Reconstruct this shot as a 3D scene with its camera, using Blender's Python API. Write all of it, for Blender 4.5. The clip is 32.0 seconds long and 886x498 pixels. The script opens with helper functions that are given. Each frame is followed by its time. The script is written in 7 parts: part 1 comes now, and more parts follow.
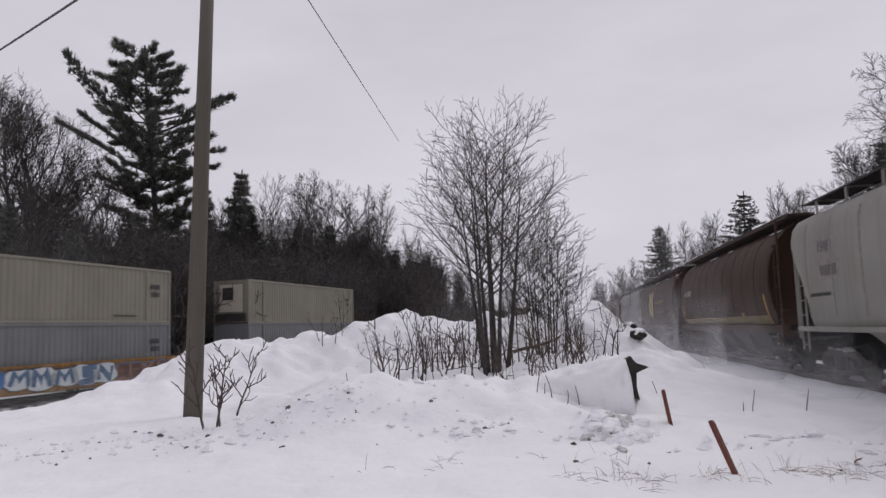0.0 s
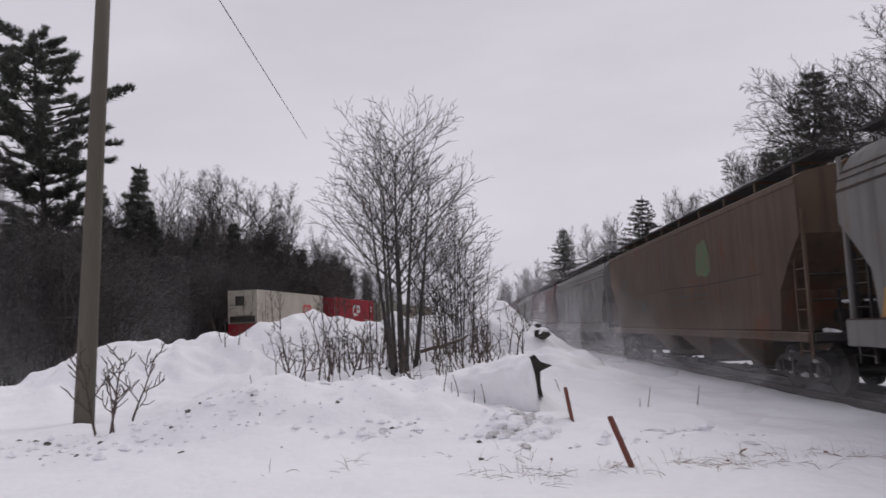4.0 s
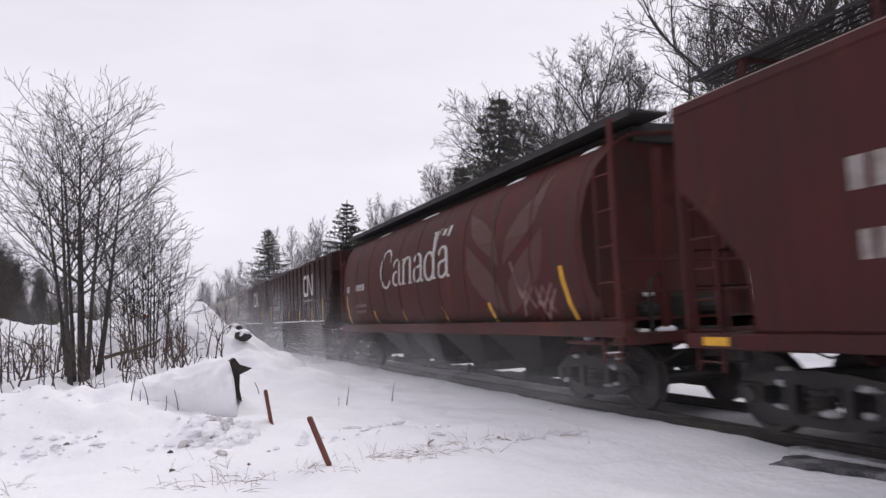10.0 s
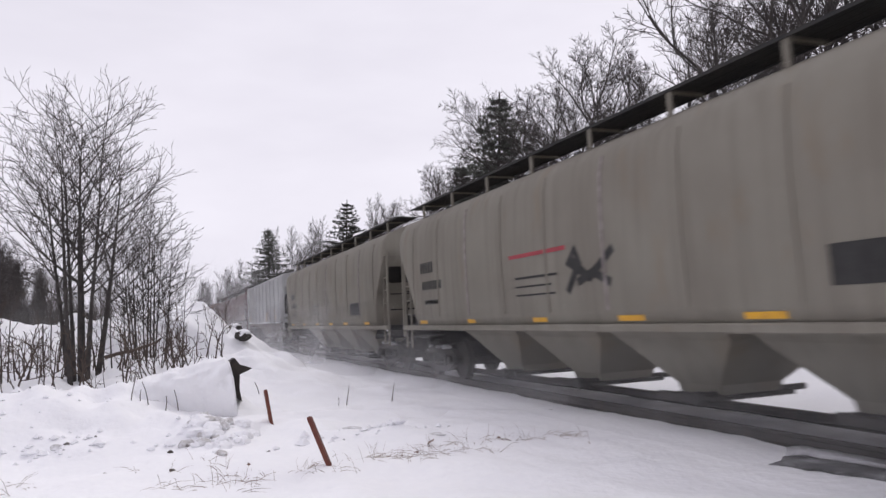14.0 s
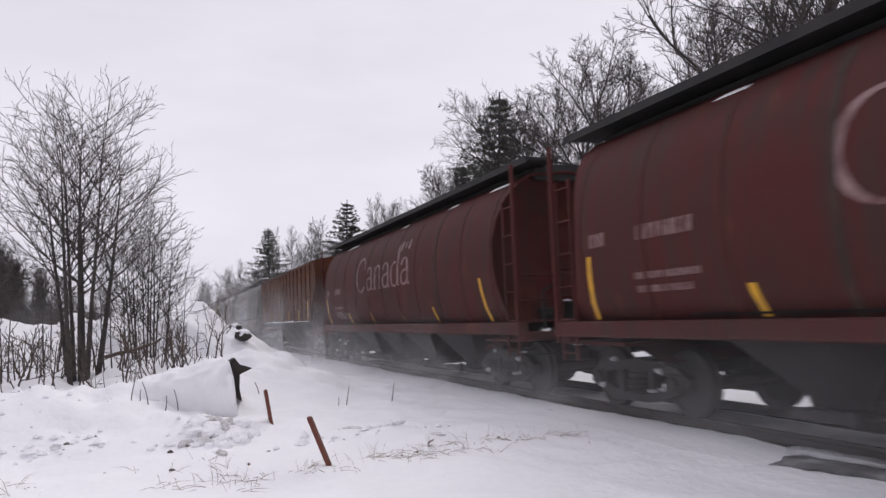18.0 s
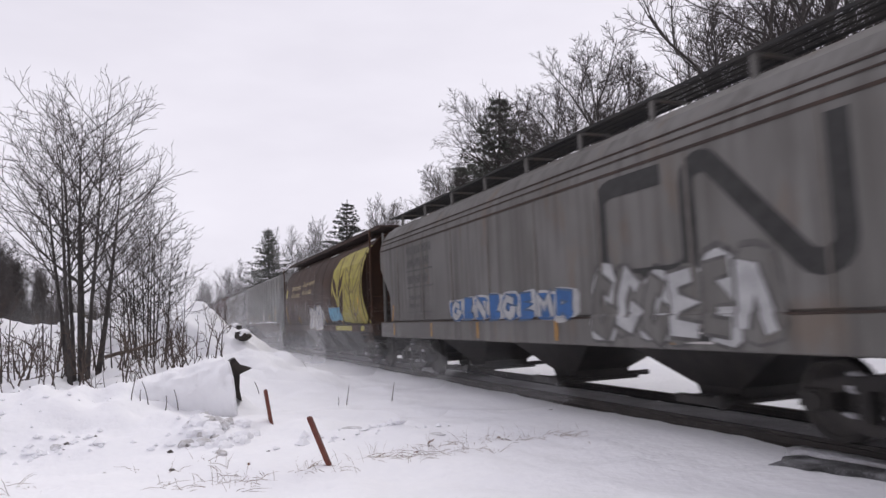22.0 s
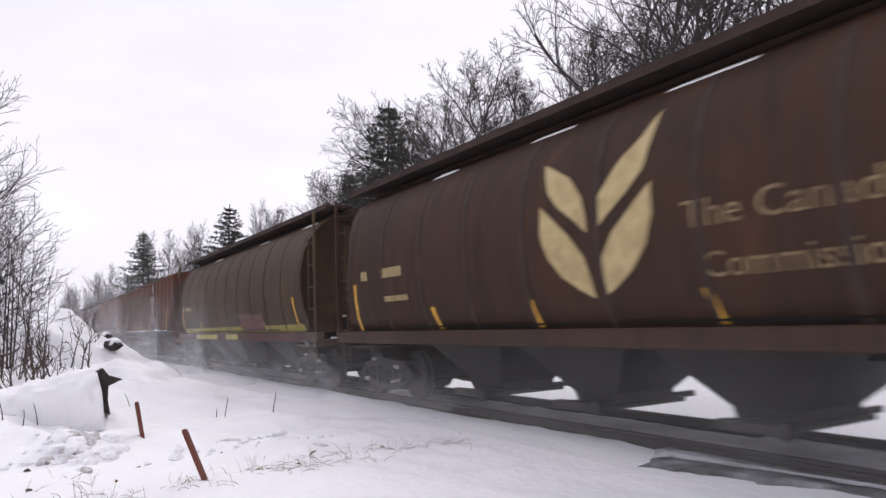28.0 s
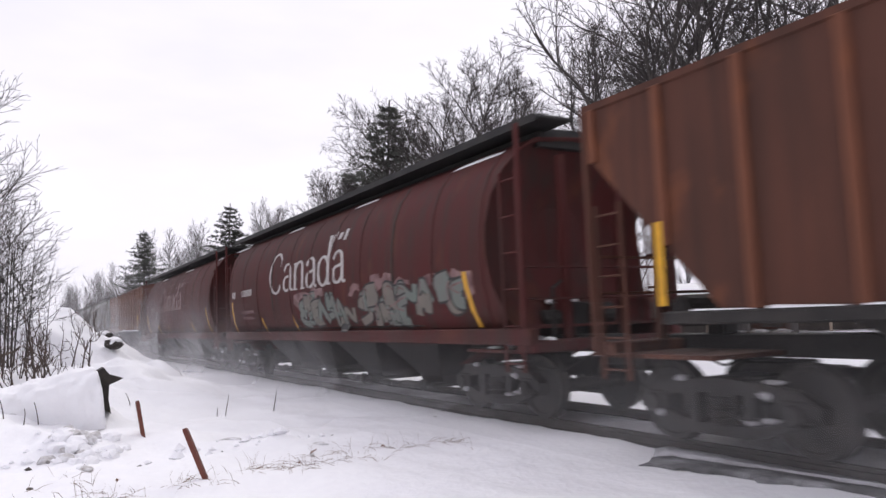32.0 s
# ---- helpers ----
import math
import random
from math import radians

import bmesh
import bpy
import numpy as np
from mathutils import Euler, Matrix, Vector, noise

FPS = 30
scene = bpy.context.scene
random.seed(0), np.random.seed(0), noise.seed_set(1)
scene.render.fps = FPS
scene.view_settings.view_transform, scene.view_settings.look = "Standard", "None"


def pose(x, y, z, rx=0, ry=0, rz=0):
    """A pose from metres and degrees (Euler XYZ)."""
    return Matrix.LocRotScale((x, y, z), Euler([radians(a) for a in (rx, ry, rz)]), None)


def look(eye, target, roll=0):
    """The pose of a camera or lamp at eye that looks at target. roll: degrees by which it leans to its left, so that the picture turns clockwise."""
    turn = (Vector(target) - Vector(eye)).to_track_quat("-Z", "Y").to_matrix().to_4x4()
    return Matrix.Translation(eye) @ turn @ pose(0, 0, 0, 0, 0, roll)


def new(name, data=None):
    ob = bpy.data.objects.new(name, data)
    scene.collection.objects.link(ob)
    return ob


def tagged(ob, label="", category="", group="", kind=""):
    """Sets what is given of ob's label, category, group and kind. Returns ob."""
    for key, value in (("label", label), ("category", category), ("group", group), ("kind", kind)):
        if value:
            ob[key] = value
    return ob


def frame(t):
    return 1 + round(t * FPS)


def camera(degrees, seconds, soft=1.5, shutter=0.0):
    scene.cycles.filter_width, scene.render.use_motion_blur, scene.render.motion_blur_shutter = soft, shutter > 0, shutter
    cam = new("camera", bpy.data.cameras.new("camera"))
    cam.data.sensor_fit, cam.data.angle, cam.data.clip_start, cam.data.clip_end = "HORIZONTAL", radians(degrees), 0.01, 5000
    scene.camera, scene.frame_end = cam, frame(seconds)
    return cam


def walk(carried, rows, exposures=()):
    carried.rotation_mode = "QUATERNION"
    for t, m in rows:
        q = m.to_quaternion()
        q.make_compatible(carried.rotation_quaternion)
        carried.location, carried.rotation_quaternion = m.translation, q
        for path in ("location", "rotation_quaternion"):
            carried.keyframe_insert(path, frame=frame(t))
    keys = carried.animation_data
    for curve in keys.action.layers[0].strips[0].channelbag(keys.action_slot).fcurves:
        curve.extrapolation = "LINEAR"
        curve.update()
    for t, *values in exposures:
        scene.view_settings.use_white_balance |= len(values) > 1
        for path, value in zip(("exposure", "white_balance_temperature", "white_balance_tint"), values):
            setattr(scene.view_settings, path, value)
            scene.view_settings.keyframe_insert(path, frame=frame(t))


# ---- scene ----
cam = camera(62.5, 32.0, soft=1.45, shutter=0.22)
EYE = (0.0, 0.0, 1.53)          # metres above the rail heads of the grain train
TURN = [  # seconds, pitch, roll, yaw: a tripod that pans twice
    (0.0, 6.24, 1.83, 9.09), (2.5, 6.24, 1.83, 9.09), (3.0, 6.23, 1.84, 9.0), (3.4, 6.2, 1.9, 7.6),
    (4.0, 6.0, 2.1, 1.9), (4.5, 5.76, 2.25, -5.81), (5.0, 5.44, 2.28, -14.38), (5.5, 5.25, 2.37, -20.27),
    (5.8, 5.2, 2.45, -21.25), (6.1, 5.19, 2.49, -21.27), (6.6, 5.18, 2.5, -21.08), (9.0, 5.18, 2.5, -21.03),
    (24.2, 5.17, 2.45, -21.03), (24.5, 5.13, 2.37, -21.23), (25.0, 4.93, 2.43, -26.44), (25.5, 5.42, 2.3, -29.67),
    (25.9, 5.5, 2.29, -29.98), (27.5, 5.49, 2.29, -29.97), (29.0, 5.44, 2.3, -29.93), (32.0, 5.4, 2.3, -29.92)]
walk(cam, [(t, pose(*EYE, 90 + p, r, y)) for t, p, r, y in TURN],
     exposures=[(0.0, 0.0), (2.5, 0.0), (5.0, 0.02), (6.5, 0.36), (9.0, 0.45), (14.5, 0.42), (16.5, 0.15), (17.0, 0.12), (18.0, 0.34), (19.0, 0.42), (24.4, 0.4), (25.0, 0.32), (25.8, 0.53), (28.0, 0.62), (32.0, 0.66)])

# ---- daylight: a closed, even winter overcast
SUN_EL, SUN_AZ = radians(39), radians(40)
world = bpy.data.worlds.new("overcast")
scene.world = world
world.use_nodes = True
wn, wl = world.node_tree.nodes, world.node_tree.links
wn.clear()


def wnode(kind, **values):
    n = wn.new(kind)
    for k, v in values.items():
        n.inputs[k].default_value = v
    return n


sky = wn.new("ShaderNodeTexSky")
sky.sky_type, sky.sun_disc, sky.sun_elevation, sky.sun_rotation = "NISHITA", False, SUN_EL, SUN_AZ
skygain = wnode("ShaderNodeHueSaturation", Saturation=0.1, Value=0.07)
coord = wn.new("ShaderNodeTexCoord")
stretch = wnode("ShaderNodeMapping", Scale=(1.0, 1.0, 3.2))
clouds = wnode("ShaderNodeTexNoise", Scale=1.7, Detail=5.0, Roughness=0.55)
ramp = wn.new("ShaderNodeValToRGB")
ramp.color_ramp.elements[0].position, ramp.color_ramp.elements[1].position = 0.3, 0.75
ramp.color_ramp.elements[0].color = (0.57, 0.548, 0.622, 1)
ramp.color_ramp.elements[1].color = (0.70, 0.677, 0.752, 1)
blend = wn.new("ShaderNodeMix")
blend.data_type = "RGBA"
blend.inputs[0].default_value = 0.93
back = wnode("ShaderNodeBackground", Strength=1.0)
wout = wn.new("ShaderNodeOutputWorld")
wl.new(sky.outputs[0], skygain.inputs["Color"])
wl.new(coord.outputs["Generated"], stretch.inputs["Vector"])
wl.new(stretch.outputs[0], clouds.inputs["Vector"])
wl.new(clouds.outputs[0], ramp.inputs[0])
wl.new(skygain.outputs[0], blend.inputs[6])
wl.new(ramp.outputs[0], blend.inputs[7])
wl.new(blend.outputs[2], back.inputs[0])
wl.new(back.outputs[0], wout.inputs[0])
sun = new("sun", bpy.data.lights.new("sun", "SUN"))
sun.data.energy, sun.data.angle, sun.data.color = 0.84, radians(30), (1.0, 0.96, 0.93)
sun.matrix_world = look((0, 0, 0), (-math.sin(SUN_AZ) * math.cos(SUN_EL), -math.cos(SUN_AZ) * math.cos(SUN_EL), -math.sin(SUN_EL)))


# ---- materials
def material(name, rough=0.6, metal=0.0):
    m = bpy.data.materials.new(name)
    m.use_nodes = True
    b = m.node_tree.nodes["Principled BSDF"]
    b.inputs["Roughness"].default_value, b.inputs["Metallic"].default_value = rough, metal
    return m, m.node_tree.nodes, m.node_tree.links, b


def rgb(c):
    return (*c, 1.0)


def surface(name, base, other, scale=3.0, rough=0.6, metal=0.0, bump=0.2, fine=40.0, stretch_z=1.0, lo=0.35, hi=0.7, bump_dist=0.01, vary=0.0):
    """Two tones mixed by a coarse and a fine noise, with fine relief."""
    m, n, l, b = material(name, rough, metal)
    tc = n.new("ShaderNodeTexCoord")
    mp = n.new("ShaderNodeMapping")
    mp.inputs["Scale"].default_value = (1, 1, stretch_z)
    l.new(tc.outputs["Object"], mp.inputs["Vector"])
    coarse, small = n.new("ShaderNodeTexNoise"), n.new("ShaderNodeTexNoise")
    coarse.inputs["Scale"].default_value, coarse.inputs["Detail"].default_value = scale, 6
    small.inputs["Scale"].default_value, small.inputs["Detail"].default_value = fine, 4
    l.new(mp.outputs[0], coarse.inputs["Vector"])
    l.new(mp.outputs[0], small.inputs["Vector"])
    add = n.new("ShaderNodeMath")
    add.operation = "MULTIPLY_ADD"
    add.inputs[1].default_value = 0.35
    l.new(small.outputs[0], add.inputs[0])
    l.new(coarse.outputs[0], add.inputs[2])
    mr = n.new("ShaderNodeMapRange")
    mr.inputs[1].default_value, mr.inputs[2].default_value = lo + 0.17, hi + 0.17
    l.new(add.outputs[0], mr.inputs[0])
    mix = n.new("ShaderNodeMix")
    mix.data_type = "RGBA"
    mix.inputs[6].default_value, mix.inputs[7].default_value = rgb(base), rgb(other)
    l.new(mr.outputs[0], mix.inputs[0])
    last = mix.outputs[2]
    if vary:
        info, hs = n.new("ShaderNodeObjectInfo"), n.new("ShaderNodeHueSaturation")
        vr = n.new("ShaderNodeMapRange")
        vr.inputs[3].default_value, vr.inputs[4].default_value = 1 - vary, 1 + vary
        l.new(info.outputs["Random"], vr.inputs[0])
        l.new(vr.outputs[0], hs.inputs["Value"])
        l.new(last, hs.inputs["Color"])
        last = hs.outputs[0]
    l.new(last, b.inputs["Base Color"])
    if bump:
        bp = n.new("ShaderNodeBump")
        bp.inputs["Strength"].default_value, bp.inputs["Distance"].default_value = bump, bump_dist
        l.new(small.outputs[0], bp.inputs["Height"])
        l.new(bp.outputs[0], b.inputs["Normal"])
    return m


def car_paint(name, base, grime, rust, streak=0.5, rusty=0.25, rough=0.68):
    """Weathered rolling-stock paint: streaks that run down the sheet, stains and rust blooms."""
    m, n, l, b = material(name, rough)
    b.inputs["Specular IOR Level"].default_value = 0.2
    tc = n.new("ShaderNodeTexCoord")

    def tex(scale, stretch, detail=5):
        mp, t = n.new("ShaderNodeMapping"), n.new("ShaderNodeTexNoise")
        mp.inputs["Scale"].default_value = stretch
        t.inputs["Scale"].default_value, t.inputs["Detail"].default_value = scale, detail
        l.new(tc.outputs["Object"], mp.inputs["Vector"])
        l.new(mp.outputs[0], t.inputs["Vector"])
        return t

    def mapped(t, lo, hi, top):
        r = n.new("ShaderNodeMapRange")
        r.inputs[1].default_value, r.inputs[2].default_value, r.inputs[4].default_value = lo, hi, top
        l.new(t.outputs[0], r.inputs[0])
        return r

    def mixed(fac, a, c):
        x = n.new("ShaderNodeMix")
        x.data_type = "RGBA"
        l.new(fac.outputs[0], x.inputs[0])
        if isinstance(a, tuple):
            x.inputs[6].default_value = rgb(a)
        else:
            l.new(a, x.inputs[6])
        x.inputs[7].default_value = rgb(c)
        return x.outputs[2]

    stains = mapped(tex(0.55, (1, 1, 1), 7), 0.36, 0.66, 1.0)
    runs = mapped(tex(4.0, (1, 1.3, 0.09), 6), 0.45, 0.72, min(1.0, streak * 1.5))
    blooms = mapped(tex(1.6, (1, 1, 0.6), 9), 0.57, 0.70, min(1.0, rusty * 1.4))
    c = mixed(stains, base, tuple(0.55 * x + 0.45 * y for x, y in zip(base, grime)))
    c = mixed(runs, c, grime)
    c = mixed(blooms, c, rust)
    l.new(c, b.inputs["Base Color"])
    bp = n.new("ShaderNodeBump")
    bp.inputs["Strength"].default_value, bp.inputs["Distance"].default_value = 0.25, 0.02
    l.new(tex(1.3, (1, 1, 1), 3).outputs[0], bp.inputs["Height"])
    l.new(bp.outputs[0], b.inputs["Normal"])
    return m


RUST = (0.13, 0.05, 0.025)
PAINT = {
    "canada_red": car_paint("canada_red_paint", (0.08, 0.0168, 0.0158), (0.050, 0.028, 0.024), RUST, 0.65),
    "grain_brown": car_paint("grain_brown_paint", (0.0574, 0.0291, 0.0175), (0.027, 0.0175, 0.0135), (0.11, 0.05, 0.025), 0.5),
    "grain_olive": car_paint("dusty_olive_brown_paint", (0.085, 0.056, 0.033), (0.048, 0.034, 0.024), (0.12, 0.05, 0.03), 0.5),
    "hopper_grey": car_paint("hopper_grey_paint", (0.172, 0.166, 0.158), (0.075, 0.069, 0.062), (0.16, 0.10, 0.055), 0.45, 0.25),
    "hopper_tan": car_paint("hopper_tan_paint", (0.100, 0.069, 0.049), (0.048, 0.033, 0.025), (0.11, 0.045, 0.025), 0.4, 0.65),
    "cn_maroon": car_paint("maroon_paint", (0.066, 0.0155, 0.0155), (0.028, 0.0145, 0.0135), RUST, 0.4),
    "rib_maroon": car_paint("ribbed_maroon_paint", (0.036, 0.0142, 0.0132), (0.0172, 0.0103, 0.0094), RUST, 0.4),
    "cement": car_paint("cement_grey_paint", (0.235, 0.22, 0.185), (0.15, 0.13, 0.105), (0.2, 0.14, 0.08), 0.3, 0.2),
    "pale": car_paint("pale_hopper_paint", (0.30, 0.29, 0.265), (0.19, 0.175, 0.15), (0.22, 0.15, 0.09), 0.3, 0.15),
    "white": car_paint("white_hopper_paint", (0.44, 0.45, 0.45), (0.22, 0.21, 0.19), (0.25, 0.18, 0.11), 0.3, 0.12),
    "rust_orange": car_paint("rust_orange_paint", (0.09, 0.031, 0.0148), (0.040, 0.0185, 0.0118), (0.17, 0.06, 0.022), 0.5, 0.6),
    "rib_grey": car_paint("ribbed_grey_paint", (0.25, 0.25, 0.24), (0.12, 0.11, 0.10), (0.16, 0.10, 0.06), 0.35, 0.12),
    "bay_grey": car_paint("bay_brown_paint", (0.10, 0.077, 0.056), (0.05, 0.038, 0.03), (0.10, 0.06, 0.035), 0.5, 0.3),
    "rib_rust": car_paint("worn_rib_paint", (0.17, 0.066, 0.038), (0.08, 0.035, 0.024), (0.22, 0.08, 0.035), 0.4, 0.4),
    "rust_brown": car_paint("rust_brown_paint", (0.10, 0.041, 0.028), (0.048, 0.025, 0.019), (0.18, 0.065, 0.032), 0.5, 0.5),
    "box_grey": car_paint("container_grey_paint", (0.155, 0.163, 0.168), (0.11, 0.11, 0.11), (0.17, 0.13, 0.1), 0.25, 0.1),
    "box_beige": car_paint("container_beige_paint", (0.21, 0.2, 0.163), (0.15, 0.14, 0.112), (0.2, 0.13, 0.09), 0.3, 0.15),
    "box_red": car_paint("container_red_paint", (0.27, 0.02, 0.03), (0.16, 0.02, 0.028), (0.2, 0.05, 0.05), 0.15, 0.05),
    "box_white": car_paint("container_white_paint", (0.42, 0.385, 0.33), (0.3, 0.265, 0.22), (0.3, 0.23, 0.16), 0.15, 0.05),
    "box_green": car_paint("container_green_paint", (0.05, 0.12, 0.08), (0.04, 0.06, 0.05), (0.1, 0.08, 0.05), 0.2, 0.1),
    "well_yellow": car_paint("well_car_ochre_paint", (0.26, 0.14, 0.04), (0.09, 0.05, 0.03), RUST, 0.6, 0.5),
}
SNOW = surface("snow", (0.90, 0.90, 0.915), (0.83, 0.83, 0.86), 0.35, 0.75, bump=0.5, fine=9.0, bump_dist=0.04)
DIRTYSNOW = surface("dirty_snow", (0.30, 0.29, 0.295), (0.52, 0.52, 0.54), 1.1, 0.85, bump=0.8, fine=14.0, bump_dist=0.05)
STEEL = surface("dirty_black_steel", (0.014, 0.0125, 0.012), (0.033, 0.028, 0.025), 2.5, 0.65, 0.2)
WALKWAY = surface("walkway_steel", (0.02, 0.02, 0.021), (0.038, 0.035, 0.032), 2.0, 0.7, 0.3)
WHEEL = surface("wheel_steel", (0.02, 0.018, 0.017), (0.048, 0.042, 0.038), 5.0, 0.75, 0.15)
RAIL = surface("rail_steel", (0.022, 0.018, 0.016), (0.045, 0.036, 0.032), 6.0, 0.6, 0.3)
BALLAST = surface("snowy_ballast", (0.045, 0.042, 0.042), (0.38, 0.38, 0.4), 1.6, 0.9, bump=1.0, fine=25.0, bump_dist=0.05, lo=0.42, hi=0.66)
BARK = surface("bark", (0.036, 0.031, 0.029), (0.075, 0.067, 0.063), 6.0, 0.9, bump=0.5, vary=0.25)
TWIG = surface("twig_bark", (0.04, 0.034, 0.033), (0.07, 0.06, 0.058), 4.0, 0.9, bump=0, vary=0.25)
SUMAC = surface("shrub_bark", (0.055, 0.04, 0.035), (0.10, 0.075, 0.06), 8.0, 0.9, bump=0.3)
# both needle tones are lightened and greyed to stand in for haze
NEEDLE = surface("pine_needles", (0.045, 0.051, 0.043), (0.075, 0.082, 0.066), 1.2, 0.85, bump=0, vary=0.3)
FIRNEEDLE = surface("fir_needles", (0.072, 0.077, 0.068), (0.115, 0.12, 0.104), 1.2, 0.85, bump=0, vary=0.3)
POLEWOOD = surface("pole_wood", (0.072, 0.063, 0.05), (0.115, 0.102, 0.08), 2.0, 0.85, stretch_z=0.06, fine=50, bump=0.5)
STAKE = surface("red_brown_stake", (0.12, 0.035, 0.025), (0.17, 0.06, 0.04), 8.0, 0.8, bump=0.5)
WOOD = surface("old_wood", (0.06, 0.045, 0.035), (0.13, 0.10, 0.08), 6.0, 0.9, bump=0.6)
EARTH = surface("frozen_clods", (0.075, 0.064, 0.055), (0.36, 0.345, 0.335), 4.0, 0.95, bump=0.8, fine=20, lo=0.42, hi=0.7)
GRITSNOW = surface("gritty_snow", (0.46, 0.44, 0.43), (0.80, 0.80, 0.82), 5.0, 0.9, bump=0.8, fine=22, bump_dist=0.03)
ASPHALT = surface("crossing_panel_rubber", (0.045, 0.044, 0.045), (0.30, 0.30, 0.31), 3.0, 0.85, bump=0.6, lo=0.45, hi=0.8)
STRAW = surface("dry_grass", (0.13, 0.075, 0.05), (0.22, 0.15, 0.10), 5.0, 0.9, bump=0)
LEAF = surface("dead_leaf", (0.13, 0.06, 0.035), (0.2, 0.10, 0.06), 12.0, 0.85, bump=0)
YELLOW = surface("reflector_yellow", (0.75, 0.40, 0.02), (0.55, 0.29, 0.03), 6.0, 0.5)
DULLYELLOW = surface("grimy_reflector", (0.40, 0.20, 0.03), (0.22, 0.12, 0.04), 6.0, 0.6)
WHITEPAINT = surface("white_lettering", (0.54, 0.52, 0.495), (0.36, 0.335, 0.32), 5.0, 0.6, bump=0)
INK = surface("worn_black_lettering", (0.055, 0.053, 0.05), (0.12, 0.115, 0.11), 7.0, 0.7, bump=0)
DULLGOLD = surface("worn_gold_lettering", (0.27, 0.20, 0.10), (0.12, 0.075, 0.04), 6.0, 0.7, bump=0)
FADED = surface("faded_lettering", (0.30, 0.27, 0.26), (0.17, 0.14, 0.13), 5.0, 0.65, bump=0)
BLACKPAINT = surface("black_lettering", (0.014, 0.0135, 0.013), (0.03, 0.029, 0.028), 5.0, 0.6, bump=0)
GOLD = surface("gold_lettering", (0.50, 0.40, 0.20), (0.38, 0.28, 0.13), 5.0, 0.6, bump=0)
WHEATYELLOW = surface("wheat_yellow", (0.40, 0.345, 0.05), (0.27, 0.225, 0.045), 3.0, 0.6, bump=0)
REDPAINT = surface("red_lettering", (0.5, 0.02, 0.035), (0.4, 0.02, 0.03), 5.0, 0.5, bump=0)
CABLE = surface("cable_grey", (0.05, 0.05, 0.053), (0.08, 0.08, 0.083), 5.0, 0.6, bump=0)
SIDING = surface("dark_house_wall", (0.07, 0.06, 0.055), (0.11, 0.095, 0.085), 2.0, 0.8)
POSTWOOD = surface("porch_post_wood", (0.32, 0.25, 0.19), (0.42, 0.35, 0.28), 4.0, 0.8)
GLASS, _n, _l, _b = material("window_glass", 0.08)
_b.inputs["Base Color"].default_value = (0.03, 0.035, 0.04, 1)


# ---- mesh helpers
def mesh_of(name, bm):
    me = bpy.data.meshes.new(name)
    bm.to_mesh(me)
    bm.free()
    return me


def part(name, source, mat, parent=None, label="", at=None, smooth=False):
    """One mesh object under a thing or a part; source is a bmesh or a mesh that alike pieces share."""
    me = source if isinstance(source, bpy.types.Mesh) else mesh_of(name, source)
    if not me.materials:
        me.materials.append(mat)
        if smooth:
            for p in me.polygons:
                p.use_smooth = True
    ob = new(name, me)
    ob.material_slots[0].link = "OBJECT"
    ob.material_slots[0].material = mat
    if parent is not None:
        ob.parent = parent
    if at is not None:
        ob.matrix_basis = at
    if label:
        tagged(ob, label)
    return ob


def thing(name, label, category, at=None, group="", kind=""):
    ob = new(name)
    ob.empty_display_size = 0.2
    if at is not None:
        ob.matrix_basis = at
    return tagged(ob, label, category, group, kind)


def box(bm, x0, x1, y0, y1, z0, z1, m=None, bevel=0.0):
    v = [bm.verts.new((x, y, z)) for x in (x0, x1) for y in (y0, y1) for z in (z0, z1)]
    if m is not None:
        for q in v:
            q.co = m @ q.co
    fs = [bm.faces.new([v[i] for i in f]) for f in ((0, 1, 3, 2), (4, 6, 7, 5), (0, 4, 5, 1), (2, 3, 7, 6), (0, 2, 6, 4), (1, 5, 7, 3))]
    if bevel:
        es = {e for f in fs for e in f.edges}
        bmesh.ops.bevel(bm, geom=list(es), offset=bevel, segments=1, affect="EDGES")
    return bm


def boxes(*spans, bevel=0.0):
    bm = bmesh.new()
    for s in spans:
        box(bm, *s, bevel=bevel)
    return bm


def tube(bm, pts, radii, sides=6, cap=True):
    """A tapered tube along points."""
    rings = []
    pts = [Vector(p) for p in pts]
    for i, p in enumerate(pts):
        d = (pts[min(i + 1, len(pts) - 1)] - pts[max(i - 1, 0)]).normalized()
        a = d.orthogonal().normalized()
        b = d.cross(a)
        r = radii[i] if isinstance(radii, (list, tuple)) else radii
        rings.append([bm.verts.new(p + r * (math.cos(2 * math.pi * k / sides) * a + math.sin(2 * math.pi * k / sides) * b)) for k in range(sides)])
    for r0, r1 in zip(rings, rings[1:]):
        for k in range(sides):
            bm.faces.new((r0[k], r0[(k + 1) % sides], r1[(k + 1) % sides], r1[k]))
    if cap:
        bm.faces.new(rings[0][::-1])
        bm.faces.new(rings[-1])
    return bm


def loft(bm, rings, close_ends=True):
    """Closed outlines of equal length joined in order."""
    vs = [[bm.verts.new(p) for p in r] for r in rings]
    n = len(vs[0])
    for a, b in zip(vs, vs[1:]):
        for k in range(n):
            bm.faces.new((a[k], a[(k + 1) % n], b[(k + 1) % n], b[k]))
    if close_ends:
        bm.faces.new(vs[0][::-1])
        bm.faces.new(vs[-1])
    return bm


# ---- the ground: one snow sheet to the horizon, with the ploughed-up banks between the two lines
TRACK_X, LEFT_RAIL_Z = 7.55, -0.9


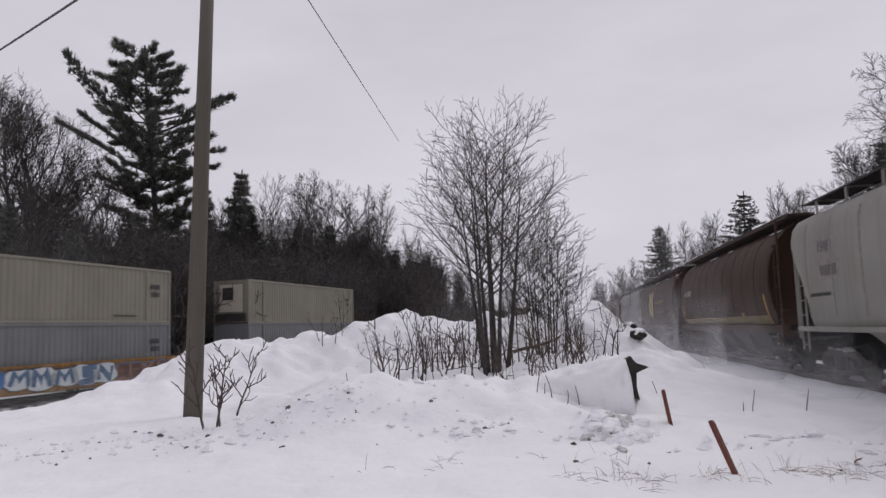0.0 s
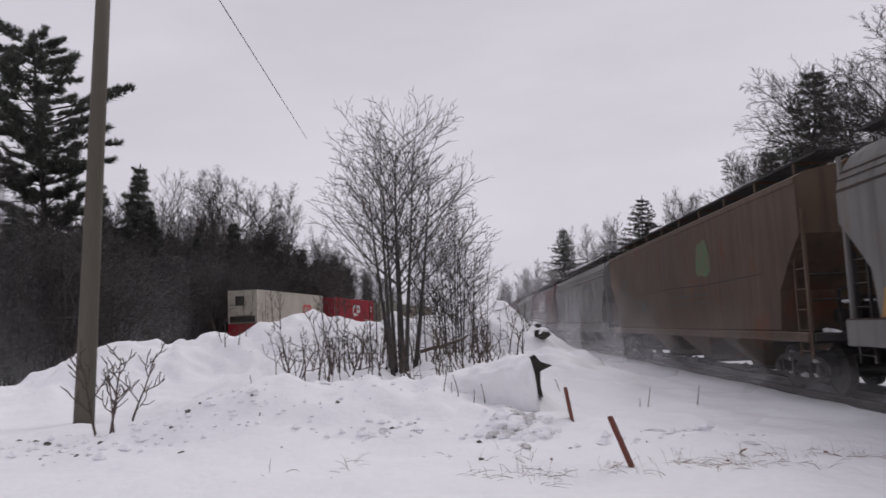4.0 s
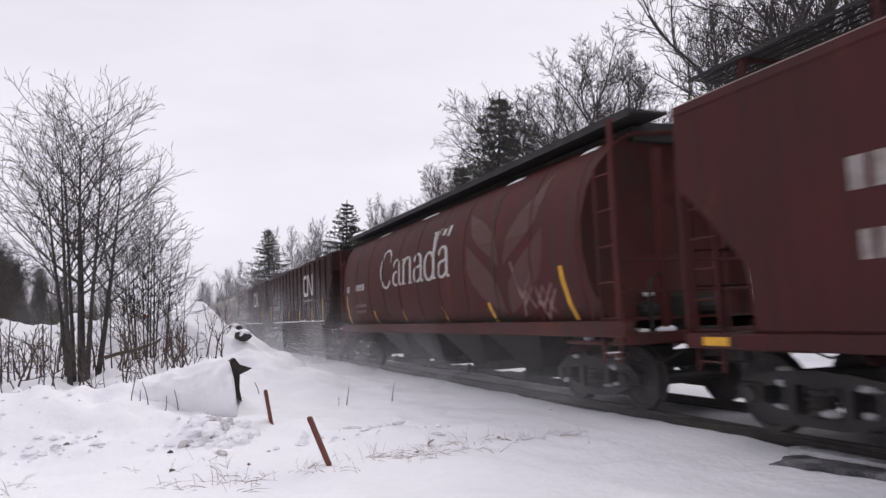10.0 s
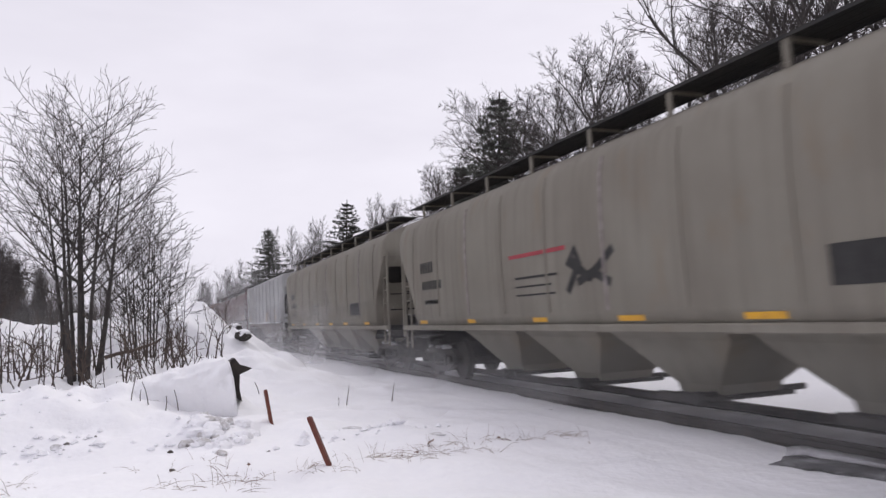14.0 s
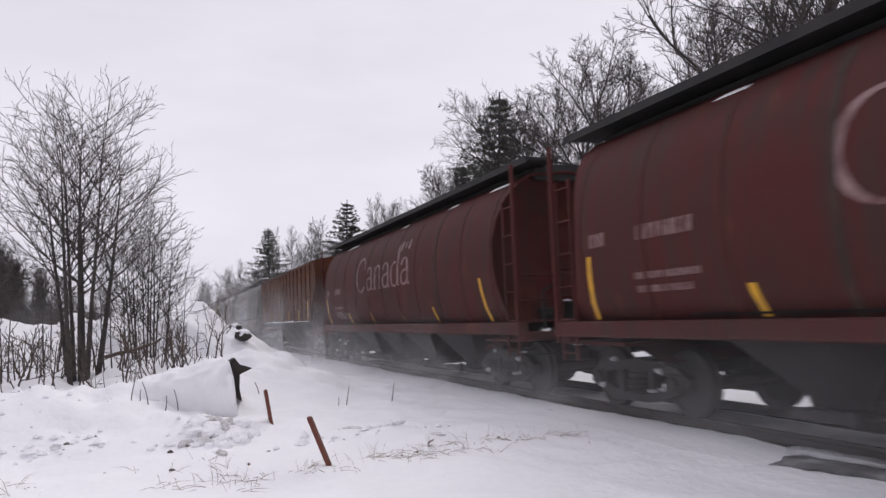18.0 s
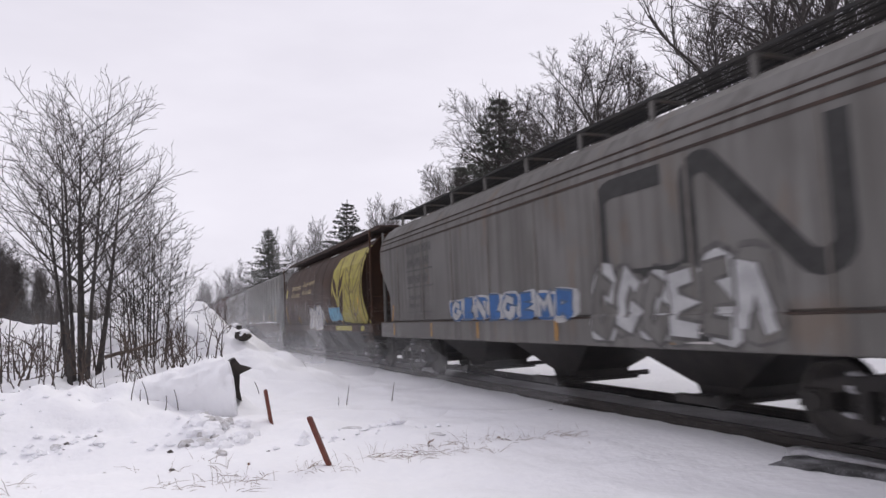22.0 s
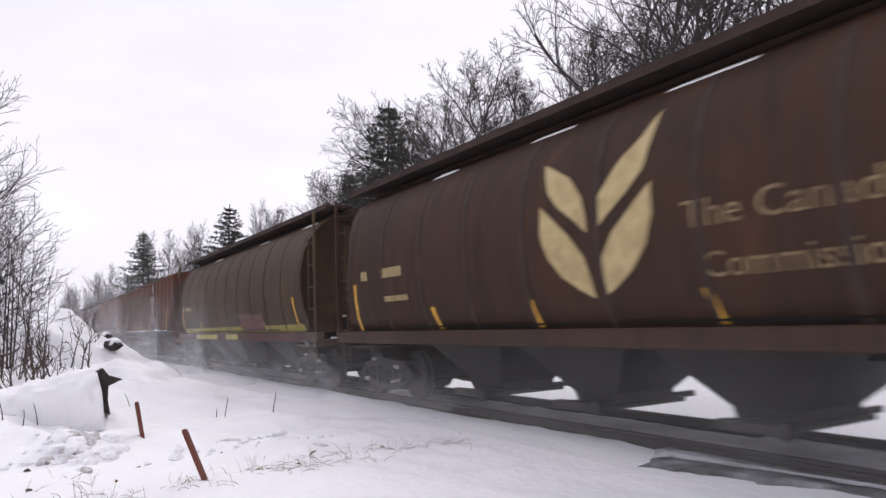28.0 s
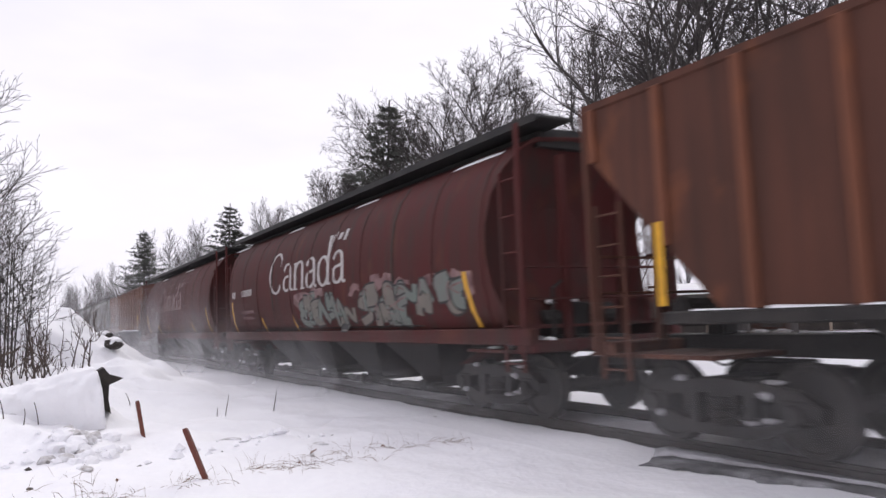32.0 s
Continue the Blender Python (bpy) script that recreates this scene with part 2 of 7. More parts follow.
def left_x(y):
    """Centre line of the lower line, which closes in and then runs beside the grain train's."""
    y0 = 125.0
    return -27.4 + 0.14 * y if y < y0 else -27.4 + 0.14 * y0 + 0.14 * 40 * (1 - math.exp(-(y - y0) / 40))


BANKS = [  # ends, crest heights, half width
    (-9.4, 19.8, -5.2, 23.0, 1.35, 1.62, 2.3), (-5.2, 23.0, 0.6, 24.6, 1.75, 1.95, 2.6), (0.6, 24.6, 2.0, 26.5, 1.65, 1.1, 1.9), (1.2, 11.6, 1.9, 11.25, 0.16, 0.16, 0.5),
    (-12.4, 16.2, -9.4, 19.2, 0.1, 1.05, 1.9), (-3.4, 12.2, -0.8, 12.6, 0.76, 0.68, 1.45), (-4.6, 11.6, -3.0, 12.0, 0.28, 0.55, 1.0),
    (-0.7, 13.2, 0.9, 13.4, 0.45, 0.62, 0.55), (0.4, 10.9, 1.1, 11.2, 0.22, 0.2, 0.5), (-4.0, 16.0, 1.5, 18.5, 0.62, 0.85, 2.3),
    (2.2, 19.5, 3.2, 21.5, 0.55, 0.75, 0.8), (1.95, 10.05, 3.0, 9.72, 0.15, 0.12, 0.26), (3.0, 9.72, 4.2, 9.5, 0.12, 0.05, 0.22), (0.1, 11.9, 0.75, 10.75, 0.3, 0.22, 0.45), (-8.6, 12.3, -6.2, 12.9, 0.07, 0.05, 1.2)]


def smooth01(a, b, v):
    t = min(1.0, max(0.0, (v - a) / (b - a)))
    return t * t * (3 - 2 * t)


def ground_z(x, y):
    far = smooth01(40, 130, math.hypot(x, y))
    lx = left_x(y)
    base = -0.09 + 0.05 * noise.noise((x * 0.3, y * 0.3, 0))
    base += (-0.06) * smooth01(3.8, 6.0, x) * (1 - smooth01(9.5, 12, x)) + 0.02 * smooth01(9, 14, x)
    fall = smooth01(14.0, 4.5, abs(x - lx)) if y < 140 else smooth01(6, 2.5, abs(x - lx))
    low = LEFT_RAIL_Z - 0.32
    if x < lx:
        fall = max(fall, 1.0) if y < 140 else fall
    base = base * (1 - fall) + low * fall
    base += 0.3 * smooth01(14, 60, x) * (1 - far * 0.5)
    if x < lx - 5:
        base += 0.5 * smooth01(lx - 5, lx - 30, x)
    top = 0.0
    for x0, y0, x1, y1, h0, h1, w in BANKS:
        dx, dy = x1 - x0, y1 - y0
        u = min(1.0, max(0.0, ((x - x0) * dx + (y - y0) * dy) / (dx * dx + dy * dy)))
        d2 = (x - x0 - u * dx) ** 2 + (y - y0 - u * dy) ** 2
        if d2 < 9 * w * w:
            h = (h0 + u * (h1 - h0)) * math.exp(-d2 / (w * w))
            top = (top ** 3 + h ** 3) ** (1 / 3)
    rough_amp = 0.07 + 0.22 * min(1.0, top)
    near_track = smooth01(3.0, 1.6, abs(x - TRACK_X))
    lumps = noise.noise((x * 1.1, y * 1.1, 3)) * rough_amp + noise.noise((x * 2.7, y * 2.7, 7)) * 0.14 * (0.22 + min(1.0, top)) - max(0.0, noise.noise((x * 1.9, y * 1.9, 17)) - 0.25) * 0.16 * (0.35 + min(1.0, top)) + noise.noise((x * 6, y * 6, 9)) * 0.022 - max(0.0, noise.noise((x * 3.4, y * 3.4, 27)) - 0.3) * 0.11
    lumps -= (abs(noise.noise((x * 1.5, y * 1.5, 41))) - 0.2) * 0.15 * (0.2 + min(1.0, top))
    return base + top + lumps * (1 - 0.8 * near_track) * (1 - 0.6 * far)


def axis(a, b, fine_a, fine_b, step, growth):
    out, v, s = [], fine_a, step
    while v < fine_b:
        out.append(v)
        v += step
    s = step
    while v < b:
        out.append(v)
        s *= growth
        v += s
    out.append(b)
    v, s = fine_a, step
    while v > a:
        s *= growth
        v -= s
        out.append(max(v, a))
    return sorted(set(out))


def build_ground():
    xs, ys = axis(-2600, 2600, -15, 6.0, 0.11, 1.09), axis(-60, 3600, 3.0, 27, 0.12, 1.085)
    verts = [(x, y, ground_z(x, y)) for y in ys for x in xs]
    n = len(xs)
    faces = [(j * n + i, j * n + i + 1, (j + 1) * n + i + 1, (j + 1) * n + i) for j in range(len(ys) - 1) for i in range(n - 1)]
    me = bpy.data.meshes.new("ground")
    me.from_pydata(verts, [], faces)
    ob = part("ground", me, SNOW, smooth=True)
    return tagged(ob, "snow-covered ground with ploughed banks and drifts", "ground", kind="structure")


build_ground()


def strip(name, centre, half, z0, z1, ys, mat, label, category):
    """A low bed that follows a centre line."""
    bm = bmesh.new()
    loft(bm, [[(centre(y) - half - 0.35, y, z0), (centre(y) - half, y, z1), (centre(y) + half, y, z1), (centre(y) + half + 0.35, y, z0)] for y in ys])
    return tagged(part(name, bm, mat), label, category, kind="structure")


RAIL_PROFILE = [(-0.07, -0.17), (0.07, -0.17), (0.07, -0.155), (0.015, -0.13), (0.015, -0.05), (0.036, -0.035), (0.036, 0.0), (-0.036, 0.0), (-0.036, -0.035), (-0.015, -0.05), (-0.015, -0.13), (-0.07, -0.155)]


def railway(label, centre, z, ys):
    track = thing("railway_track", label, "railway track", kind="structure")
    for side in (-1, 1):
        bm = bmesh.new()
        loft(bm, [[(centre(y) + side * 0.753 + px, y, z + pz) for px, pz in RAIL_PROFILE] for y in ys])
        part("rail", bm, RAIL, track)
    tie = mesh_of("tie", box(bmesh.new(), -1.3, 1.3, -0.11, 0.11, z - 0.36, z - 0.178))
    y = -6.0
    while y < 60:
        part("tie", tie, WOOD, track, at=pose(centre(y), y, random.uniform(-0.01, 0.01), 0, 0, random.uniform(-1, 1)))
        y += 0.6
    return track


STRAIGHT = [-40, 0, 20, 60, 150, 400]
# the bed's grey holds both dirt in the snow and painted-in shade
strip("ballast_bed", lambda y: TRACK_X, 0.50, -0.45, -0.12, STRAIGHT, DIRTYSNOW, "gravel bed under dirty snow, greyed further for the shade between the rails", "track bed")
railway("steel rails on ties in snow-dusted gravel", lambda y: TRACK_X, 0.0, STRAIGHT)
CURVE = [-40, 0, 40, 80, 110, 125, 135, 145, 155, 170, 190, 220, 260, 400]
strip("ballast_bed", left_x, 1.6, LEFT_RAIL_Z - 0.5, LEFT_RAIL_Z - 0.17, CURVE, BALLAST, "gravel bed of the lower line in snow", "track bed")
railway("steel rails of the lower line", left_x, LEFT_RAIL_Z, CURVE)
# the road crossing's panel beside the near rail, snow on top of it
crossing = thing("crossing_panel", "low grey crossing panel half covered by snow", "crossing panel")


def ragged(corners, seed, amp):
    """An outline with worn edges, drawn from its corners."""
    out = []
    for (x0, y0), (x1, y1) in zip(corners, corners[1:] + corners[:1]):
        n = max(2, int(math.hypot(x1 - x0, y1 - y0) / 0.12))
        for i in range(n):
            x, y = x0 + (x1 - x0) * i / n, y0 + (y1 - y0) * i / n
            out.append((x + amp * noise.noise((x * 5, y * 5, seed)), y + amp * noise.noise((x * 5, y * 5, seed + 9))))
    return out


def worn_slab(corners, seed, amp, top):
    edge = ragged(corners, seed, amp)
    cx, cy = sum(x for x, y in edge) / len(edge), sum(y for x, y in edge) / len(edge)
    return loft(bmesh.new(), [[(cx + (x - cx) * k, cy + (y - cy) * k, z) for x, y in edge] for z, k in ((-0.4, 1.0), (top - 0.03, 1.0), (top, 0.94))])


part("panel", worn_slab([(5.82, 5.98), (6.28, 6.22), (6.44, 5.2), (6.58, 3.8), (6.62, 2.0), (6.56, 2.4), (6.42, 3.63), (6.18, 4.85)], 1, 0.12, -0.105), ASPHALT, crossing, smooth=True)
part("panel", worn_slab([(6.30, 6.24), (6.66, 6.5), (6.68, 1.0), (6.64, 1.9), (6.60, 3.8), (6.46, 5.2)], 3, 0.06, -0.085), DIRTYSNOW, crossing, "panel edge beside the rail under grey snow", smooth=True)
part("panel", loft(bmesh.new(), [[(x, y, z) for x, y in ((6.86, 6.1), (8.24, 6.1), (8.24, 1.0), (6.86, 1.0))] for z in (-0.4, -0.1)]), DIRTYSNOW, crossing, "panel between the rails under grey snow")


# ---- trees
class Wood:
    """Collects tapered tubes as one mesh."""

    def __init__(self):
        self.v, self.f = [], []

    def tube(self, pts, r0, r1, sides):
        n, first = len(pts), len(self.v)
        d = (pts[-1] - pts[0]).normalized()
        a = d.orthogonal().normalized()
        b = d.cross(a)
        ring = [(math.cos(2 * math.pi * k / sides), math.sin(2 * math.pi * k / sides)) for k in range(sides)]
        for i, p in enumerate(pts):
            r = r0 + (r1 - r0) * i / (n - 1)
            self.v.extend((p + a * (r * c) + b * (r * s))[:] for c, s in ring)
        for i in range(n - 1):
            o = first + i * sides
            for k in range(sides):
                self.f.append((o + k, o + (k + 1) % sides, o + sides + (k + 1) % sides, o + sides + k))
        return self

    def mesh(self, name):
        me = bpy.data.meshes.new(name)
        me.from_pydata(self.v, [], self.f)
        return me


def wander(rng, start, way, length, steps, bend, lift):
    pts, d = [start.copy()], way.normalized()
    for _ in range(steps):
        d = (d + Vector((rng.gauss(0, bend), rng.gauss(0, bend), rng.gauss(0, bend) + lift))).normalized()
        pts.append(pts[-1] + d * (length / steps))
    return pts


def grow(rng, wood, twigs, start, way, length, r, level, style):
    """A limb and all that it carries."""
    top = level >= style["levels"]
    steps = 2 if top else (6 if level == 0 else 6 if level == 1 else 4 if level == 2 else 3)
    pts = wander(rng, start, way, length, steps, style["bend"] * (0.4, 1.0, 0.8, 0.5, 0.4)[level], style["lift"][min(level, len(style["lift"]) - 1)])
    tip = r * (0.07 if level == 0 else 0.3)
    (wood if level < 2 else twigs).tube(pts, r, max(tip, style["fine"] * 0.6), (7, 5, 4, 3, 3)[min(level, 4)])
    if top:
        return
    count = style["count"][level]
    for i in range(count):
        u = style["bare"][level] + (1 - style["bare"][level]) * (i + rng.random()) / count
        k = min(int(u * steps), steps - 1)
        p = pts[k].lerp(pts[k + 1], u * steps - k)
        along = (pts[k + 1] - pts[k]).normalized()
        side = along.orthogonal().normalized()
        side.rotate(Matrix.Rotation(i * 2.4 + rng.uniform(-0.5, 0.5), 3, along))
        angle = radians(rng.uniform(*style["angle"][level]))
        d = along * math.cos(angle) + side * math.sin(angle)
        grow(rng, wood, twigs, p, d, length * style["ratio"][level] * (1.15 - 0.6 * u) * rng.uniform(0.75, 1.2),
             max(style["fine"] * (1.0 if level < 2 else 0.75), r * (1 - 0.65 * u) * (style["slim"] if level == 0 else 0.6)), level + 1, style)


OAK = dict(levels=4, bend=0.17, lift=(0.05, 0.07, 0.05, 0.04), count=(12, 9, 7, 5), bare=(0.26, 0.25, 0.2, 0.12), angle=((30, 58), (26, 50), (26, 50), (24, 46)), ratio=(0.52, 0.5, 0.5, 0.55), fine=0.012, slim=0.6)
POPLAR = dict(levels=3, bend=0.09, lift=(0.05, 0.13, 0.08), count=(24, 9, 5), bare=(0.25, 0.15, 0.1), angle=((25, 45), (25, 45), (20, 45)), ratio=(0.34, 0.46, 0.6), fine=0.015, slim=0.6)
BROAD = dict(levels=3, bend=0.04, lift=(0.05, 0.05, 0.04), count=(14, 7, 3), bare=(0.26, 0.18, 0.15), angle=((38, 70), (26, 48), (22, 42)), ratio=(0.36, 0.46, 0.5), fine=0.0072, slim=0.44)
WIDE = dict(levels=3, bend=0.04, lift=(0.06, 0.08, 0.04), count=(15, 7, 3), bare=(0.34, 0.2, 0.15), angle=((38, 66), (26, 46), (22, 42)), ratio=(0.42, 0.46, 0.5), fine=0.0075, slim=0.42)
WHIP = dict(levels=2, bend=0.07, lift=(0.03, 0.08), count=(9, 4), bare=(0.35, 0.2), angle=((25, 50), (25, 45)), ratio=(0.35, 0.45), fine=0.004, slim=0.6)
SCRUB = dict(levels=3, bend=0.2, lift=(0.1, 0.07, 0.04), count=(6, 5, 4), bare=(0.1, 0.15, 0.1), angle=((25, 60), (30, 60), (30, 60)), ratio=(0.6, 0.5, 0.5), fine=0.012, slim=0.6)


def bare_meshes(seed, height, radius, style, stems=1, spread=0.0, lean=0.1, dome=False):
    rng = random.Random(seed)
    wood, twigs = Wood(), Wood()
    for s in range(stems):
        a = 2 * math.pi * s / max(1, stems) + rng.random()
        r = spread * rng.uniform(0.3, 1.0) if stems > 1 else 0
        foot = Vector((math.cos(a) * r, math.sin(a) * r, -0.25))
        way = Vector((math.cos(a) * lean * rng.uniform(0.3, 1.2) + rng.gauss(0, 0.02), math.sin(a) * lean * rng.uniform(0.3, 1.2) + rng.gauss(0, 0.02), 1))
        h = height * (rng.uniform(0.72, 1.0) if stems > 1 else 1.0)
        if dome:
            f = s / (stems - 1)
            a = 2.4 * s + 0.6
            foot = Vector((math.cos(a), math.sin(a), 0)) * (spread * math.sqrt(f)) + Vector((0, 0, -0.25))
            way = Vector((math.cos(a) * lean * math.sqrt(f), math.sin(a) * lean * math.sqrt(f), 1))
            h = height * (1 - 0.16 * f) * rng.uniform(0.95, 1.03)
        grow(rng, wood, twigs, foot, way, h, radius * rng.uniform(0.7, 1.1), 0, style)
    return wood.mesh("trunk"), twigs.mesh("crown")


def tree_of(meshes, name, label, category, at, group="", mats=None):
    t = thing(name, label, category, at, group)
    part("trunk", meshes[0], (mats or (BARK, TWIG))[0], t)
    part("crown", meshes[1], (mats or (BARK, TWIG))[1], t)
    return t


def pine_meshes(seed, height, reach, open_crown=True, lush=1.0):
    """A trunk with limbs in whorls: open and upswept on a pine, layered and drooping on a fir, with sprays of needles along them."""
    rng = random.Random(seed)
    wood, v, f = Wood(), [], []
    spine = wander(rng, Vector((0, 0, -0.3)), Vector((rng.gauss(0, 0.02), 0, 1)), height, 8, 0.02, 0.02)
    wood.tube(spine, height * 0.014, height * 0.003, 7)
    low = 0.3 if open_crown else 0.1
    whorls = int(height * (1.15 if open_crown else 2.1))
    for w in range(whorls):
        u = low + (0.99 - low) * (w + rng.uniform(-0.2, 0.2)) / whorls
        u = min(0.985, max(low, u))
        k = min(int(u * 8), 7)
        p0 = spine[k].lerp(spine[k + 1], u * 8 - k)
        if open_crown:
            span = reach * min(1.0, 3.2 * (1 - u)) ** 0.6 * (0.5 + 0.5 * smooth01(0.3, 0.6, u)) * rng.uniform(0.5, 1.25) + 0.3
        else:
            span = reach * max(0.02, 1.02 - u) ** 0.85 * rng.uniform(0.8, 1.12) + 0.12
        turn = rng.uniform(0, 6.28)
        limbs = rng.randint(4, 5) if open_crown else 8
        for j in range(limbs):
            a = turn + 2 * math.pi * (j + rng.uniform(-0.3, 0.3)) / limbs
            out = Vector((math.cos(a), math.sin(a), rng.uniform(0.0, 0.3) if open_crown else rng.uniform(-0.3, 0.1)))
            length = span * rng.uniform(0.6, 1.1)
            limb = wander(rng, p0, out, length, 5, 0.07, 0.06 if open_crown else 0.05)
            wood.tube(limb, max(0.012, 0.016 * length), 0.007, 4)
            sprays = max(4, int(length * (16 if open_crown else 17) * lush))
            for c in range(sprays):
                q = (0.34 if open_crown else 0.08) + (0.66 if open_crown else 0.92) * (c + rng.random()) / sprays
                q = min(q, 0.999)
                kk = min(int(q * 5), 4)
                way = (limb[kk + 1] - limb[kk]).normalized()
                side = Vector((-way.y, way.x, 0))
                wide = (0.10 + 0.13 * length) * (1.15 - q) if open_crown else (0.08 + 0.16 * length) * (1.1 - q)
                centre = limb[kk].lerp(limb[kk + 1], q * 5 - kk) + side * rng.gauss(0, wide) + Vector((0, 0, rng.gauss(0.03, 0.05)))
                size = (0.42 if open_crown else 0.32) * rng.uniform(0.6, 1.25)
                for _ in range(13):
                    d = (way * rng.uniform(0.1, 0.9) + side * rng.gauss(0, 0.7) + Vector((0, 0, rng.gauss(0.4 if open_crown else -0.1, 0.35)))).normalized() * size
                    t = d.orthogonal().normalized() * 0.027
                    o = len(v)
                    v.extend(((centre - t)[:], (centre + t)[:], (centre + d)[:]))
                    f.append((o, o + 1, o + 2))
    me = bpy.data.meshes.new("needles")
    me.from_pydata(v, [], f)
    return wood.mesh("trunk"), me


def conifer(meshes, name, label, at, mats, group=""):
    t = thing(name, label, "conifer", at, group)
    part("trunk", meshes[0], mats[0], t)
    part("crown", meshes[1], mats[1], t)
    return t


def stand(x, y, s=1.0, turn=None):
    return pose(x, y, ground_z(x, y), 0, 0, random.uniform(0, 360) if turn is None else turn) @ Matrix.Scale(s, 4)


oaks = [bare_meshes(10 + i, 13, 0.23, OAK) for i in range(4)]
poplars = [bare_meshes(20 + i, 13, 0.13, POPLAR) for i in range(3)]
scrubs = [bare_meshes(30 + i, 4.5, 0.05, SCRUB, stems=9, spread=1.3, lean=0.45) for i in range(2)]
pines = [pine_meshes(40 + i, 20, 5.0) for i in range(2)]
firs = [pine_meshes(50 + i, 14, 3.3, False) for i in range(2)]
hemlocks = [pine_meshes(60, 14, 6.0, False, 0.3)]
STOCK = dict(oak=oaks, pop=poplars, fir=firs, pine=pines, hemlock=hemlocks)
TALL = {k: [max(v.co.z for me in m for v in me.vertices) for m in ms] for k, ms in STOCK.items()}
WORDS = dict(oak=("bare_tree", "bare spreading grey-brown hardwood"), pop=("bare_tree", "bare slender upright hardwood tree"), fir=("fir_tree", "dark green pointed fir tree"), hemlock=("hemlock_tree", "broad dark green hemlock tree"), pine=("white_pine", "tall dark white pine with ragged upswept limbs"))


def plant(kind, x, y, top, where, i=0, turn=None):
    """A tree of the stock, grown to reach the height top."""
    k = i % len(STOCK[kind])
    s = (top - ground_z(x, y)) / TALL[kind][k]
    name, text = WORDS[kind]
    at = stand(x, y, s, (i * 137.5 + x * 11) % 360 if turn is None else turn)
    if kind in ("oak", "pop"):
        return tree_of(STOCK[kind][k], name, text + " " + where, "tree", at, "trees " + where)
    return conifer(STOCK[kind][k], name, text + " " + where, at, (BARK, NEEDLE if kind == "pine" else FIRNEEDLE), "trees " + where)


def grown(meshes, x, y, top, turn, label):
    s = (top - ground_z(x, y)) / max(v.co.z for me in meshes for v in me.vertices)
    return tree_of(meshes, "young_tree", label, "tree", stand(x, y, s, turn), "young trees on the bank")


# the clump of young trees on the bank between the lines
grown(bare_meshes(5, 6.6, 0.072, WIDE, stems=7, spread=0.36, lean=0.12, dome=True), -1.55, 17.0, 7.25, 0, "bare young many-stemmed tree on the snow bank")
grown(bare_meshes(6, 5.6, 0.042, BROAD, stems=9, spread=0.5, lean=0.13, dome=True), -0.35, 21.0, 5.55, 75, "bare slender many-stemmed young tree behind the first")
slim = bare_meshes(7, 6.0, 0.04, WHIP, stems=3, spread=0.5, lean=0.1)
for x, y, top in ((-3.6, 20.0, 4.2), (-2.6, 21.5, 4.6), (0.35, 22.0, 4.0), (-5.6, 21.5, 3.6), (-6.8, 22.5, 3.3), (-1.2, 20.5, 4.4)):
    grown(slim, x, y, top, random.uniform(0, 360), "thin bare sapling on the snow bank")

# the wood behind the lower line
LEFT_WOOD = [("oak", -35.5, 42.5, 19.3), ("oak", -34.7, 47.5, 21.0), ("oak", -38.6, 48.9, 20.5), ("oak", -32.7, 48.0, 16.0), ("pine", -33.4, 57.0, 27.2), ("fir", -31.9, 68.0, 18.3),
             ("fir", -29.8, 68.6, 13.8), ("fir", -29.6, 56.1, 14.0), ("pop", -36.8, 90.2, 23.2), ("pop", -36.0, 95.5, 24.1), ("pop", -33.7, 98.1, 23.9), ("oak", -31.3, 100.6, 25.2),
             ("oak", -29.1, 102.4, 23.0), ("pop", -29.5, 113.8, 25.5), ("fir", -27.6, 84.4, 14.7), ("fir", -26.0, 95.4, 15.0), ("fir", -27.0, 74.0, 11.7), ("fir", -22.7, 97.8, 12.8),
             ("pop", -24.2, 108.5, 17.5), ("pop", -21.6, 112.9, 16.1), ("oak", -35.9, 39.0, 18.7), ("fir", -29.0, 45.8, 10.6), ("fir", -31.2, 37.4, 9.6), ("fir", -30.6, 41.6, 9.6), ("fir", -27.5, 49.3, 9.0)]
for i, (kind, x, y, top) in enumerate(LEFT_WOOD):
    plant(kind, x, y, top, "behind the lower line", i)
rng = random.Random(77)
for i in range(195):
    y = rng.uniform(32, 150)
    x = left_x(y) - rng.uniform(8, 32)
    top = min(rng.uniform(0.55, 0.95) * min(18.0, 8 + 0.13 * y) + 1, 2.5 + y * (0.03 + 0.43 * -x / y) * rng.uniform(0.8, 1.15))
    plant(rng.choice(("oak", "pop", "pop")), x, y, top, "behind the lower line", i)
for i in range(150):
    y = rng.uniform(34, 150)
    x = left_x(y) - rng.uniform(6, 26)
    if -x / y < 0.215:
        continue
    top = rng.uniform(5.5, 9.0) if y < 50 else rng.uniform(0.085, 0.14) * y + 1.5
    plant("hemlock" if i % 3 == 0 else "fir", x, y, min(top, 1.5 + y * (0.01 + 0.43 * -x / y) * rng.uniform(0.7, 1.0)), "behind the lower line", i)
for i in range(300):
    y = rng.uniform(32, 160)
    x, grow_by = left_x(y) - rng.uniform(4.2, 22), rng.uniform(1.0, 2.0) + 0.008 * y
    if -x / y < 0.215:
        if i % 3:
            continue
        grow_by *= 0.5
    tree_of(scrubs[i % 2], "brush", "tangled bare brush at the wood's edge", "shrub", stand(x, y, grow_by), "brush along the wood")

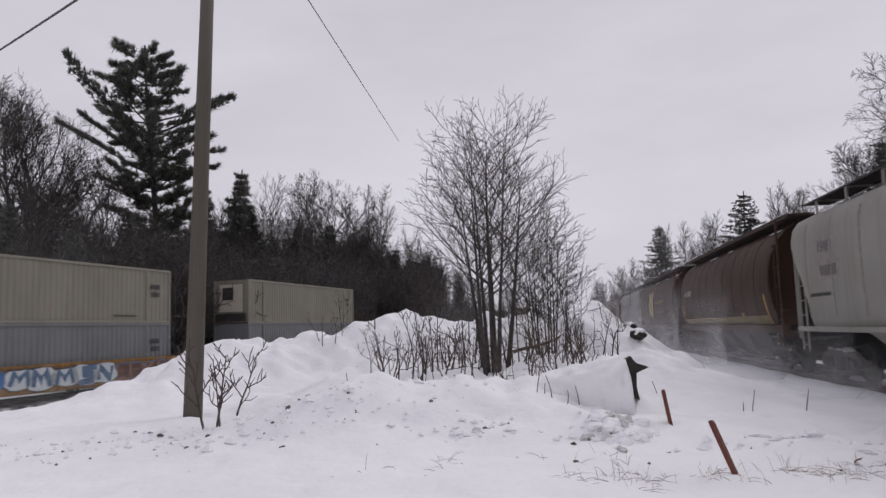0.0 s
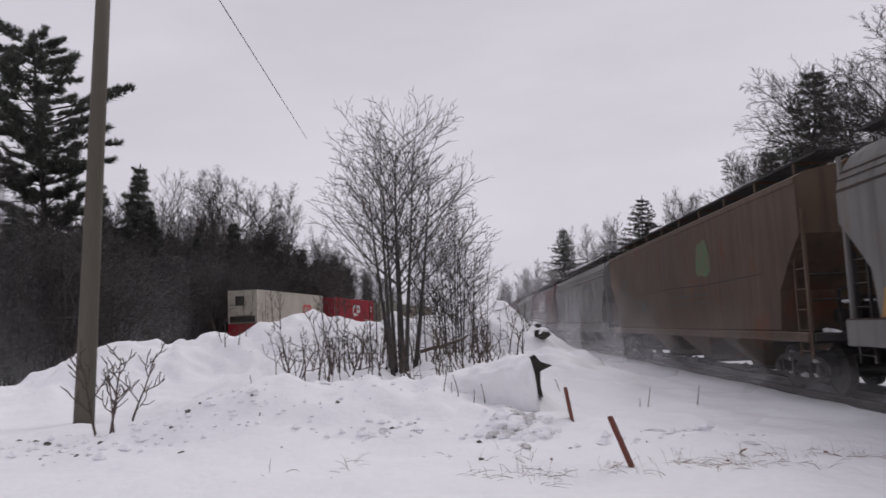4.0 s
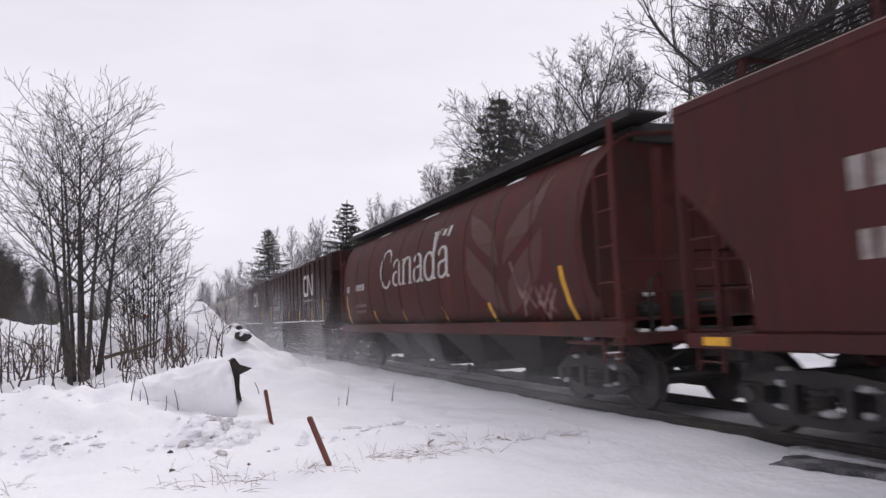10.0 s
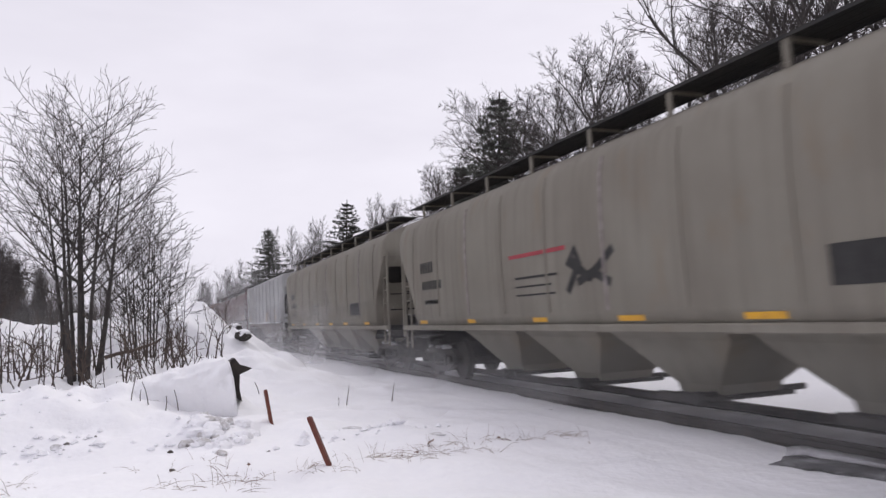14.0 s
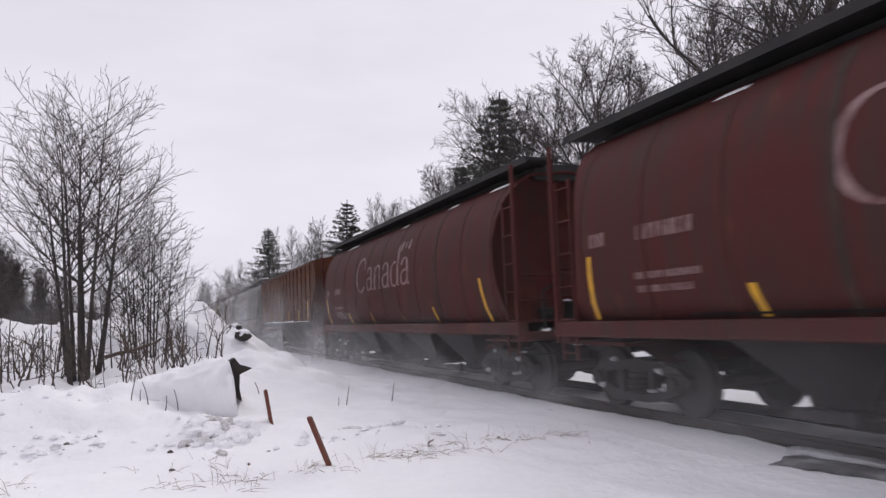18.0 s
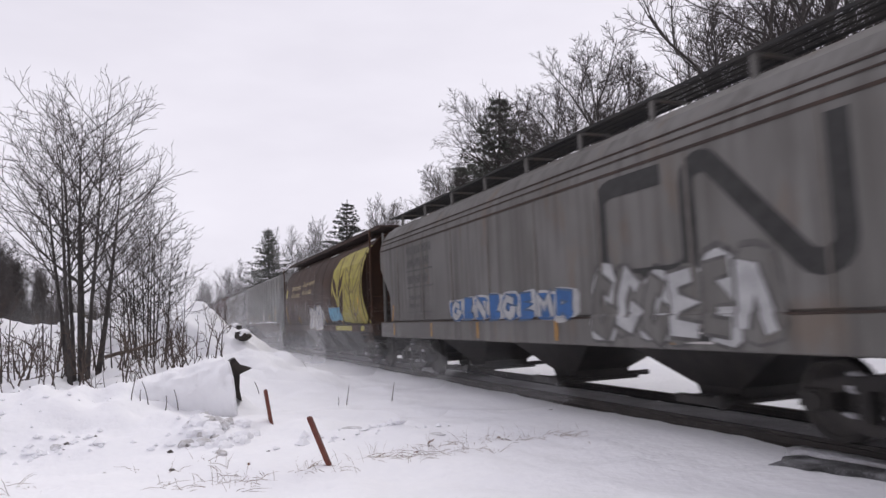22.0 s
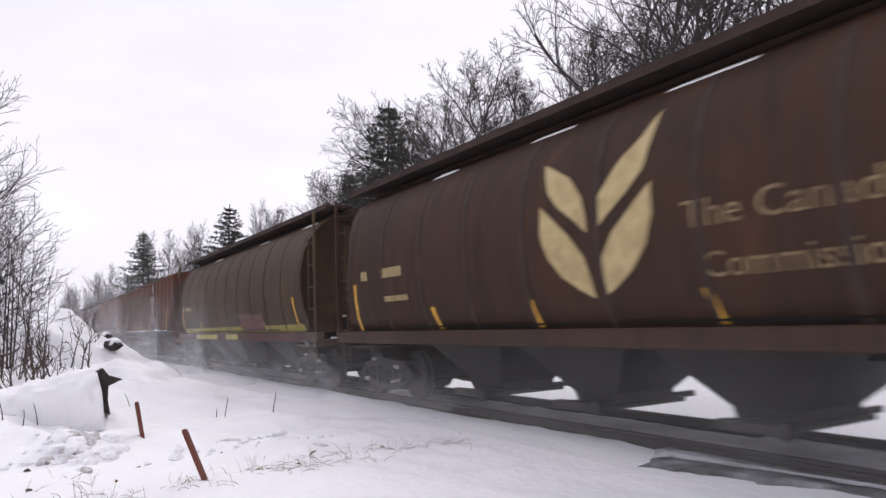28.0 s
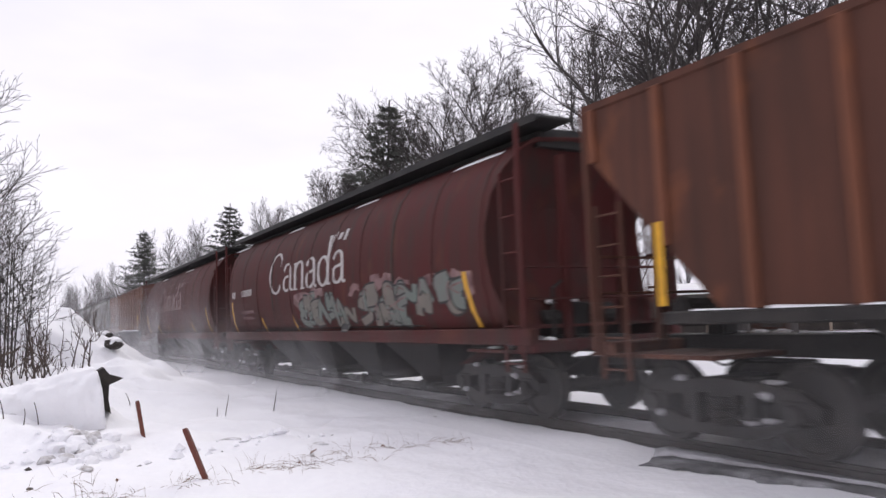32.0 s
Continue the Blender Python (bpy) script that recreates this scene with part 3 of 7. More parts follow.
# the wood beyond the grain train
RIGHT_WOOD = [("hemlock", 21, 43.9, 16.4), ("oak", 24.5, 45.2, 18.3), ("oak", 26, 50.5, 15.5), ("oak", 22, 34.2, 17.8), ("oak", 24.5, 34.0, 16.2), ("oak", 19.6, 18.6, 16.8), ("oak", 21, 14.5, 16.4), ("oak", 27.5, 28.5, 16.0),
              ("oak", 22.3, 17.4, 17.6), ("oak", 20, 9.5, 14.6), ("oak", 25.5, 30.0, 17.0), ("oak", 23.5, 41.5, 17.0), ("oak", 24, 22.0, 16.0), ("oak", 22.5, 39.0, 17.2), ("oak", 27, 55.0, 15.5), ("pop", 40, 33.5, 17.0), ("pop", 42, 30.5, 16.0), ("pop", 44, 28.5, 17.5), ("pop", 46, 27.0, 16.0), ("pop", 47, 24.5, 17.0), ("fir", 45, 32.0, 13.5), ("pop", 49, 21.5, 16.5), ("fir", 50, 25.0, 13.0),
              ("pop", 24, 62.7, 15.9), ("pop", 26, 73.3, 16.7), ("pop", 25, 85.2, 16.9), ("hemlock", 22, 91.3, 16.8), ("pop", 22, 115.3, 18.2), ("pop", 24, 116.3, 17.9),
              ("pop", 20, 119.5, 17.6), ("hemlock", 18, 131.4, 18.5), ("pop", 21, 141.8, 20.1), ("pop", 14, 141.4, 14.1), ("pop", 16, 148.7, 13.6), ("pop", 14, 159.3, 13.9), ("pop", 27, 84.7, 16.0), ("pop", 24, 89.8, 15.1)]
for i, (kind, x, y, top) in enumerate(RIGHT_WOOD):
    plant(kind, x, y, top, "beyond the grain train", i)
for i in range(70):
    y = rng.uniform(12, 150)
    x = rng.uniform(22, 46) if y > 33 else rng.uniform(40, 60)
    plant(rng.choice(("oak", "pop", "pop", "fir")), x, y, rng.uniform(9, 13.5) + 0.02 * y, "beyond the grain train", i)
for i in range(26):
    y = rng.uniform(14, 130)
    tree_of(scrubs[i % 2], "brush", "tangled bare brush beyond the railway", "shrub", stand(rng.uniform(17, 26) if y > 34 else rng.uniform(42, 55), y, rng.uniform(0.6, 1.0)), "brush beyond the grain train")
# far woods close the view along the lines
FARPOP = dict(levels=3, bend=0.08, lift=(0.05, 0.13, 0.08), count=(16, 6, 3), bare=(0.2, 0.15, 0.1), angle=((25, 45), (25, 45), (20, 45)), ratio=(0.36, 0.46, 0.6), fine=0.02, slim=0.6)


def far_woods():
    stock = [bare_meshes(90 + i, 13, 0.15, FARPOP) for i in range(3)]
    places = []
    for i in range(70):
        x, y = rng.uniform(-75, 60), rng.uniform(190, 330)
        places.append((x, y + 220 if -16 < x < 14 else y, rng.uniform(8, 13)))
    for i in range(90):
        places.append((rng.uniform(12, 40) if i % 2 else rng.uniform(-70, -13), rng.uniform(235, 330), rng.uniform(10, 17)))
    v, f = [], []
    for i, (x, y, top) in enumerate(places):
        m = stand(x, y, top / 13.0)
        for me in stock[i % 3]:
            o = len(v)
            v.extend((m @ q.co)[:] for q in me.vertices)
            f.extend(tuple(o + k for k in p.vertices) for p in me.polygons)
    me = bpy.data.meshes.new("far_woods")
    me.from_pydata(v, [], f)
    return tagged(part("far_woods", me, TWIG), "bare grey woods far along the lines", "woods", kind="stuff")


far_woods()


# ---- the pole and its wires
def utility_pole():
    base = Vector((-7.36, 13.9, 0))
    base.z = ground_z(base.x, base.y) - 0.3
    lean = Vector((0.032, 0.0, 1)).normalized()
    p = thing("utility_pole", "weathered grey-green wooden utility pole in the snow", "utility pole", Matrix.Translation(base))
    bm = bmesh.new()
    tube(bm, [lean * (h * 1.0) for h in (0, 1.2, 3, 5, 7, 9.5)], [0.19, 0.182, 0.172, 0.16, 0.15, 0.135], 14)
    part("shaft", bm, POLEWOOD, p, smooth=True)
    return base + lean * 9.3


pole_top = utility_pole()


def wire(a, b, sag, r):
    bm = bmesh.new()
    a, b = Vector(a), Vector(b)
    tube(bm, [a.lerp(b, i / 16) - Vector((0, 0, 4 * sag * (i / 16) * (1 - i / 16))) for i in range(17)], r, 5)
    return tagged(part("overhead_wire", bm, CABLE), "dark overhead wire against the sky", "wire", "overhead wires")


wire((-16.9, 18.0, 9.2), (-5.0, 8.7, 6.9), 0.03, 0.022)
wire((-2.2, 2.3, 5.05), (-4.52, 21.0, 7.17), 0.0, 0.0072)


# ---- rolling stock: local y runs along the line, local -x is the side that is seen, z from the rail heads
def outline(half):
    """A full cross-section from the right half, bottom to top."""
    return [(x, z) for x, z in half] + [(-x, z) for x, z in reversed(half) if x > 1e-6]


CYL = [(1.33, 1.32), (1.46, 1.62), (1.54, 2.0), (1.58, 2.45), (1.56, 2.9), (1.48, 3.35), (1.33, 3.72), (1.10, 4.02), (0.84, 4.2), (0.0, 4.27)]
SLAB = [(1.53, 1.40), (1.56, 1.44), (1.57, 3.42), (1.53, 3.6), (1.45, 3.78), (1.30, 3.98), (1.08, 4.14), (0.8, 4.24), (0.0, 4.3)]
RIBBED = [(1.47, 1.5), (1.47, 1.54), (1.47, 3.98), (1.5, 4.0), (1.5, 4.08), (1.42, 4.1), (0.8, 4.2), (0.0, 4.24)]
SOFT = [(1.50, 1.30), (1.55, 1.48), (1.58, 2.2), (1.585, 2.9), (1.56, 3.5), (1.5, 3.75), (1.36, 3.95), (1.0, 4.12), (0.7, 4.2), (0.0, 4.24)]
PLAIN = [(1.50, 1.18), (1.52, 1.22), (1.55, 3.85), (1.57, 3.88), (1.55, 3.98), (1.3, 4.1), (0.8, 4.2), (0.0, 4.25)]
PROFILES = dict(cyl=CYL, slab=SLAB, ribbed=RIBBED, soft=SOFT, plain=PLAIN)
END = dict(cyl=1.1, slab=0.72, ribbed=0.72, soft=0.8, plain=0.75)     # from the coupling plane to the body's end


def side_x(kind, z):
    p = PROFILES[kind]
    for (x0, z0), (x1, z1) in zip(p, p[1:]):
        if z0 <= z <= z1 and z1 > z0:
            return x0 + (x1 - x0) * (z - z0) / (z1 - z0)
    return p[0][0] if z < p[0][1] else p[-2][0]


SEAM = surface("seam_grime_and_shade", (0.028, 0.018, 0.014), (0.05, 0.03, 0.022), 3.0, 0.8, bump=0)
JOINT = surface("joint_stain", (0.115, 0.10, 0.088), (0.16, 0.15, 0.138), 3.0, 0.8, bump=0, stretch_z=0.4)
SHARED = {}


def shared(key, maker):
    if key not in SHARED:
        SHARED[key] = mesh_of(key[0], maker())
    return SHARED[key]


def lathe(bm, rings, sides=28, m=Matrix()):
    """Rings of (radius, x) turned round the x axis."""
    vs = [[bm.verts.new(m @ Vector((x, r * math.cos(2 * math.pi * k / sides), r * math.sin(2 * math.pi * k / sides)))) for k in range(sides)] for r, x in rings]
    for a, b in zip(vs, vs[1:]):
        for k in range(sides):
            bm.faces.new((a[k], a[(k + 1) % sides], b[(k + 1) % sides], b[k]))
    bm.faces.new(vs[0][::-1])
    bm.faces.new(vs[-1])
    return bm


def make_wheel():
    bm = bmesh.new()
    lathe(bm, [(0.10, -0.10), (0.13, -0.06), (0.38, -0.05), (0.40, -0.07), (0.457, -0.07), (0.457, 0.03), (0.485, 0.05), (0.485, 0.07), (0.40, 0.07), (0.38, 0.03), (0.12, 0.03), (0.1, 0.07)])
    return bm


def make_axle():
    return tube(bmesh.new(), [(-0.95, 0, 0), (0.95, 0, 0)], 0.08, 10)


def make_sideframe():
    """Cast side frame with its two openings."""
    bm = bmesh.new()
    tube_pts = [(-1.15, 0.46), (-0.92, 0.60), (-0.55, 0.66), (0, 0.70), (0.55, 0.66), (0.92, 0.60), (1.15, 0.46)]
    lowpts = [(-0.95, 0.40), (-0.55, 0.26), (-0.3, 0.22), (0.3, 0.22), (0.55, 0.26), (0.95, 0.40)]

    def bar(pts, h, w):
        loft(bm, [[(-w, y, z - h), (w, y, z - h), (w, y, z + h), (-w, y, z + h)] for y, z in pts])
    bar(tube_pts, 0.075, 0.075)
    bar(lowpts, 0.06, 0.07)
    for y in (-0.36, 0.36):
        box(bm, -0.08, 0.08, y - 0.06, y + 0.06, 0.24, 0.66)
    for y in (-0.89, 0.89):
        box(bm, -0.11, 0.1, y - 0.15, y + 0.15, 0.38, 0.60, bevel=0.02)
        lathe(bm, [(0.09, -0.18), (0.11, -0.16), (0.11, -0.1)], 12, Matrix.Translation((0, y, 0.457)))
    return bm


def make_springs():
    bm = bmesh.new()
    lathe(bm, [(0.15, 0), (0.18, 0.04), (0.14, 0.08), (0.18, 0.12), (0.14, 0.16), (0.18, 0.2), (0.14, 0.24), (0.15, 0.3)], 10, Matrix(((0, 1, 0, 0), (0, 0, 1, 0), (1, 0, 0, 0.27), (0, 0, 0, 1))))
    return bm


def make_packed_snow(seed):
    """Lumps of snow caught on the side frame and the spring plank."""
    rr = random.Random(seed)
    bm = bmesh.new()
    for _ in range(9):
        lump = bmesh.ops.create_icosphere(bm, subdivisions=1, radius=1.0)["verts"]
        c = Vector((-1.06 + rr.uniform(-0.03, 0.06), rr.choice((-0.62, -0.3, 0.0, 0.25, 0.6)) + rr.gauss(0, 0.08), rr.choice((0.33, 0.36, 0.62, 0.75))))
        a, b, h = rr.uniform(0.04, 0.09), rr.uniform(0.06, 0.16), rr.uniform(0.03, 0.07)
        for v in lump:
            v.co = c + Vector((v.co.x * a, v.co.y * b, v.co.z * h)) * rr.uniform(0.75, 1.2)
    return bm


def add_truck(car, y):
    truck = part("truck", shared(("truck", "bolster"), lambda: boxes((-1.05, 1.05, -0.2, 0.2, 0.5, 0.78), (-0.3, 0.3, -0.3, 0.3, 0.7, 0.9), (-0.9, 0.9, -0.66, -0.54, 0.3, 0.42), (-0.9, 0.9, 0.54, 0.66, 0.3, 0.42), bevel=0.02)), STEEL, car, at=pose(0, y, 0))
    for x in (-1.0, 1.0):
        part("side_frame", shared(("side_frame",), make_sideframe), STEEL, truck, at=pose(x, 0, 0, 0, 0, 0 if x < 0 else 180))
        part("spring_group", shared(("spring_group",), make_springs), STEEL, truck, at=pose(x, 0, 0))
    tagged(part("packed_snow", shared(("packed_snow", len(car.children) % 3), lambda: make_packed_snow(len(car.children) % 3)), DIRTYSNOW, truck, "grey snow packed into the truck", smooth=True), kind="stuff")
    for dy in (-0.89, 0.89):
        part("axle", shared(("axle",), make_axle), STEEL, truck, at=pose(0, dy, 0.457))
        for x in (-0.76, 0.76):
            part("wheel", shared(("wheel",), make_wheel), WHEEL, truck, at=pose(x, dy, 0.457, random.uniform(0, 360), 0, 0 if x < 0 else 180))
    return truck


def make_body(kind, half):
    """The shell: a cross-section drawn out, with sloped ends below on all but the round-sided cars."""
    bm, prof = bmesh.new(), PROFILES[kind]
    if kind == "cyl":
        def bow(z):
            return 0.42 * max(0.0, 1 - ((z - 2.7) / 1.42) ** 2)
        full = outline(prof)
        loft(bm, [[(x, s * (half - bow(z) - d), z) for x, z in full] for s, d in ((-1, 0), (-1, 0.5), (1, 0.5), (1, 0))], False)
        # the dished end sheets, set in from the rim, and the slope sheets below
        for s in (-1, 1):
            rim = [(x, s * (half - bow(z)), z) for x, z in full]
            lip = [(x * 0.975, s * (half - bow(z)), 2.8 + (z - 2.8) * 0.98) for x, z in full]
            inner = [(x * 0.95, s * (half - 0.2 - bow(z)), 2.8 + (z - 2.8) * 0.96) for x, z in full]
            core = [(x * 0.3, s * (half - 0.62), 2.8 + (z - 2.8) * 0.3) for x, z in full]
            loft(bm, [rim, lip, inner, core], False)
            bm.faces.new([bm.verts.new(p) for p in core])
            bm.faces.new([bm.verts.new(p) for p in ([(x, s * (half - 0.15), z) for x, z in ((-1.2, 1.35), (1.2, 1.35))] + [(x, s * (half - 1.9), z) for x, z in ((1.2, 0.75), (-1.2, 0.75))])])
        bottom = [bm.verts.new(p) for p in ((-1.33, -half, 1.32), (1.33, -half, 1.32), (1.33, half, 1.32), (-1.33, half, 1.32))]
        bm.faces.new(bottom)
    else:
        ys, lows = dict(slab=([half, half - 0.45, half - 0.8, half - 0.86, half - 0.9], [2.92, 2.5, 2.14, 1.8, 1.40]),
                        soft=([half, half - 0.35, half - 0.75, half - 1.0, half - 1.1], [3.3, 2.8, 2.3, 1.8, 1.30]),
                        plain=([half, half - 0.5, half - 1.0, half - 1.05, half - 1.1], [2.95, 2.5, 1.95, 1.6, 1.18]),
                        ribbed=([half, half - 0.75, half - 1.5], [3.4, 2.45, 1.5]))[kind]
        far_ys, far_lows = ([half, half - 0.95, half - 1.9], [3.5, 2.5, 1.5]) if kind == "ribbed" else (ys, lows)
        stations = [(-y, l) for y, l in zip(ys, lows)] + [(y, l) for y, l in reversed(list(zip(far_ys, far_lows)))]
        loft(bm, [[(side_x(kind, max(z, low)) if z < low and x > 0 else -side_x(kind, max(z, low)) if z < low else x, y, max(z, low)) for x, z in outline(prof)] for y, low in stations])
    bmesh.ops.recalc_face_normals(bm, faces=bm.faces[:])
    return bm


def make_slope(half, run):
    """The hopper's end slope sheets, seen under and through the ends."""
    v = [(-1.38, half - 0.1, 3.0), (1.38, half - 0.1, 3.0), (1.25, half - run - 1.6, 0.9), (-1.25, half - run - 1.6, 0.9)]
    w = [(x, y - 0.06, z - 0.03) for x, y, z in v]
    return loft(bmesh.new(), [[v[0], v[1], w[1], w[0]], [v[3], v[2], w[2], w[3]]])


def make_bay(width):
    bm = bmesh.new()
    t = width / 2

    def ring(hx, hy, z):
        return [(-hx, -hy, z), (hx, -hy, z), (hx, hy, z), (-hx, hy, z)]
    loft(bm, [ring(1.40, t, 1.42), ring(1.0, t * 0.84, 1.06), ring(0.56, 0.42, 0.42), ring(0.52, 0.40, 0.29)])
    return bm


def make_outlet():
    bm = bmesh.new()
    box(bm, -0.75, 0.75, -0.46, 0.46, 0.22, 0.29, bevel=0.02)
    tube(bm, [(-1.05, -0.32, 0.30), (1.05, -0.32, 0.30)], 0.05, 6)
    box(bm, -1.12, -1.0, -0.62, 0.2, 0.24, 0.36, bevel=0.015)
    lathe(bm, [(0.09, -0.05), (0.11, 0), (0.09, 0.05)], 8, Matrix.Translation((-1.08, -0.62, 0.31)))
    return bm


def make_ladder(height, width=0.42, rungs=6):
    """A side ladder in the y-z plane."""
    bm = bmesh.new()
    for y in (-width / 2, width / 2):
        box(bm, -0.02, 0.02, y - 0.022, y + 0.022, 0, height)
    for i in range(rungs):
        z = 0.12 + (height - 0.25) * i / (rungs - 1)
        tube(bm, [(0, -width / 2, z), (0, width / 2, z)], 0.016, 5)
    return bm


def make_grate(length, width, step=0.065):
    """An open running board: long bearers and thin cross bars that one can see through."""
    bm = bmesh.new()
    for i in range(5):
        x = -width / 2 + width * i / 4
        tall = 0.045 if i in (0, 4) else 0.02
        box(bm, x - 0.008, x + 0.008, -length / 2, length / 2, 0.03 - tall, 0.03)
    n = int(length / step)
    for i in range(n + 1):
        y = -length / 2 + length * i / n
        box(bm, -width / 2, width / 2, y - 0.014, y + 0.014, 0.016, 0.028)
    return bm


def make_end(kind, s):
    """Platform, stub posts and end rails at one end (s is the sense of y); the coupling plane is y = 0, the car lies inward."""
    bm = bmesh.new()
    box(bm, -1.45, 1.45, 0.62, 1.0, 1.0, 1.16, bevel=0.015)
    box(bm, -1.4, 1.4, 0.7, 2.4, 0.98, 1.03)
    for x in (-0.55, 0.55):
        box(bm, x - 0.05, x + 0.05, 0.85, 0.97, 1.1, 3.9 if kind == "cyl" else 2.6)
    for z in (1.75, 2.2):
        tube(bm, [(-1.4, 0.75, z), (1.4, 0.75, z)], 0.02, 5)
    return bm


def make_gear():
    """Brake cylinder, reservoir and valve on the end platform."""
    bm = bmesh.new()
    lathe(bm, [(0.14, -0.3), (0.19, -0.25), (0.19, 0.25), (0.14, 0.3)], 14, Matrix.Translation((0.4, 1.35, 1.5)))
    lathe(bm, [(0.1, -0.2), (0.14, -0.15), (0.14, 0.15), (0.1, 0.2)], 12, Matrix.Translation((-0.5, 1.4, 1.45)))
    box(bm, -0.2, 0.12, 1.2, 1.5, 1.03, 1.7, bevel=0.03)
    tube(bm, [(-0.9, 0.8, 1.2), (-0.9, 0.8, 1.9), (-0.5, 1.0, 2.05)], 0.03, 6)
    return bm


def make_platform_snow(seed):
    """Clots of snow left on the end platform and its gear."""
    rr = random.Random(70 + seed)
    bm = bmesh.new()
    for _ in range(9):
        lump = bmesh.ops.create_icosphere(bm, subdivisions=1, radius=1.0)["verts"]
        c = Vector((rr.uniform(-1.4, -0.5), rr.uniform(0.68, 2.2), rr.choice((1.05, 1.17, 1.17, 1.72))))
        if c.z > 1.5:
            c.x, c.y = rr.choice((-0.5, -0.05)), 1.38
        a, b, h = rr.uniform(0.05, 0.13), rr.uniform(0.06, 0.18), rr.uniform(0.03, 0.07)
        for v in lump:
            v.co = c + Vector((v.co.x * a, v.co.y * b, v.co.z * h)) * rr.uniform(0.75, 1.2)
    return bm


def make_coupler():
    bm = bmesh.new()
    box(bm, -0.09, 0.09, 0.12, 0.75, 0.76, 0.98, bevel=0.02)
    box(bm, -0.17, 0.16, -0.02, 0.22, 0.70, 1.04, bevel=0.04)
    tube(bm, [(0.3, 0.55, 0.8), (0.28, 0.3, 0.45), (0.2, 0.02, 0.36)], 0.028, 6)
    tube(bm, [(-0.2, 0.7, 0.95), (-0.9, 0.62, 0.72), (-1.35, 0.62, 0.8)], 0.018, 5)
    return bm


def decal(kind, polys, closed=True):
    """Flat figures in (u, z) laid on a car's visible side; u runs to the right as one reads."""
    bm = bmesh.new()
    for p in polys:
        try:
            bm.faces.new([bm.verts.new((u, z, 0)) for u, z in p])
        except ValueError:
            pass
    return lay(bm, kind)


def lay(bm, kind, lift=0.008):
    lift += 0.066 if kind == "ribbed" else 0.0
    bmesh.ops.triangulate(bm, faces=bm.faces[:])
    if kind in ("cyl", "soft", "slab", "plain"):
        zs = [v.co.y for v in bm.verts]
        for z in [p[1] for p in PROFILES[kind][:-1]]:
            if min(zs) < z < max(zs):
                bmesh.ops.bisect_plane(bm, geom=bm.verts[:] + bm.edges[:] + bm.faces[:], plane_co=(0, z + 0.001, 0), plane_no=(0, 1, 0))
    for v in bm.verts:
        u, z = v.co.x, v.co.y
        x = side_x(kind, z)
        if kind == "slab" and z < 1.42:
            x = 1.6
        elif kind == "plain" and z < 1.19:
            x = 1.56
        elif kind == "soft" and z < 1.31:
            x = 1.55
        elif kind == "cyl" and z < 1.34:
            x = 1.5
        elif kind == "ribbed" and z < 1.5:
            x = 1.56
        v.co = (-(x + lift), -u, z)
    return bm


def rect(u0, u1, z0, z1):
    return [(u0, z0), (u1, z0), (u1, z1), (u0, z1)]


def slanted(u, z0, z1, w, lean=0.0):
    return [(u - w / 2 - lean, z0), (u + w / 2 - lean, z0), (u + w / 2, z1), (u - w / 2, z1)]


def lettering(u, z, word_widths, height, gap=0.35):
    """Marks that cannot be told apart, as a row of plain bars."""
    out = []
    for w in word_widths:
        n = max(1, round(w / (height * 0.75)))
        for i in range(n):
            a = u + w * i / n
            out.append(rect(a, a + w / n * 0.72, z, z + height))
        u += w + gap * height
    return out


def stroke(path, width, u0, z0, du, dz):
    """A band of even width along a path given in a unit square."""
    pts = [(u0 + a * du, z0 + b * dz) for a, b in path]
    left, right = [], []
    for i, p in enumerate(pts):
        a, b = pts[max(i - 1, 0)], pts[min(i + 1, len(pts) - 1)]
        dx, dz_ = b[0] - a[0], b[1] - a[1]
        k = math.hypot(dx, dz_) or 1
        nx, nz = -dz_ / k * width / 2, dx / k * width / 2
        if 0 < i < len(pts) - 1:
            c0 = ((p[0] - a[0]) * (b[0] - p[0]) + (p[1] - a[1]) * (b[1] - p[1])) / ((math.dist(p, a) * math.dist(p, b)) or 1)
            f = 1 / max(0.55, math.sqrt(max(0.3, (1 + c0) / 2)))
            nx, nz = nx * f, nz * f
        left.append((p[0] + nx, p[1] + nz))
        right.append((p[0] - nx, p[1] - nz))
    return [[left[i], right[i], right[i + 1], left[i + 1]] for i in range(len(pts) - 1)]


def arc(cx, cz, r, a0, a1, n=5, rz=None):
    return [(cx + r * math.cos(radians(a0 + (a1 - a0) * i / n)), cz + (rz or r) * math.sin(radians(a0 + (a1 - a0) * i / n))) for i in range(n + 1)]


BAND = ([(0.355, 0.93)] + arc(0.11, 0.80, 0.075, 90, 180, 5, 0.13) + arc(0.11, 0.20, 0.075, 180, 270, 5, 0.13) + arc(0.40, 0.20, 0.065, 270, 360, 5, 0.13)
        + arc(0.525, 0.80, 0.06, 180, 35, 6, 0.14) + arc(0.90, 0.20, 0.065, 215, 360, 6, 0.14) + [(0.965, 1.0)])
BLOCK_C = [(0.44, 0.90), (0.12, 0.90), (0.06, 0.80), (0.06, 0.20), (0.12, 0.10), (0.44, 0.10)]
BLOCK_P = [(0.60, 0.0), (0.60, 0.90), (0.90, 0.90), (0.96, 0.80), (0.96, 0.52), (0.90, 0.42), (0.64, 0.42)]


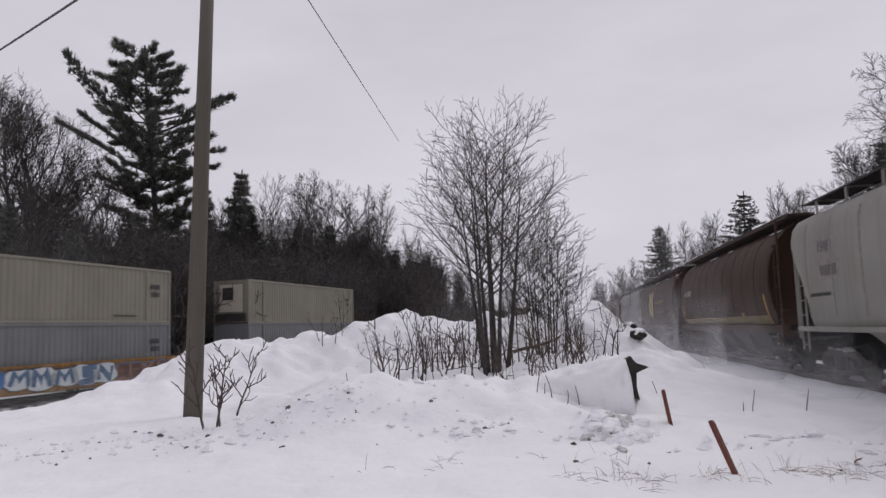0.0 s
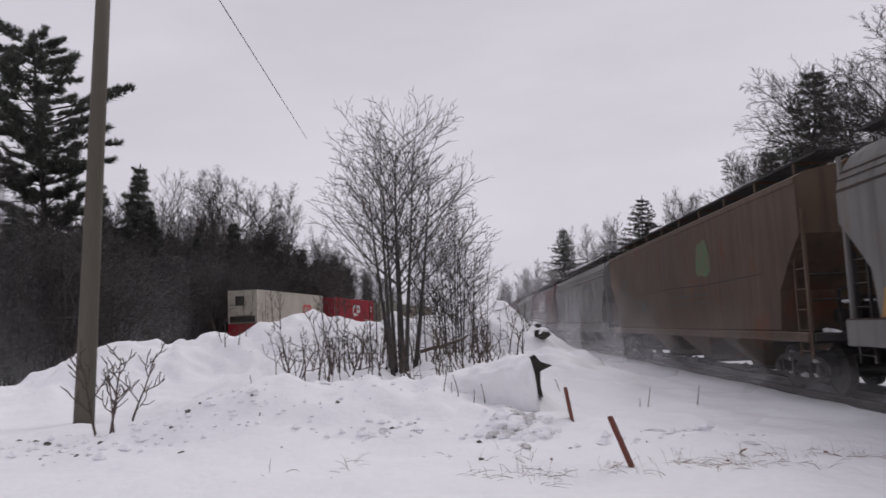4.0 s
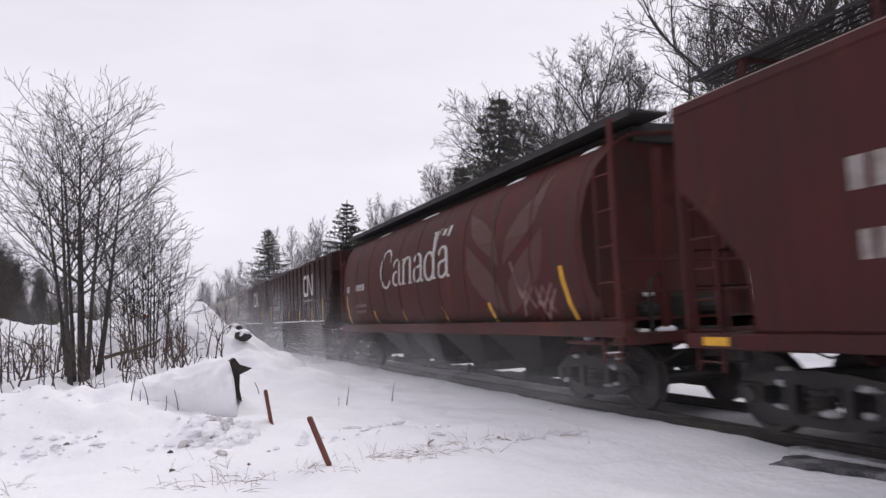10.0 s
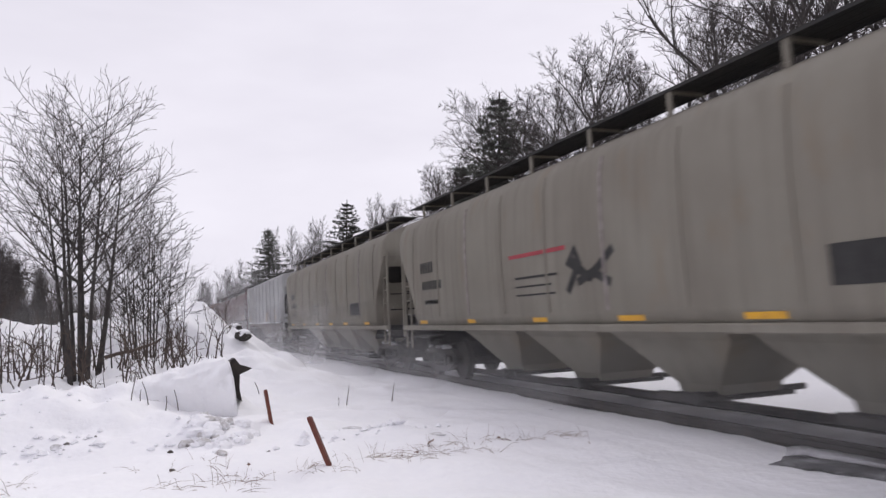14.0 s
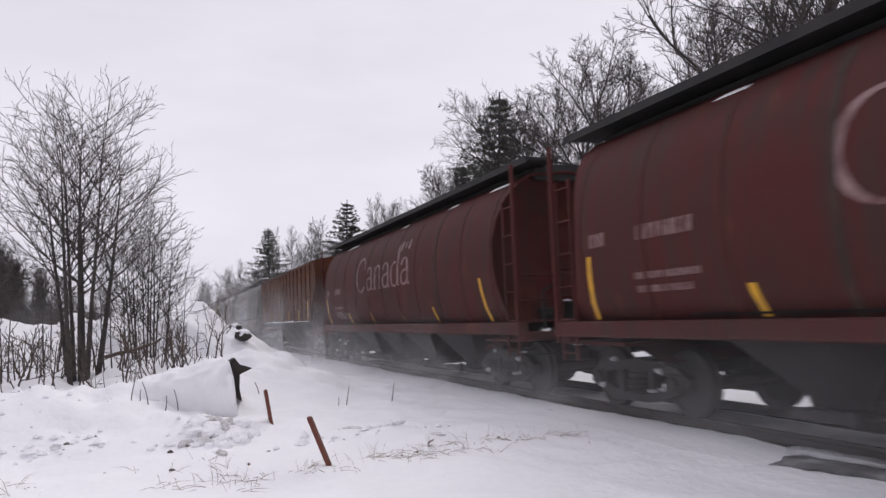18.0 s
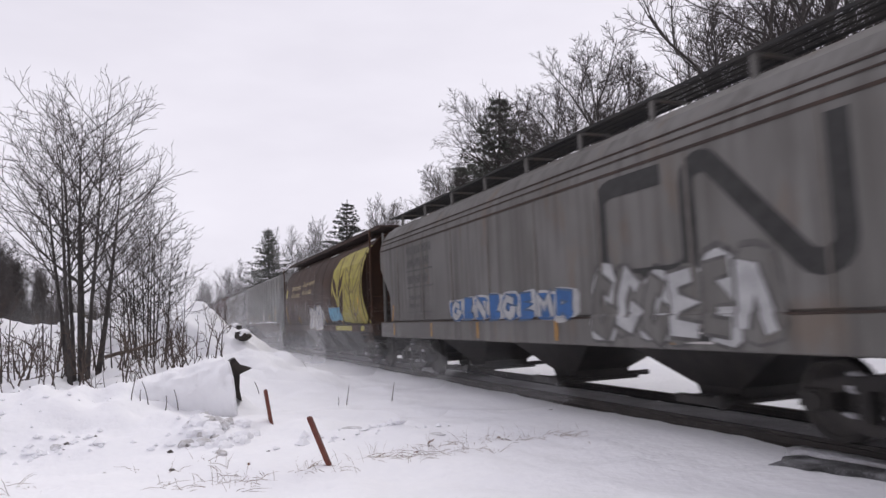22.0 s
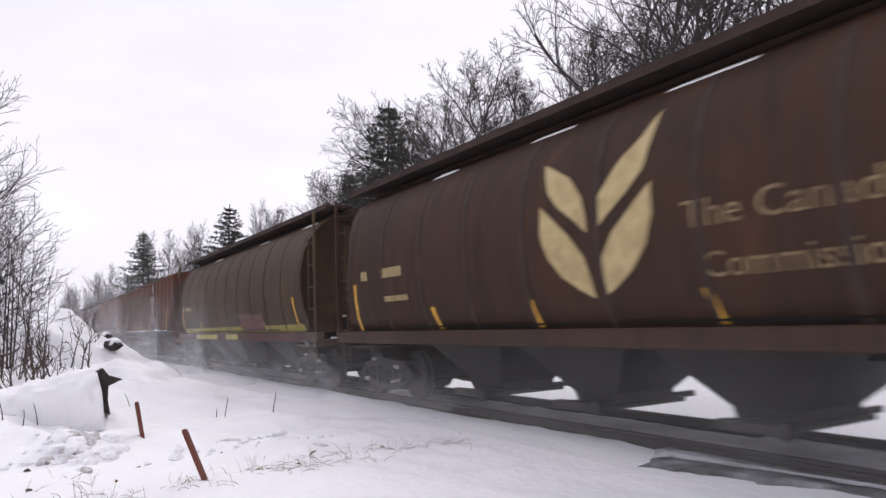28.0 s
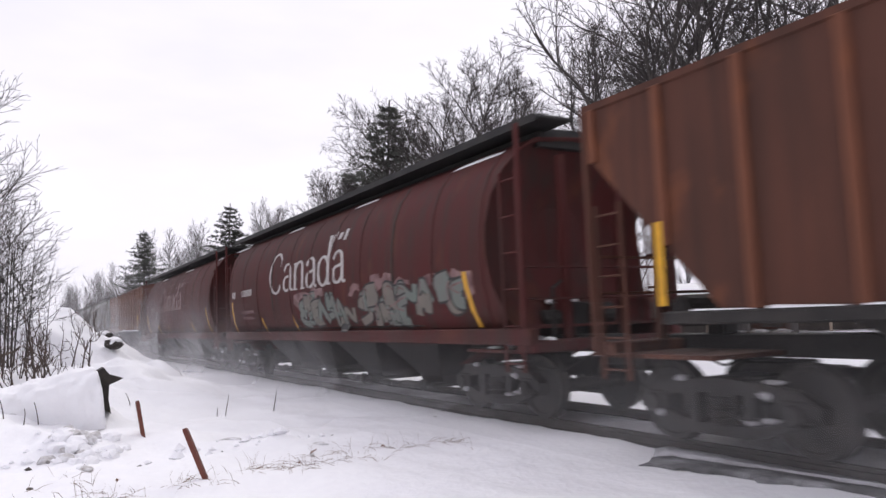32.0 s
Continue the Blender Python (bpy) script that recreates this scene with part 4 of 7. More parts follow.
def smoothed(path, closed=False):
    """Rounds a path by cutting its corners twice."""
    for _ in range(2):
        pairs = list(zip(path, path[1:] + path[:1])) if closed else list(zip(path, path[1:]))
        cut = [q for (a, b), (c, d) in pairs for q in ((0.75 * a + 0.25 * c, 0.75 * b + 0.25 * d), (0.25 * a + 0.75 * c, 0.25 * b + 0.75 * d))]
        path = cut if closed else [path[0]] + cut[1:-1] + [path[-1]]
    return path


def blob(rng, u, z, w, h, n=16, wob=0.22):
    out = []
    ph = [rng.uniform(0, 6.28) for _ in range(3)]
    for i in range(n):
        a = 2 * math.pi * i / n
        k = 1 + wob * (math.sin(2 * a + ph[0]) * 0.5 + math.sin(3 * a + ph[1]) * 0.4 + math.sin(5 * a + ph[2]) * 0.35)
        c, s = math.cos(a), math.sin(a)
        c, s = abs(c) ** 0.7 * (1 if c > 0 else -1), abs(s) ** 0.7 * (1 if s > 0 else -1)
        out.append((u + w / 2 * k * c, z + h / 2 * k * s))
    return out


GLYPHS = [[(0, 0), (0.35, 1), (0.5, 0.95), (1, 0)], [(1, 1), (0.1, 0.85), (0.15, 0.5), (0.9, 0.5), (0.95, 0.1), (0, 0)], [(0, 0), (0, 1), (0.8, 0.9), (0.75, 0.5), (0.15, 0.45), (1, 0)],
          [(0, 0), (0.15, 1), (0.5, 0.4), (0.85, 1), (1, 0)], [(0, 0), (0.1, 1), (0.9, 0), (1, 1)], [(0.9, 0.8), (0.4, 1), (0.05, 0.6), (0.1, 0.15), (0.6, 0), (0.95, 0.35), (0.55, 0.45)], [(0.95, 1), (0.05, 0.95), (0.1, 0.5), (0.8, 0.55), (0.1, 0.5), (0.05, 0.05), (1, 0)]]


def sprayed(rng, u0, u1, z0, z1, letters):
    """Swollen, crowded letter-like figures: halo, ground, outline and stroke shapes for each of them."""
    out = []
    step = (u1 - u0) / letters
    for i in range(letters):
        h = (z1 - z0) * rng.uniform(0.82, 1.0)
        u, z = u0 + step * (i + 0.5), (z0 + z1) / 2 + rng.uniform(-0.05, 0.05) * h
        shape = blob(rng, u, z, step * 1.25, h, 16, 0.16)
        halo = [(u + (a - u) * 1.1, z + (b - z) * 1.12 + 0.02) for a, b in shape]
        tilt = rng.uniform(-0.2, 0.2)
        path = [(a + tilt * b + rng.uniform(-0.06, 0.06), b + rng.uniform(-0.05, 0.05)) for a, b in rng.choice(GLYPHS)]
        place = (u - step * 0.36, z - h * 0.36, step * 0.72, h * 0.72)
        w = min(step * 0.3, h * 0.26)
        out.append((halo, shape, stroke(path, w * 1.5, *place), stroke(path, w, *place)))
    return out


def spray_paint(car, kind, u0, u1, z0, z1, tones, letters, seed, label, ink=None, halo=None):
    """Figures as they are sprayed on wagons; the tones take turns as ground and stroke."""
    rng = random.Random(seed)
    figures = sprayed(rng, u0, u1, z0, z1, letters)
    made = part("graffiti", lay(decal_mesh([f[0] for f in figures]), kind, 0.006), halo or HALO, car, label)
    n = len(tones)
    for k, t in enumerate(tones):
        some = [f[1] for i, f in enumerate(figures) if i % n == k]
        if some:
            tagged(part("graffiti_fill", lay(decal_mesh(some), kind, 0.010 + 0.002 * k), t, made), kind="stuff")
    tagged(part("graffiti_line", lay(decal_mesh([q for f in figures for q in f[2]]), kind, 0.018), ink or NIGHTBLUE, made), kind="stuff")
    for k in range(n):
        some = [q for i, f in enumerate(figures) if i % n == k for q in f[3]]
        if some:
            tagged(part("graffiti_stroke", lay(decal_mesh(some), kind, 0.022), tones[(k + 1) % n], made), kind="stuff")


def wild_graffiti(car, kind, u0, u1, z0, z1, ground, tones, seed, label, ink=None, halo=None, crowd=7.0):
    """A dense sprayed panel: a ragged ground and crowded, interlocking bent strokes with dark edges and pale glints."""
    rng = random.Random(seed)
    n = int((u1 - u0) / 0.22)
    crest = [(u0 + (u1 - u0) * i / n, z1 - (z1 - z0) * (0.16 * rng.random() + (0.12 if i % 5 == 0 else 0))) for i in range(n + 1)]
    panel = [[(crest[i][0], z0), (crest[i + 1][0], z0), crest[i + 1], crest[i]] for i in range(n)]
    glow = [blob(rng, rng.uniform(u0, u1), z1 - rng.uniform(0.0, 0.2), rng.uniform(0.5, 1.0), rng.uniform(0.3, 0.6), 12, 0.3) for _ in range(int((u1 - u0) * 1.6))]
    made = part("graffiti", lay(decal_mesh(glow), kind, 0.005), halo or HALO, car, label)
    tagged(part("graffiti_ground", lay(decal_mesh(panel), kind, 0.009), ground, made), kind="stuff")
    edges, fills, glints = [], [[] for _ in tones], []
    for i in range(int((u1 - u0) * crowd)):
        u, z = rng.uniform(u0, u1 - 0.25), rng.uniform(z0, z1 - 0.25)
        du, dz = rng.uniform(0.25, 0.75), rng.uniform(0.3, 0.7) * (z1 - z0)
        du, dz = min(du, u1 - u), min(dz, z1 - z)
        path = smoothed([(a + rng.uniform(-0.12, 0.12), min(1.0, max(0.0, b + rng.uniform(-0.15, 0.15)))) for a, b in rng.choice(GLYPHS)])
        w = rng.uniform(0.09, 0.2)
        layer = 0.0006 * (i % 24)
        edges.append((stroke(path, w * 1.45, u, z, du, dz), layer))
        fills[i % len(tones)].append((stroke(path, w, u, z, du, dz), layer))
        if i % 3 == 0:
            glints += stroke(path[: len(path) // 2], w * 0.18, u - 0.03, z + 0.03, du, dz)
    for name, figures, tone, base in [("graffiti_edge", edges, ink or NIGHTBLUE, 0.012)] + [("graffiti_fill", f, t, 0.0123) for f, t in zip(fills, tones)]:
        bm = bmesh.new()
        for polys, layer in figures:
            one = lay(decal_mesh(polys), kind, base + layer)
            me = mesh_of("figure", one)
            bm.from_mesh(me)
            bpy.data.meshes.remove(me)
        tagged(part(name, bm, tone, made), kind="stuff")
    tagged(part("graffiti_glint", lay(decal_mesh(glints), kind, 0.029), halo or HALO, made), kind="stuff")


def decal_mesh(polys):
    bm = bmesh.new()
    for p in polys:
        bm.faces.new([bm.verts.new((u, z, 0)) for u, z in p])
    return bm


def text_bm(body, size, u, z, width):
    cu = bpy.data.curves.new("text", "FONT")
    cu.body, cu.size, cu.resolution_u = body, size, 3
    ob = new("text", cu)
    bpy.context.view_layer.update()
    me = bpy.data.meshes.new_from_object(ob.evaluated_get(bpy.context.evaluated_depsgraph_get()))
    bpy.data.objects.remove(ob)
    bm = bmesh.new()
    bm.from_mesh(me)
    bpy.data.meshes.remove(me)
    wide = max(v.co.x for v in bm.verts) - min(v.co.x for v in bm.verts)
    for v in bm.verts:
        v.co = (u + v.co.x * width / wide, z + v.co.y, 0)
    return bm


def paint_tone(name, c, d=None):
    m = surface(name, c, d or tuple(x * 0.7 for x in c), 4.0, 0.6, bump=0)
    m.diffuse_color = rgb(c)
    return m


TEAL, SKYBLUE, SCARLET = paint_tone("spray_teal", (0.05, 0.22, 0.24)), paint_tone("spray_blue", (0.16, 0.42, 0.60)), paint_tone("spray_red", (0.36, 0.045, 0.06))
DEEPTEAL, MINTGREEN = paint_tone("spray_deep_teal", (0.03, 0.11, 0.14)), paint_tone("spray_mint_green", (0.12, 0.30, 0.22))
SILVER, DEEPBLUE = paint_tone("spray_silver", (0.42, 0.42, 0.42)), paint_tone("spray_deep_blue", (0.03, 0.12, 0.32))
WORNEAR = paint_tone("worn_ear", (0.071, 0.022, 0.0148), (0.062, 0.0158, 0.0138))
BADGE = paint_tone("badge_green", (0.045, 0.10, 0.035), (0.09, 0.075, 0.04))
WASHED, WORNTAN = paint_tone("washed_out_lettering", (0.27, 0.17, 0.165), (0.09, 0.03, 0.03)), paint_tone("worn_tan_spray", (0.064, 0.03, 0.017), (0.055, 0.015, 0.014))
DULLSTRIPE = paint_tone("dusty_yellow_stripe", (0.26, 0.2, 0.06), (0.12, 0.085, 0.035))
WORNRED, PALETEAL = paint_tone("spray_worn_red", (0.15, 0.03, 0.03)), paint_tone("spray_pale_teal", (0.14, 0.18, 0.185), (0.17, 0.175, 0.17))
DULLPALE = paint_tone("worn_pale_emblem", (0.2, 0.165, 0.15), (0.11, 0.065, 0.05))
SLATE = paint_tone("spray_slate_blue", (0.06, 0.10, 0.17))
FAINT = paint_tone("faint_brown_lettering", (0.17, 0.15, 0.13), (0.30, 0.28, 0.26))
MINT, DULLCREAM, NIGHTBLUE, HALO = paint_tone("spray_mint", (0.25, 0.33, 0.30)), paint_tone("spray_dull_cream", (0.185, 0.165, 0.135), (0.15, 0.135, 0.115)), paint_tone("spray_night_blue", (0.035, 0.065, 0.13), (0.06, 0.11, 0.19)), paint_tone("spray_pale_halo", (0.34, 0.31, 0.26), (0.22, 0.21, 0.17))
PALESILVER, WORNORANGE = paint_tone("spray_pale_silver", (0.42, 0.45, 0.46), (0.33, 0.36, 0.38)), paint_tone("spray_worn_orange", (0.20, 0.10, 0.05), (0.13, 0.07, 0.06))
PALEGREEN = paint_tone("spray_green", (0.14, 0.18, 0.155), (0.16, 0.155, 0.14))


def hopper(kind, length, paint, label, under=None, roof=None, tabs=(), bays=4, ribs=0, end_paint=None, walkway="grate"):
    """A covered hopper wagon with all its running gear; returned as a thing at the track's centre."""
    car = thing("grain_hopper", label, "train car", group="grain train")
    half = length / 2 - END[kind]
    k_snow = int(length * 100)
    under = under or STEEL
    dark = end_paint or STEEL
    part("body", shared(("body", kind, round(length, 1)), lambda: make_body(kind, half)), paint, car, smooth=kind in ("cyl", "soft"))
    sills = dict(cyl=(0.2, 1.10, 1.34, 1.5, 0.62), slab=(0.14, 0.98, 1.40, 1.6, 0.7), plain=(0.12, 1.0, 1.18, 1.56, 0.7), soft=(0.12, 1.18, 1.30, 1.55, 0.75), ribbed=(0.14, 1.36, 1.5, 1.56, 1.9))
    w, z0, z1, xo, off = sills[kind]
    for turn in (0, 180):
        part("side_sill", shared(("side_sill", kind, round(length, 1)), lambda: boxes((-xo, -xo + w, -length / 2 + off, length / 2 - off, z0, z1), bevel=0.02)), under if kind == "ribbed" else paint, car, at=pose(0, 0, 0, 0, 0, turn))
    if kind == "slab":
        # the lowest strip's dark colour stands in for shade under the side's crease
        for z in (3.41, 3.585, 3.71):
            part("seam", shared(("seam", kind, round(length, 1), z), lambda: boxes((-side_x(kind, z) - 0.012, -side_x(kind, z) + 0.02, -half, half, z, z + (0.024 if z > 3.5 else 0.04)))), SEAM, car)
        for i in range(8):
            y = -half + 1.6 + (2 * half - 3.2) * i / 7
            part("panel_joint", shared(("panel_joint", i % 3), lambda: boxes((-1.578, -1.55, -0.02 - 0.015 * (i % 3), 0.02, 1.45, 3.4))), JOINT, car, at=pose(0, y, 0))
        part("reflector", decal("slab", [slanted(-7.3, 1.42, 1.85, 0.12, 0.14)]), DULLYELLOW, car, "grimy yellow reflecting strip")
    if kind != "cyl":
        for turn in ((180,) if kind == "ribbed" else (0, 180)):
            part("slope_sheet", shared(("slope_sheet", kind, round(length, 1)), lambda: make_slope(half, 0.6)), dark, car, at=pose(0, 0, 0, 0, 0, turn))
    part("centre_sill", shared(("centre_sill", round(length, 1)), lambda: boxes((-0.26, 0.26, -length / 2 + 0.6, length / 2 - 0.6, 0.95, 1.2))), STEEL, car)
    span = length - (6.2 if kind == "slab" else 7.6)
    for i in range(bays):
        y = -span / 2 + span * (i + 0.5) / bays
        bay = part("hopper_bay", shared(("hopper_bay", bays, round(length, 1), kind), lambda: make_bay(span / bays * 0.98)), under, car, at=pose(0, y, 0))
        part("outlet_gate", shared(("outlet_gate",), make_outlet), STEEL, bay)
    for s in (-1, 1):
        m = pose(0, s * length / 2, 0, 0, 0, 0 if s < 0 else 180)
        part("end_platform", shared(("end_platform", kind), lambda: make_end(kind, s)), dark, car, at=m)
        tagged(part("platform_snow", shared(("platform_snow", k_snow % 3), lambda: make_platform_snow(k_snow % 3)), SNOW, car, "clots of snow on the end platform", at=m, smooth=True), kind="stuff")
        part("brake_gear", shared(("brake_gear",), make_gear), STEEL, car, at=m)
        part("coupler", shared(("coupler",), make_coupler), STEEL, car, at=m)
        for x in (-1.48, 1.48):
            h = 3.25 if kind == "cyl" else 3.0 if kind in ("ribbed", "slab") else 2.4
            part("corner_post", shared(("corner_post", h), lambda: boxes((-0.025, 0.025, -0.035, 0.035, 0, h))), paint, car, at=pose(x, s * (length / 2 - 0.72), 1.0))
            part("ladder", shared(("ladder", kind), lambda: make_ladder(2.9 if kind == "cyl" else 2.1, 0.42)), paint if kind != "slab" else dark, car, at=pose(x + (0.03 if x < 0 else -0.03), s * (length / 2 - 1.02), 0.72))
        add_truck(car, s * (length / 2 - 2.15))
    rw = length - 1.3
    if kind == "cyl":
        part("roof_trough", shared(("roof_trough", round(length, 1)), lambda: boxes((-0.7, 0.7, -half + 0.1, half - 0.1, 4.1, 4.33), (-0.42, 0.42, -half + 0.3, half - 0.3, 4.33, 4.46))), roof or WALKWAY, car)
        for x in (-0.82, 0.82):
            part("running_board", shared(("running_board", round(length, 1)), lambda: boxes((-0.36, 0.36, -rw / 2, rw / 2, 0, 0.045), (-0.36, -0.33, -rw / 2, rw / 2, -0.06, 0.06))), roof or WALKWAY, car, at=pose(x, 0, 4.37))
        bm, rr = bmesh.new(), random.Random(k_snow)
        y = -half + 0.6
        while y < half - 0.8:
            run, w = rr.uniform(0.4, 1.7), rr.uniform(0.006, 0.02)
            loft(bm, [[(-1.06, yy, 4.05), (-0.98, yy, 4.10), (-0.98, yy, 4.105 + k * w), (-1.06, yy, 4.055 + k * w)] for yy, k in ((y, 0.1), (y + run * 0.3, 1.0), (y + run * 0.8, 0.8), (y + run, 0.1))])
            y += run + rr.uniform(1.5, 5.5)
        tagged(part("roof_snow", bm, SNOW, car, "thin broken line of snow below the roof walk"), kind="stuff")
        for i in range(11):
            y = -half + 0.55 + (2 * half - 1.1) * i / 10
            part("seam", shared(("cyl_seam",), lambda: loft(bmesh.new(), [[(-side_x("cyl", z) - 0.010, -0.045, z), (-side_x("cyl", z) - 0.010, 0.045, z), (-side_x("cyl", z) + 0.04, 0.045, z), (-side_x("cyl", z) + 0.04, -0.045, z)] for z in (1.34, 1.62, 2.0, 2.45, 2.9, 3.35, 3.72, 4.02)])), SEAM if paint is PAINT["grain_brown"] or i % 5 == 2 else paint, car, at=pose(0, y, 0))
    else:
        part("roof_hatch", shared(("roof_hatch", round(length, 1)), lambda: boxes((-0.33, 0.33, -half + 0.5, half - 0.5, 4.2, 4.40), bevel=0.05)), roof or paint, car)
        flush = kind == "ribbed"
        for x in (-0.85, 0.85):
            part("running_board", shared(("running_grate", round(length, 1), kind), lambda: make_grate(rw, 0.3 if flush else 0.62, 0.034 if kind == "soft" else 0.065)), WALKWAY, car, at=pose(x * (0.55 if flush else 1), 0, 4.25 if flush else 4.40))
        for i in range(0 if flush else 9):
            y = -rw / 2 + rw * (i + 0.5) / 9
            for turn in (0, 180):
                part("board_bracket", shared(("board_post", kind), lambda: boxes((-1.15, -1.11, -0.04, 0.04, 4.05, 4.43), (-1.11, -0.5, -0.02, 0.02, 4.37, 4.41))), paint, car, at=pose(0, y if turn == 0 else y, 0, 0, 0, turn))
    for i in range(ribs):
        y = -half + 0.15 + (2 * half - 0.3) * i / (ribs - 1)
        run, rate = (1.9, 1.05) if y > 0 else (1.5, 1.27)
        low = 1.5 + max(0.0, abs(y) - half + run) * rate
        for s in (-1, 1):
            part("rib", shared(("rib", round(low, 2)), lambda: boxes((-0.04, 0.035, -0.06, 0.06, low, 4.0), bevel=0.012)), PAINT["rib_rust"] if paint is PAINT["rust_brown"] else paint, car, at=pose(s * 1.5, y, 0, 0, 0, 0 if s > 0 else 180))
    if kind == "soft":
        for i in range(10):
            y = -half + 1.1 + (2 * half - 2.2) * i / 9
            part("seam", shared(("soft_seam",), lambda: loft(bmesh.new(), [[(-side_x("soft", z) - 0.015, -0.03, z), (-side_x("soft", z) - 0.015, 0.03, z), (-side_x("soft", z) + 0.05, 0.03, z), (-side_x("soft", z) + 0.05, -0.03, z)] for z in (1.5, 1.6, 2.2, 2.9, 3.5, 3.75)])), FADED if i % 3 == 1 else paint, car, at=pose(0, y, 0))
    # strips of reflecting tape
    for u, z0, z1, lean in tabs:
        part("reflector", decal(kind, [slanted(u, z0, z1, 0.11, lean)]), DULLYELLOW if kind == "slab" else YELLOW, car, "yellow reflecting strip")
    if kind == "ribbed":
        # snow caught on the ledge between the ribs
        bm = bmesh.new()
        rr = random.Random(int(length * 100) + len(label))
        n = max(ribs - 1, 10)
        for i in range(n):
            a, b = -half + 1.5 + (2 * half - 3.0) * i / n, -half + 1.5 + (2 * half - 3.0) * (i + 1) / n
            hgt = rr.uniform(0.02, 0.07) if rr.random() < 0.8 else rr.uniform(0.1, 0.16)
            loft(bm, [[(-1.555, a + 0.1, 1.5), (-1.49, a + 0.1, 1.5), (-1.49, a + 0.1, 1.51), (-1.555, a + 0.1, 1.505)], [(-1.555, b - 0.06, 1.5), (-1.49, b - 0.06, 1.5), (-1.49, b - 0.06, 1.5 + hgt), (-1.55, b - 0.06, 1.5 + hgt * 0.5)]])
        tagged(part("snow_ledge", bm, SNOW, car, "snow caught on the sill"), kind="stuff")
    return car


CYLTABS = [(u, 1.36, 1.74, -0.08) for u in (-4.25, -1.5, 1.5, 4.1)] + [(7.05, 1.36, 2.24, -0.14), (-7.35, 1.36, 2.3, 0.14)]
RIBTABS = [(u, 1.56, 2.03, 0) for u in (-4.05, -1.3, 1.8, 4.75)] + [(7.05, 1.56, 2.4, 0), (-7.5, 1.56, 2.48, 0)]
SLABTABS = [(u, 1.04, 1.36, 0) for u in (-7.2, -4.26, -1.55, 1.6, 4.5)]


def mark(car, kind, polys, mat, name="lettering", label=""):
    ob = part(name, lay(decal_mesh(polys), kind), mat, car, label)
    return tagged(ob, label, kind="stuff") if name == "lettering" else ob


def words(car, kind, body, size, u, z, mat, width):
    return part("lettering", lay(text_bm(body, size, u, z, width), kind), mat, car)


def nib(path, thick, thin, u0, z0, du, dz):
    """A band drawn as with a broad pen: wide where it runs up or down, narrow where it runs across."""
    pts = [(u0 + a * du, z0 + b * dz) for a, b in path]
    rails = []
    for i, p in enumerate(pts):
        a, b = pts[max(i - 1, 0)], pts[min(i + 1, len(pts) - 1)]
        dx, dy = b[0] - a[0], b[1] - a[1]
        k = math.hypot(dx, dy) or 1
        w = (thin + (thick - thin) * abs(dy / k) ** 1.5) / 2
        rails.append(((p[0] - dy / k * w, p[1] + dx / k * w), (p[0] + dy / k * w, p[1] - dx / k * w)))
    return [[l0, r0, r1, l1] for (l0, r0), (l1, r1) in zip(rails, rails[1:])]


SERIF = {  # strokes of each letter in a box as tall as a small letter
    "C": (1.25, [arc(0.62, 0.72, 0.56, 38, 318, 18, 0.74)], [(1.02, 1.10, 0.05, 0.32)]),
    "a": (0.86, [arc(0.38, 0.66, 0.27, 165, 10, 8, 0.32) + [(0.66, 0.55), (0.66, 0.12), (0.72, 0.03), (0.84, 0.05)], [(0.64, 0.58), (0.40, 0.52)] + arc(0.34, 0.27, 0.24, 100, 280, 8, 0.25) + [(0.5, 0.06), (0.65, 0.2)]], []),
    "n": (1.0, [[(0.2, 0.0), (0.2, 0.95)], [(0.22, 0.7)] + arc(0.52, 0.66, 0.26, 140, 0, 8, 0.30) + [(0.78, 0.0)]], [(0.2, 0.02, 0.34, 0.05), (0.78, 0.02, 0.34, 0.05), (0.12, 0.92, 0.18, 0.05)]),
    "d": (0.98, [arc(0.42, 0.46, 0.33, 40, 330, 14, 0.46), [(0.74, 1.55), (0.74, 0.0)]], [(0.66, 1.53, 0.2, 0.05), (0.82, 0.03, 0.2, 0.05)])}


def country_name(u, z, width, height):
    """The country's name in tall serif letters."""
    word = "Canada"
    scale = width / sum(SERIF[c][0] for c in word)
    out = []
    for c in word:
        step, paths, bars = SERIF[c]
        for path in paths:
            out += nib(path, scale * 0.17, scale * 0.06, u, z, scale, height)
        for cx, cz, w, h in bars:
            out.append(rect(u + (cx - w / 2) * scale, u + (cx + w / 2) * scale, z + (cz - h / 2) * height, z + (cz + h / 2) * height))
        u += step * scale
    return out


def canada_car(length, faded=False, start=-3.2):
    car = hopper("cyl", length, PAINT["canada_red"], "dark red round-sided grain hopper with a white country name" if not faded else "faded dark red round-sided grain hopper, name worn", roof=WALKWAY, tabs=CYLTABS, end_paint=PAINT["canada_red"])
    ink = WASHED if faded else WHITEPAINT
    mark(car, "cyl", country_name(start, 2.38, 5.5, 0.72), ink, "country_name", "tall serif letters of the country's name")
    mark(car, "cyl", [slanted(start + 4.72, 3.3, 3.54, 0.16, 0.05), slanted(start + 5.36, 3.3, 3.54, 0.16, 0.05), slanted(start + 5.04, 3.35, 3.5, 0.18, 0.04), slanted(start + 4.62, 3.12, 3.5, 0.03, 0.05)], ink)
    mark(car, "cyl", lettering(-7.3, 2.42, [0.42], 0.2) + lettering(-6.15, 2.42, [1.15], 0.2), ink)
    mark(car, "cyl", lettering(-6.3, 1.9, [0.6, 0.7], 0.09) + lettering(-6.3, 1.72, [0.5, 0.6], 0.09), WASHED)
    return car


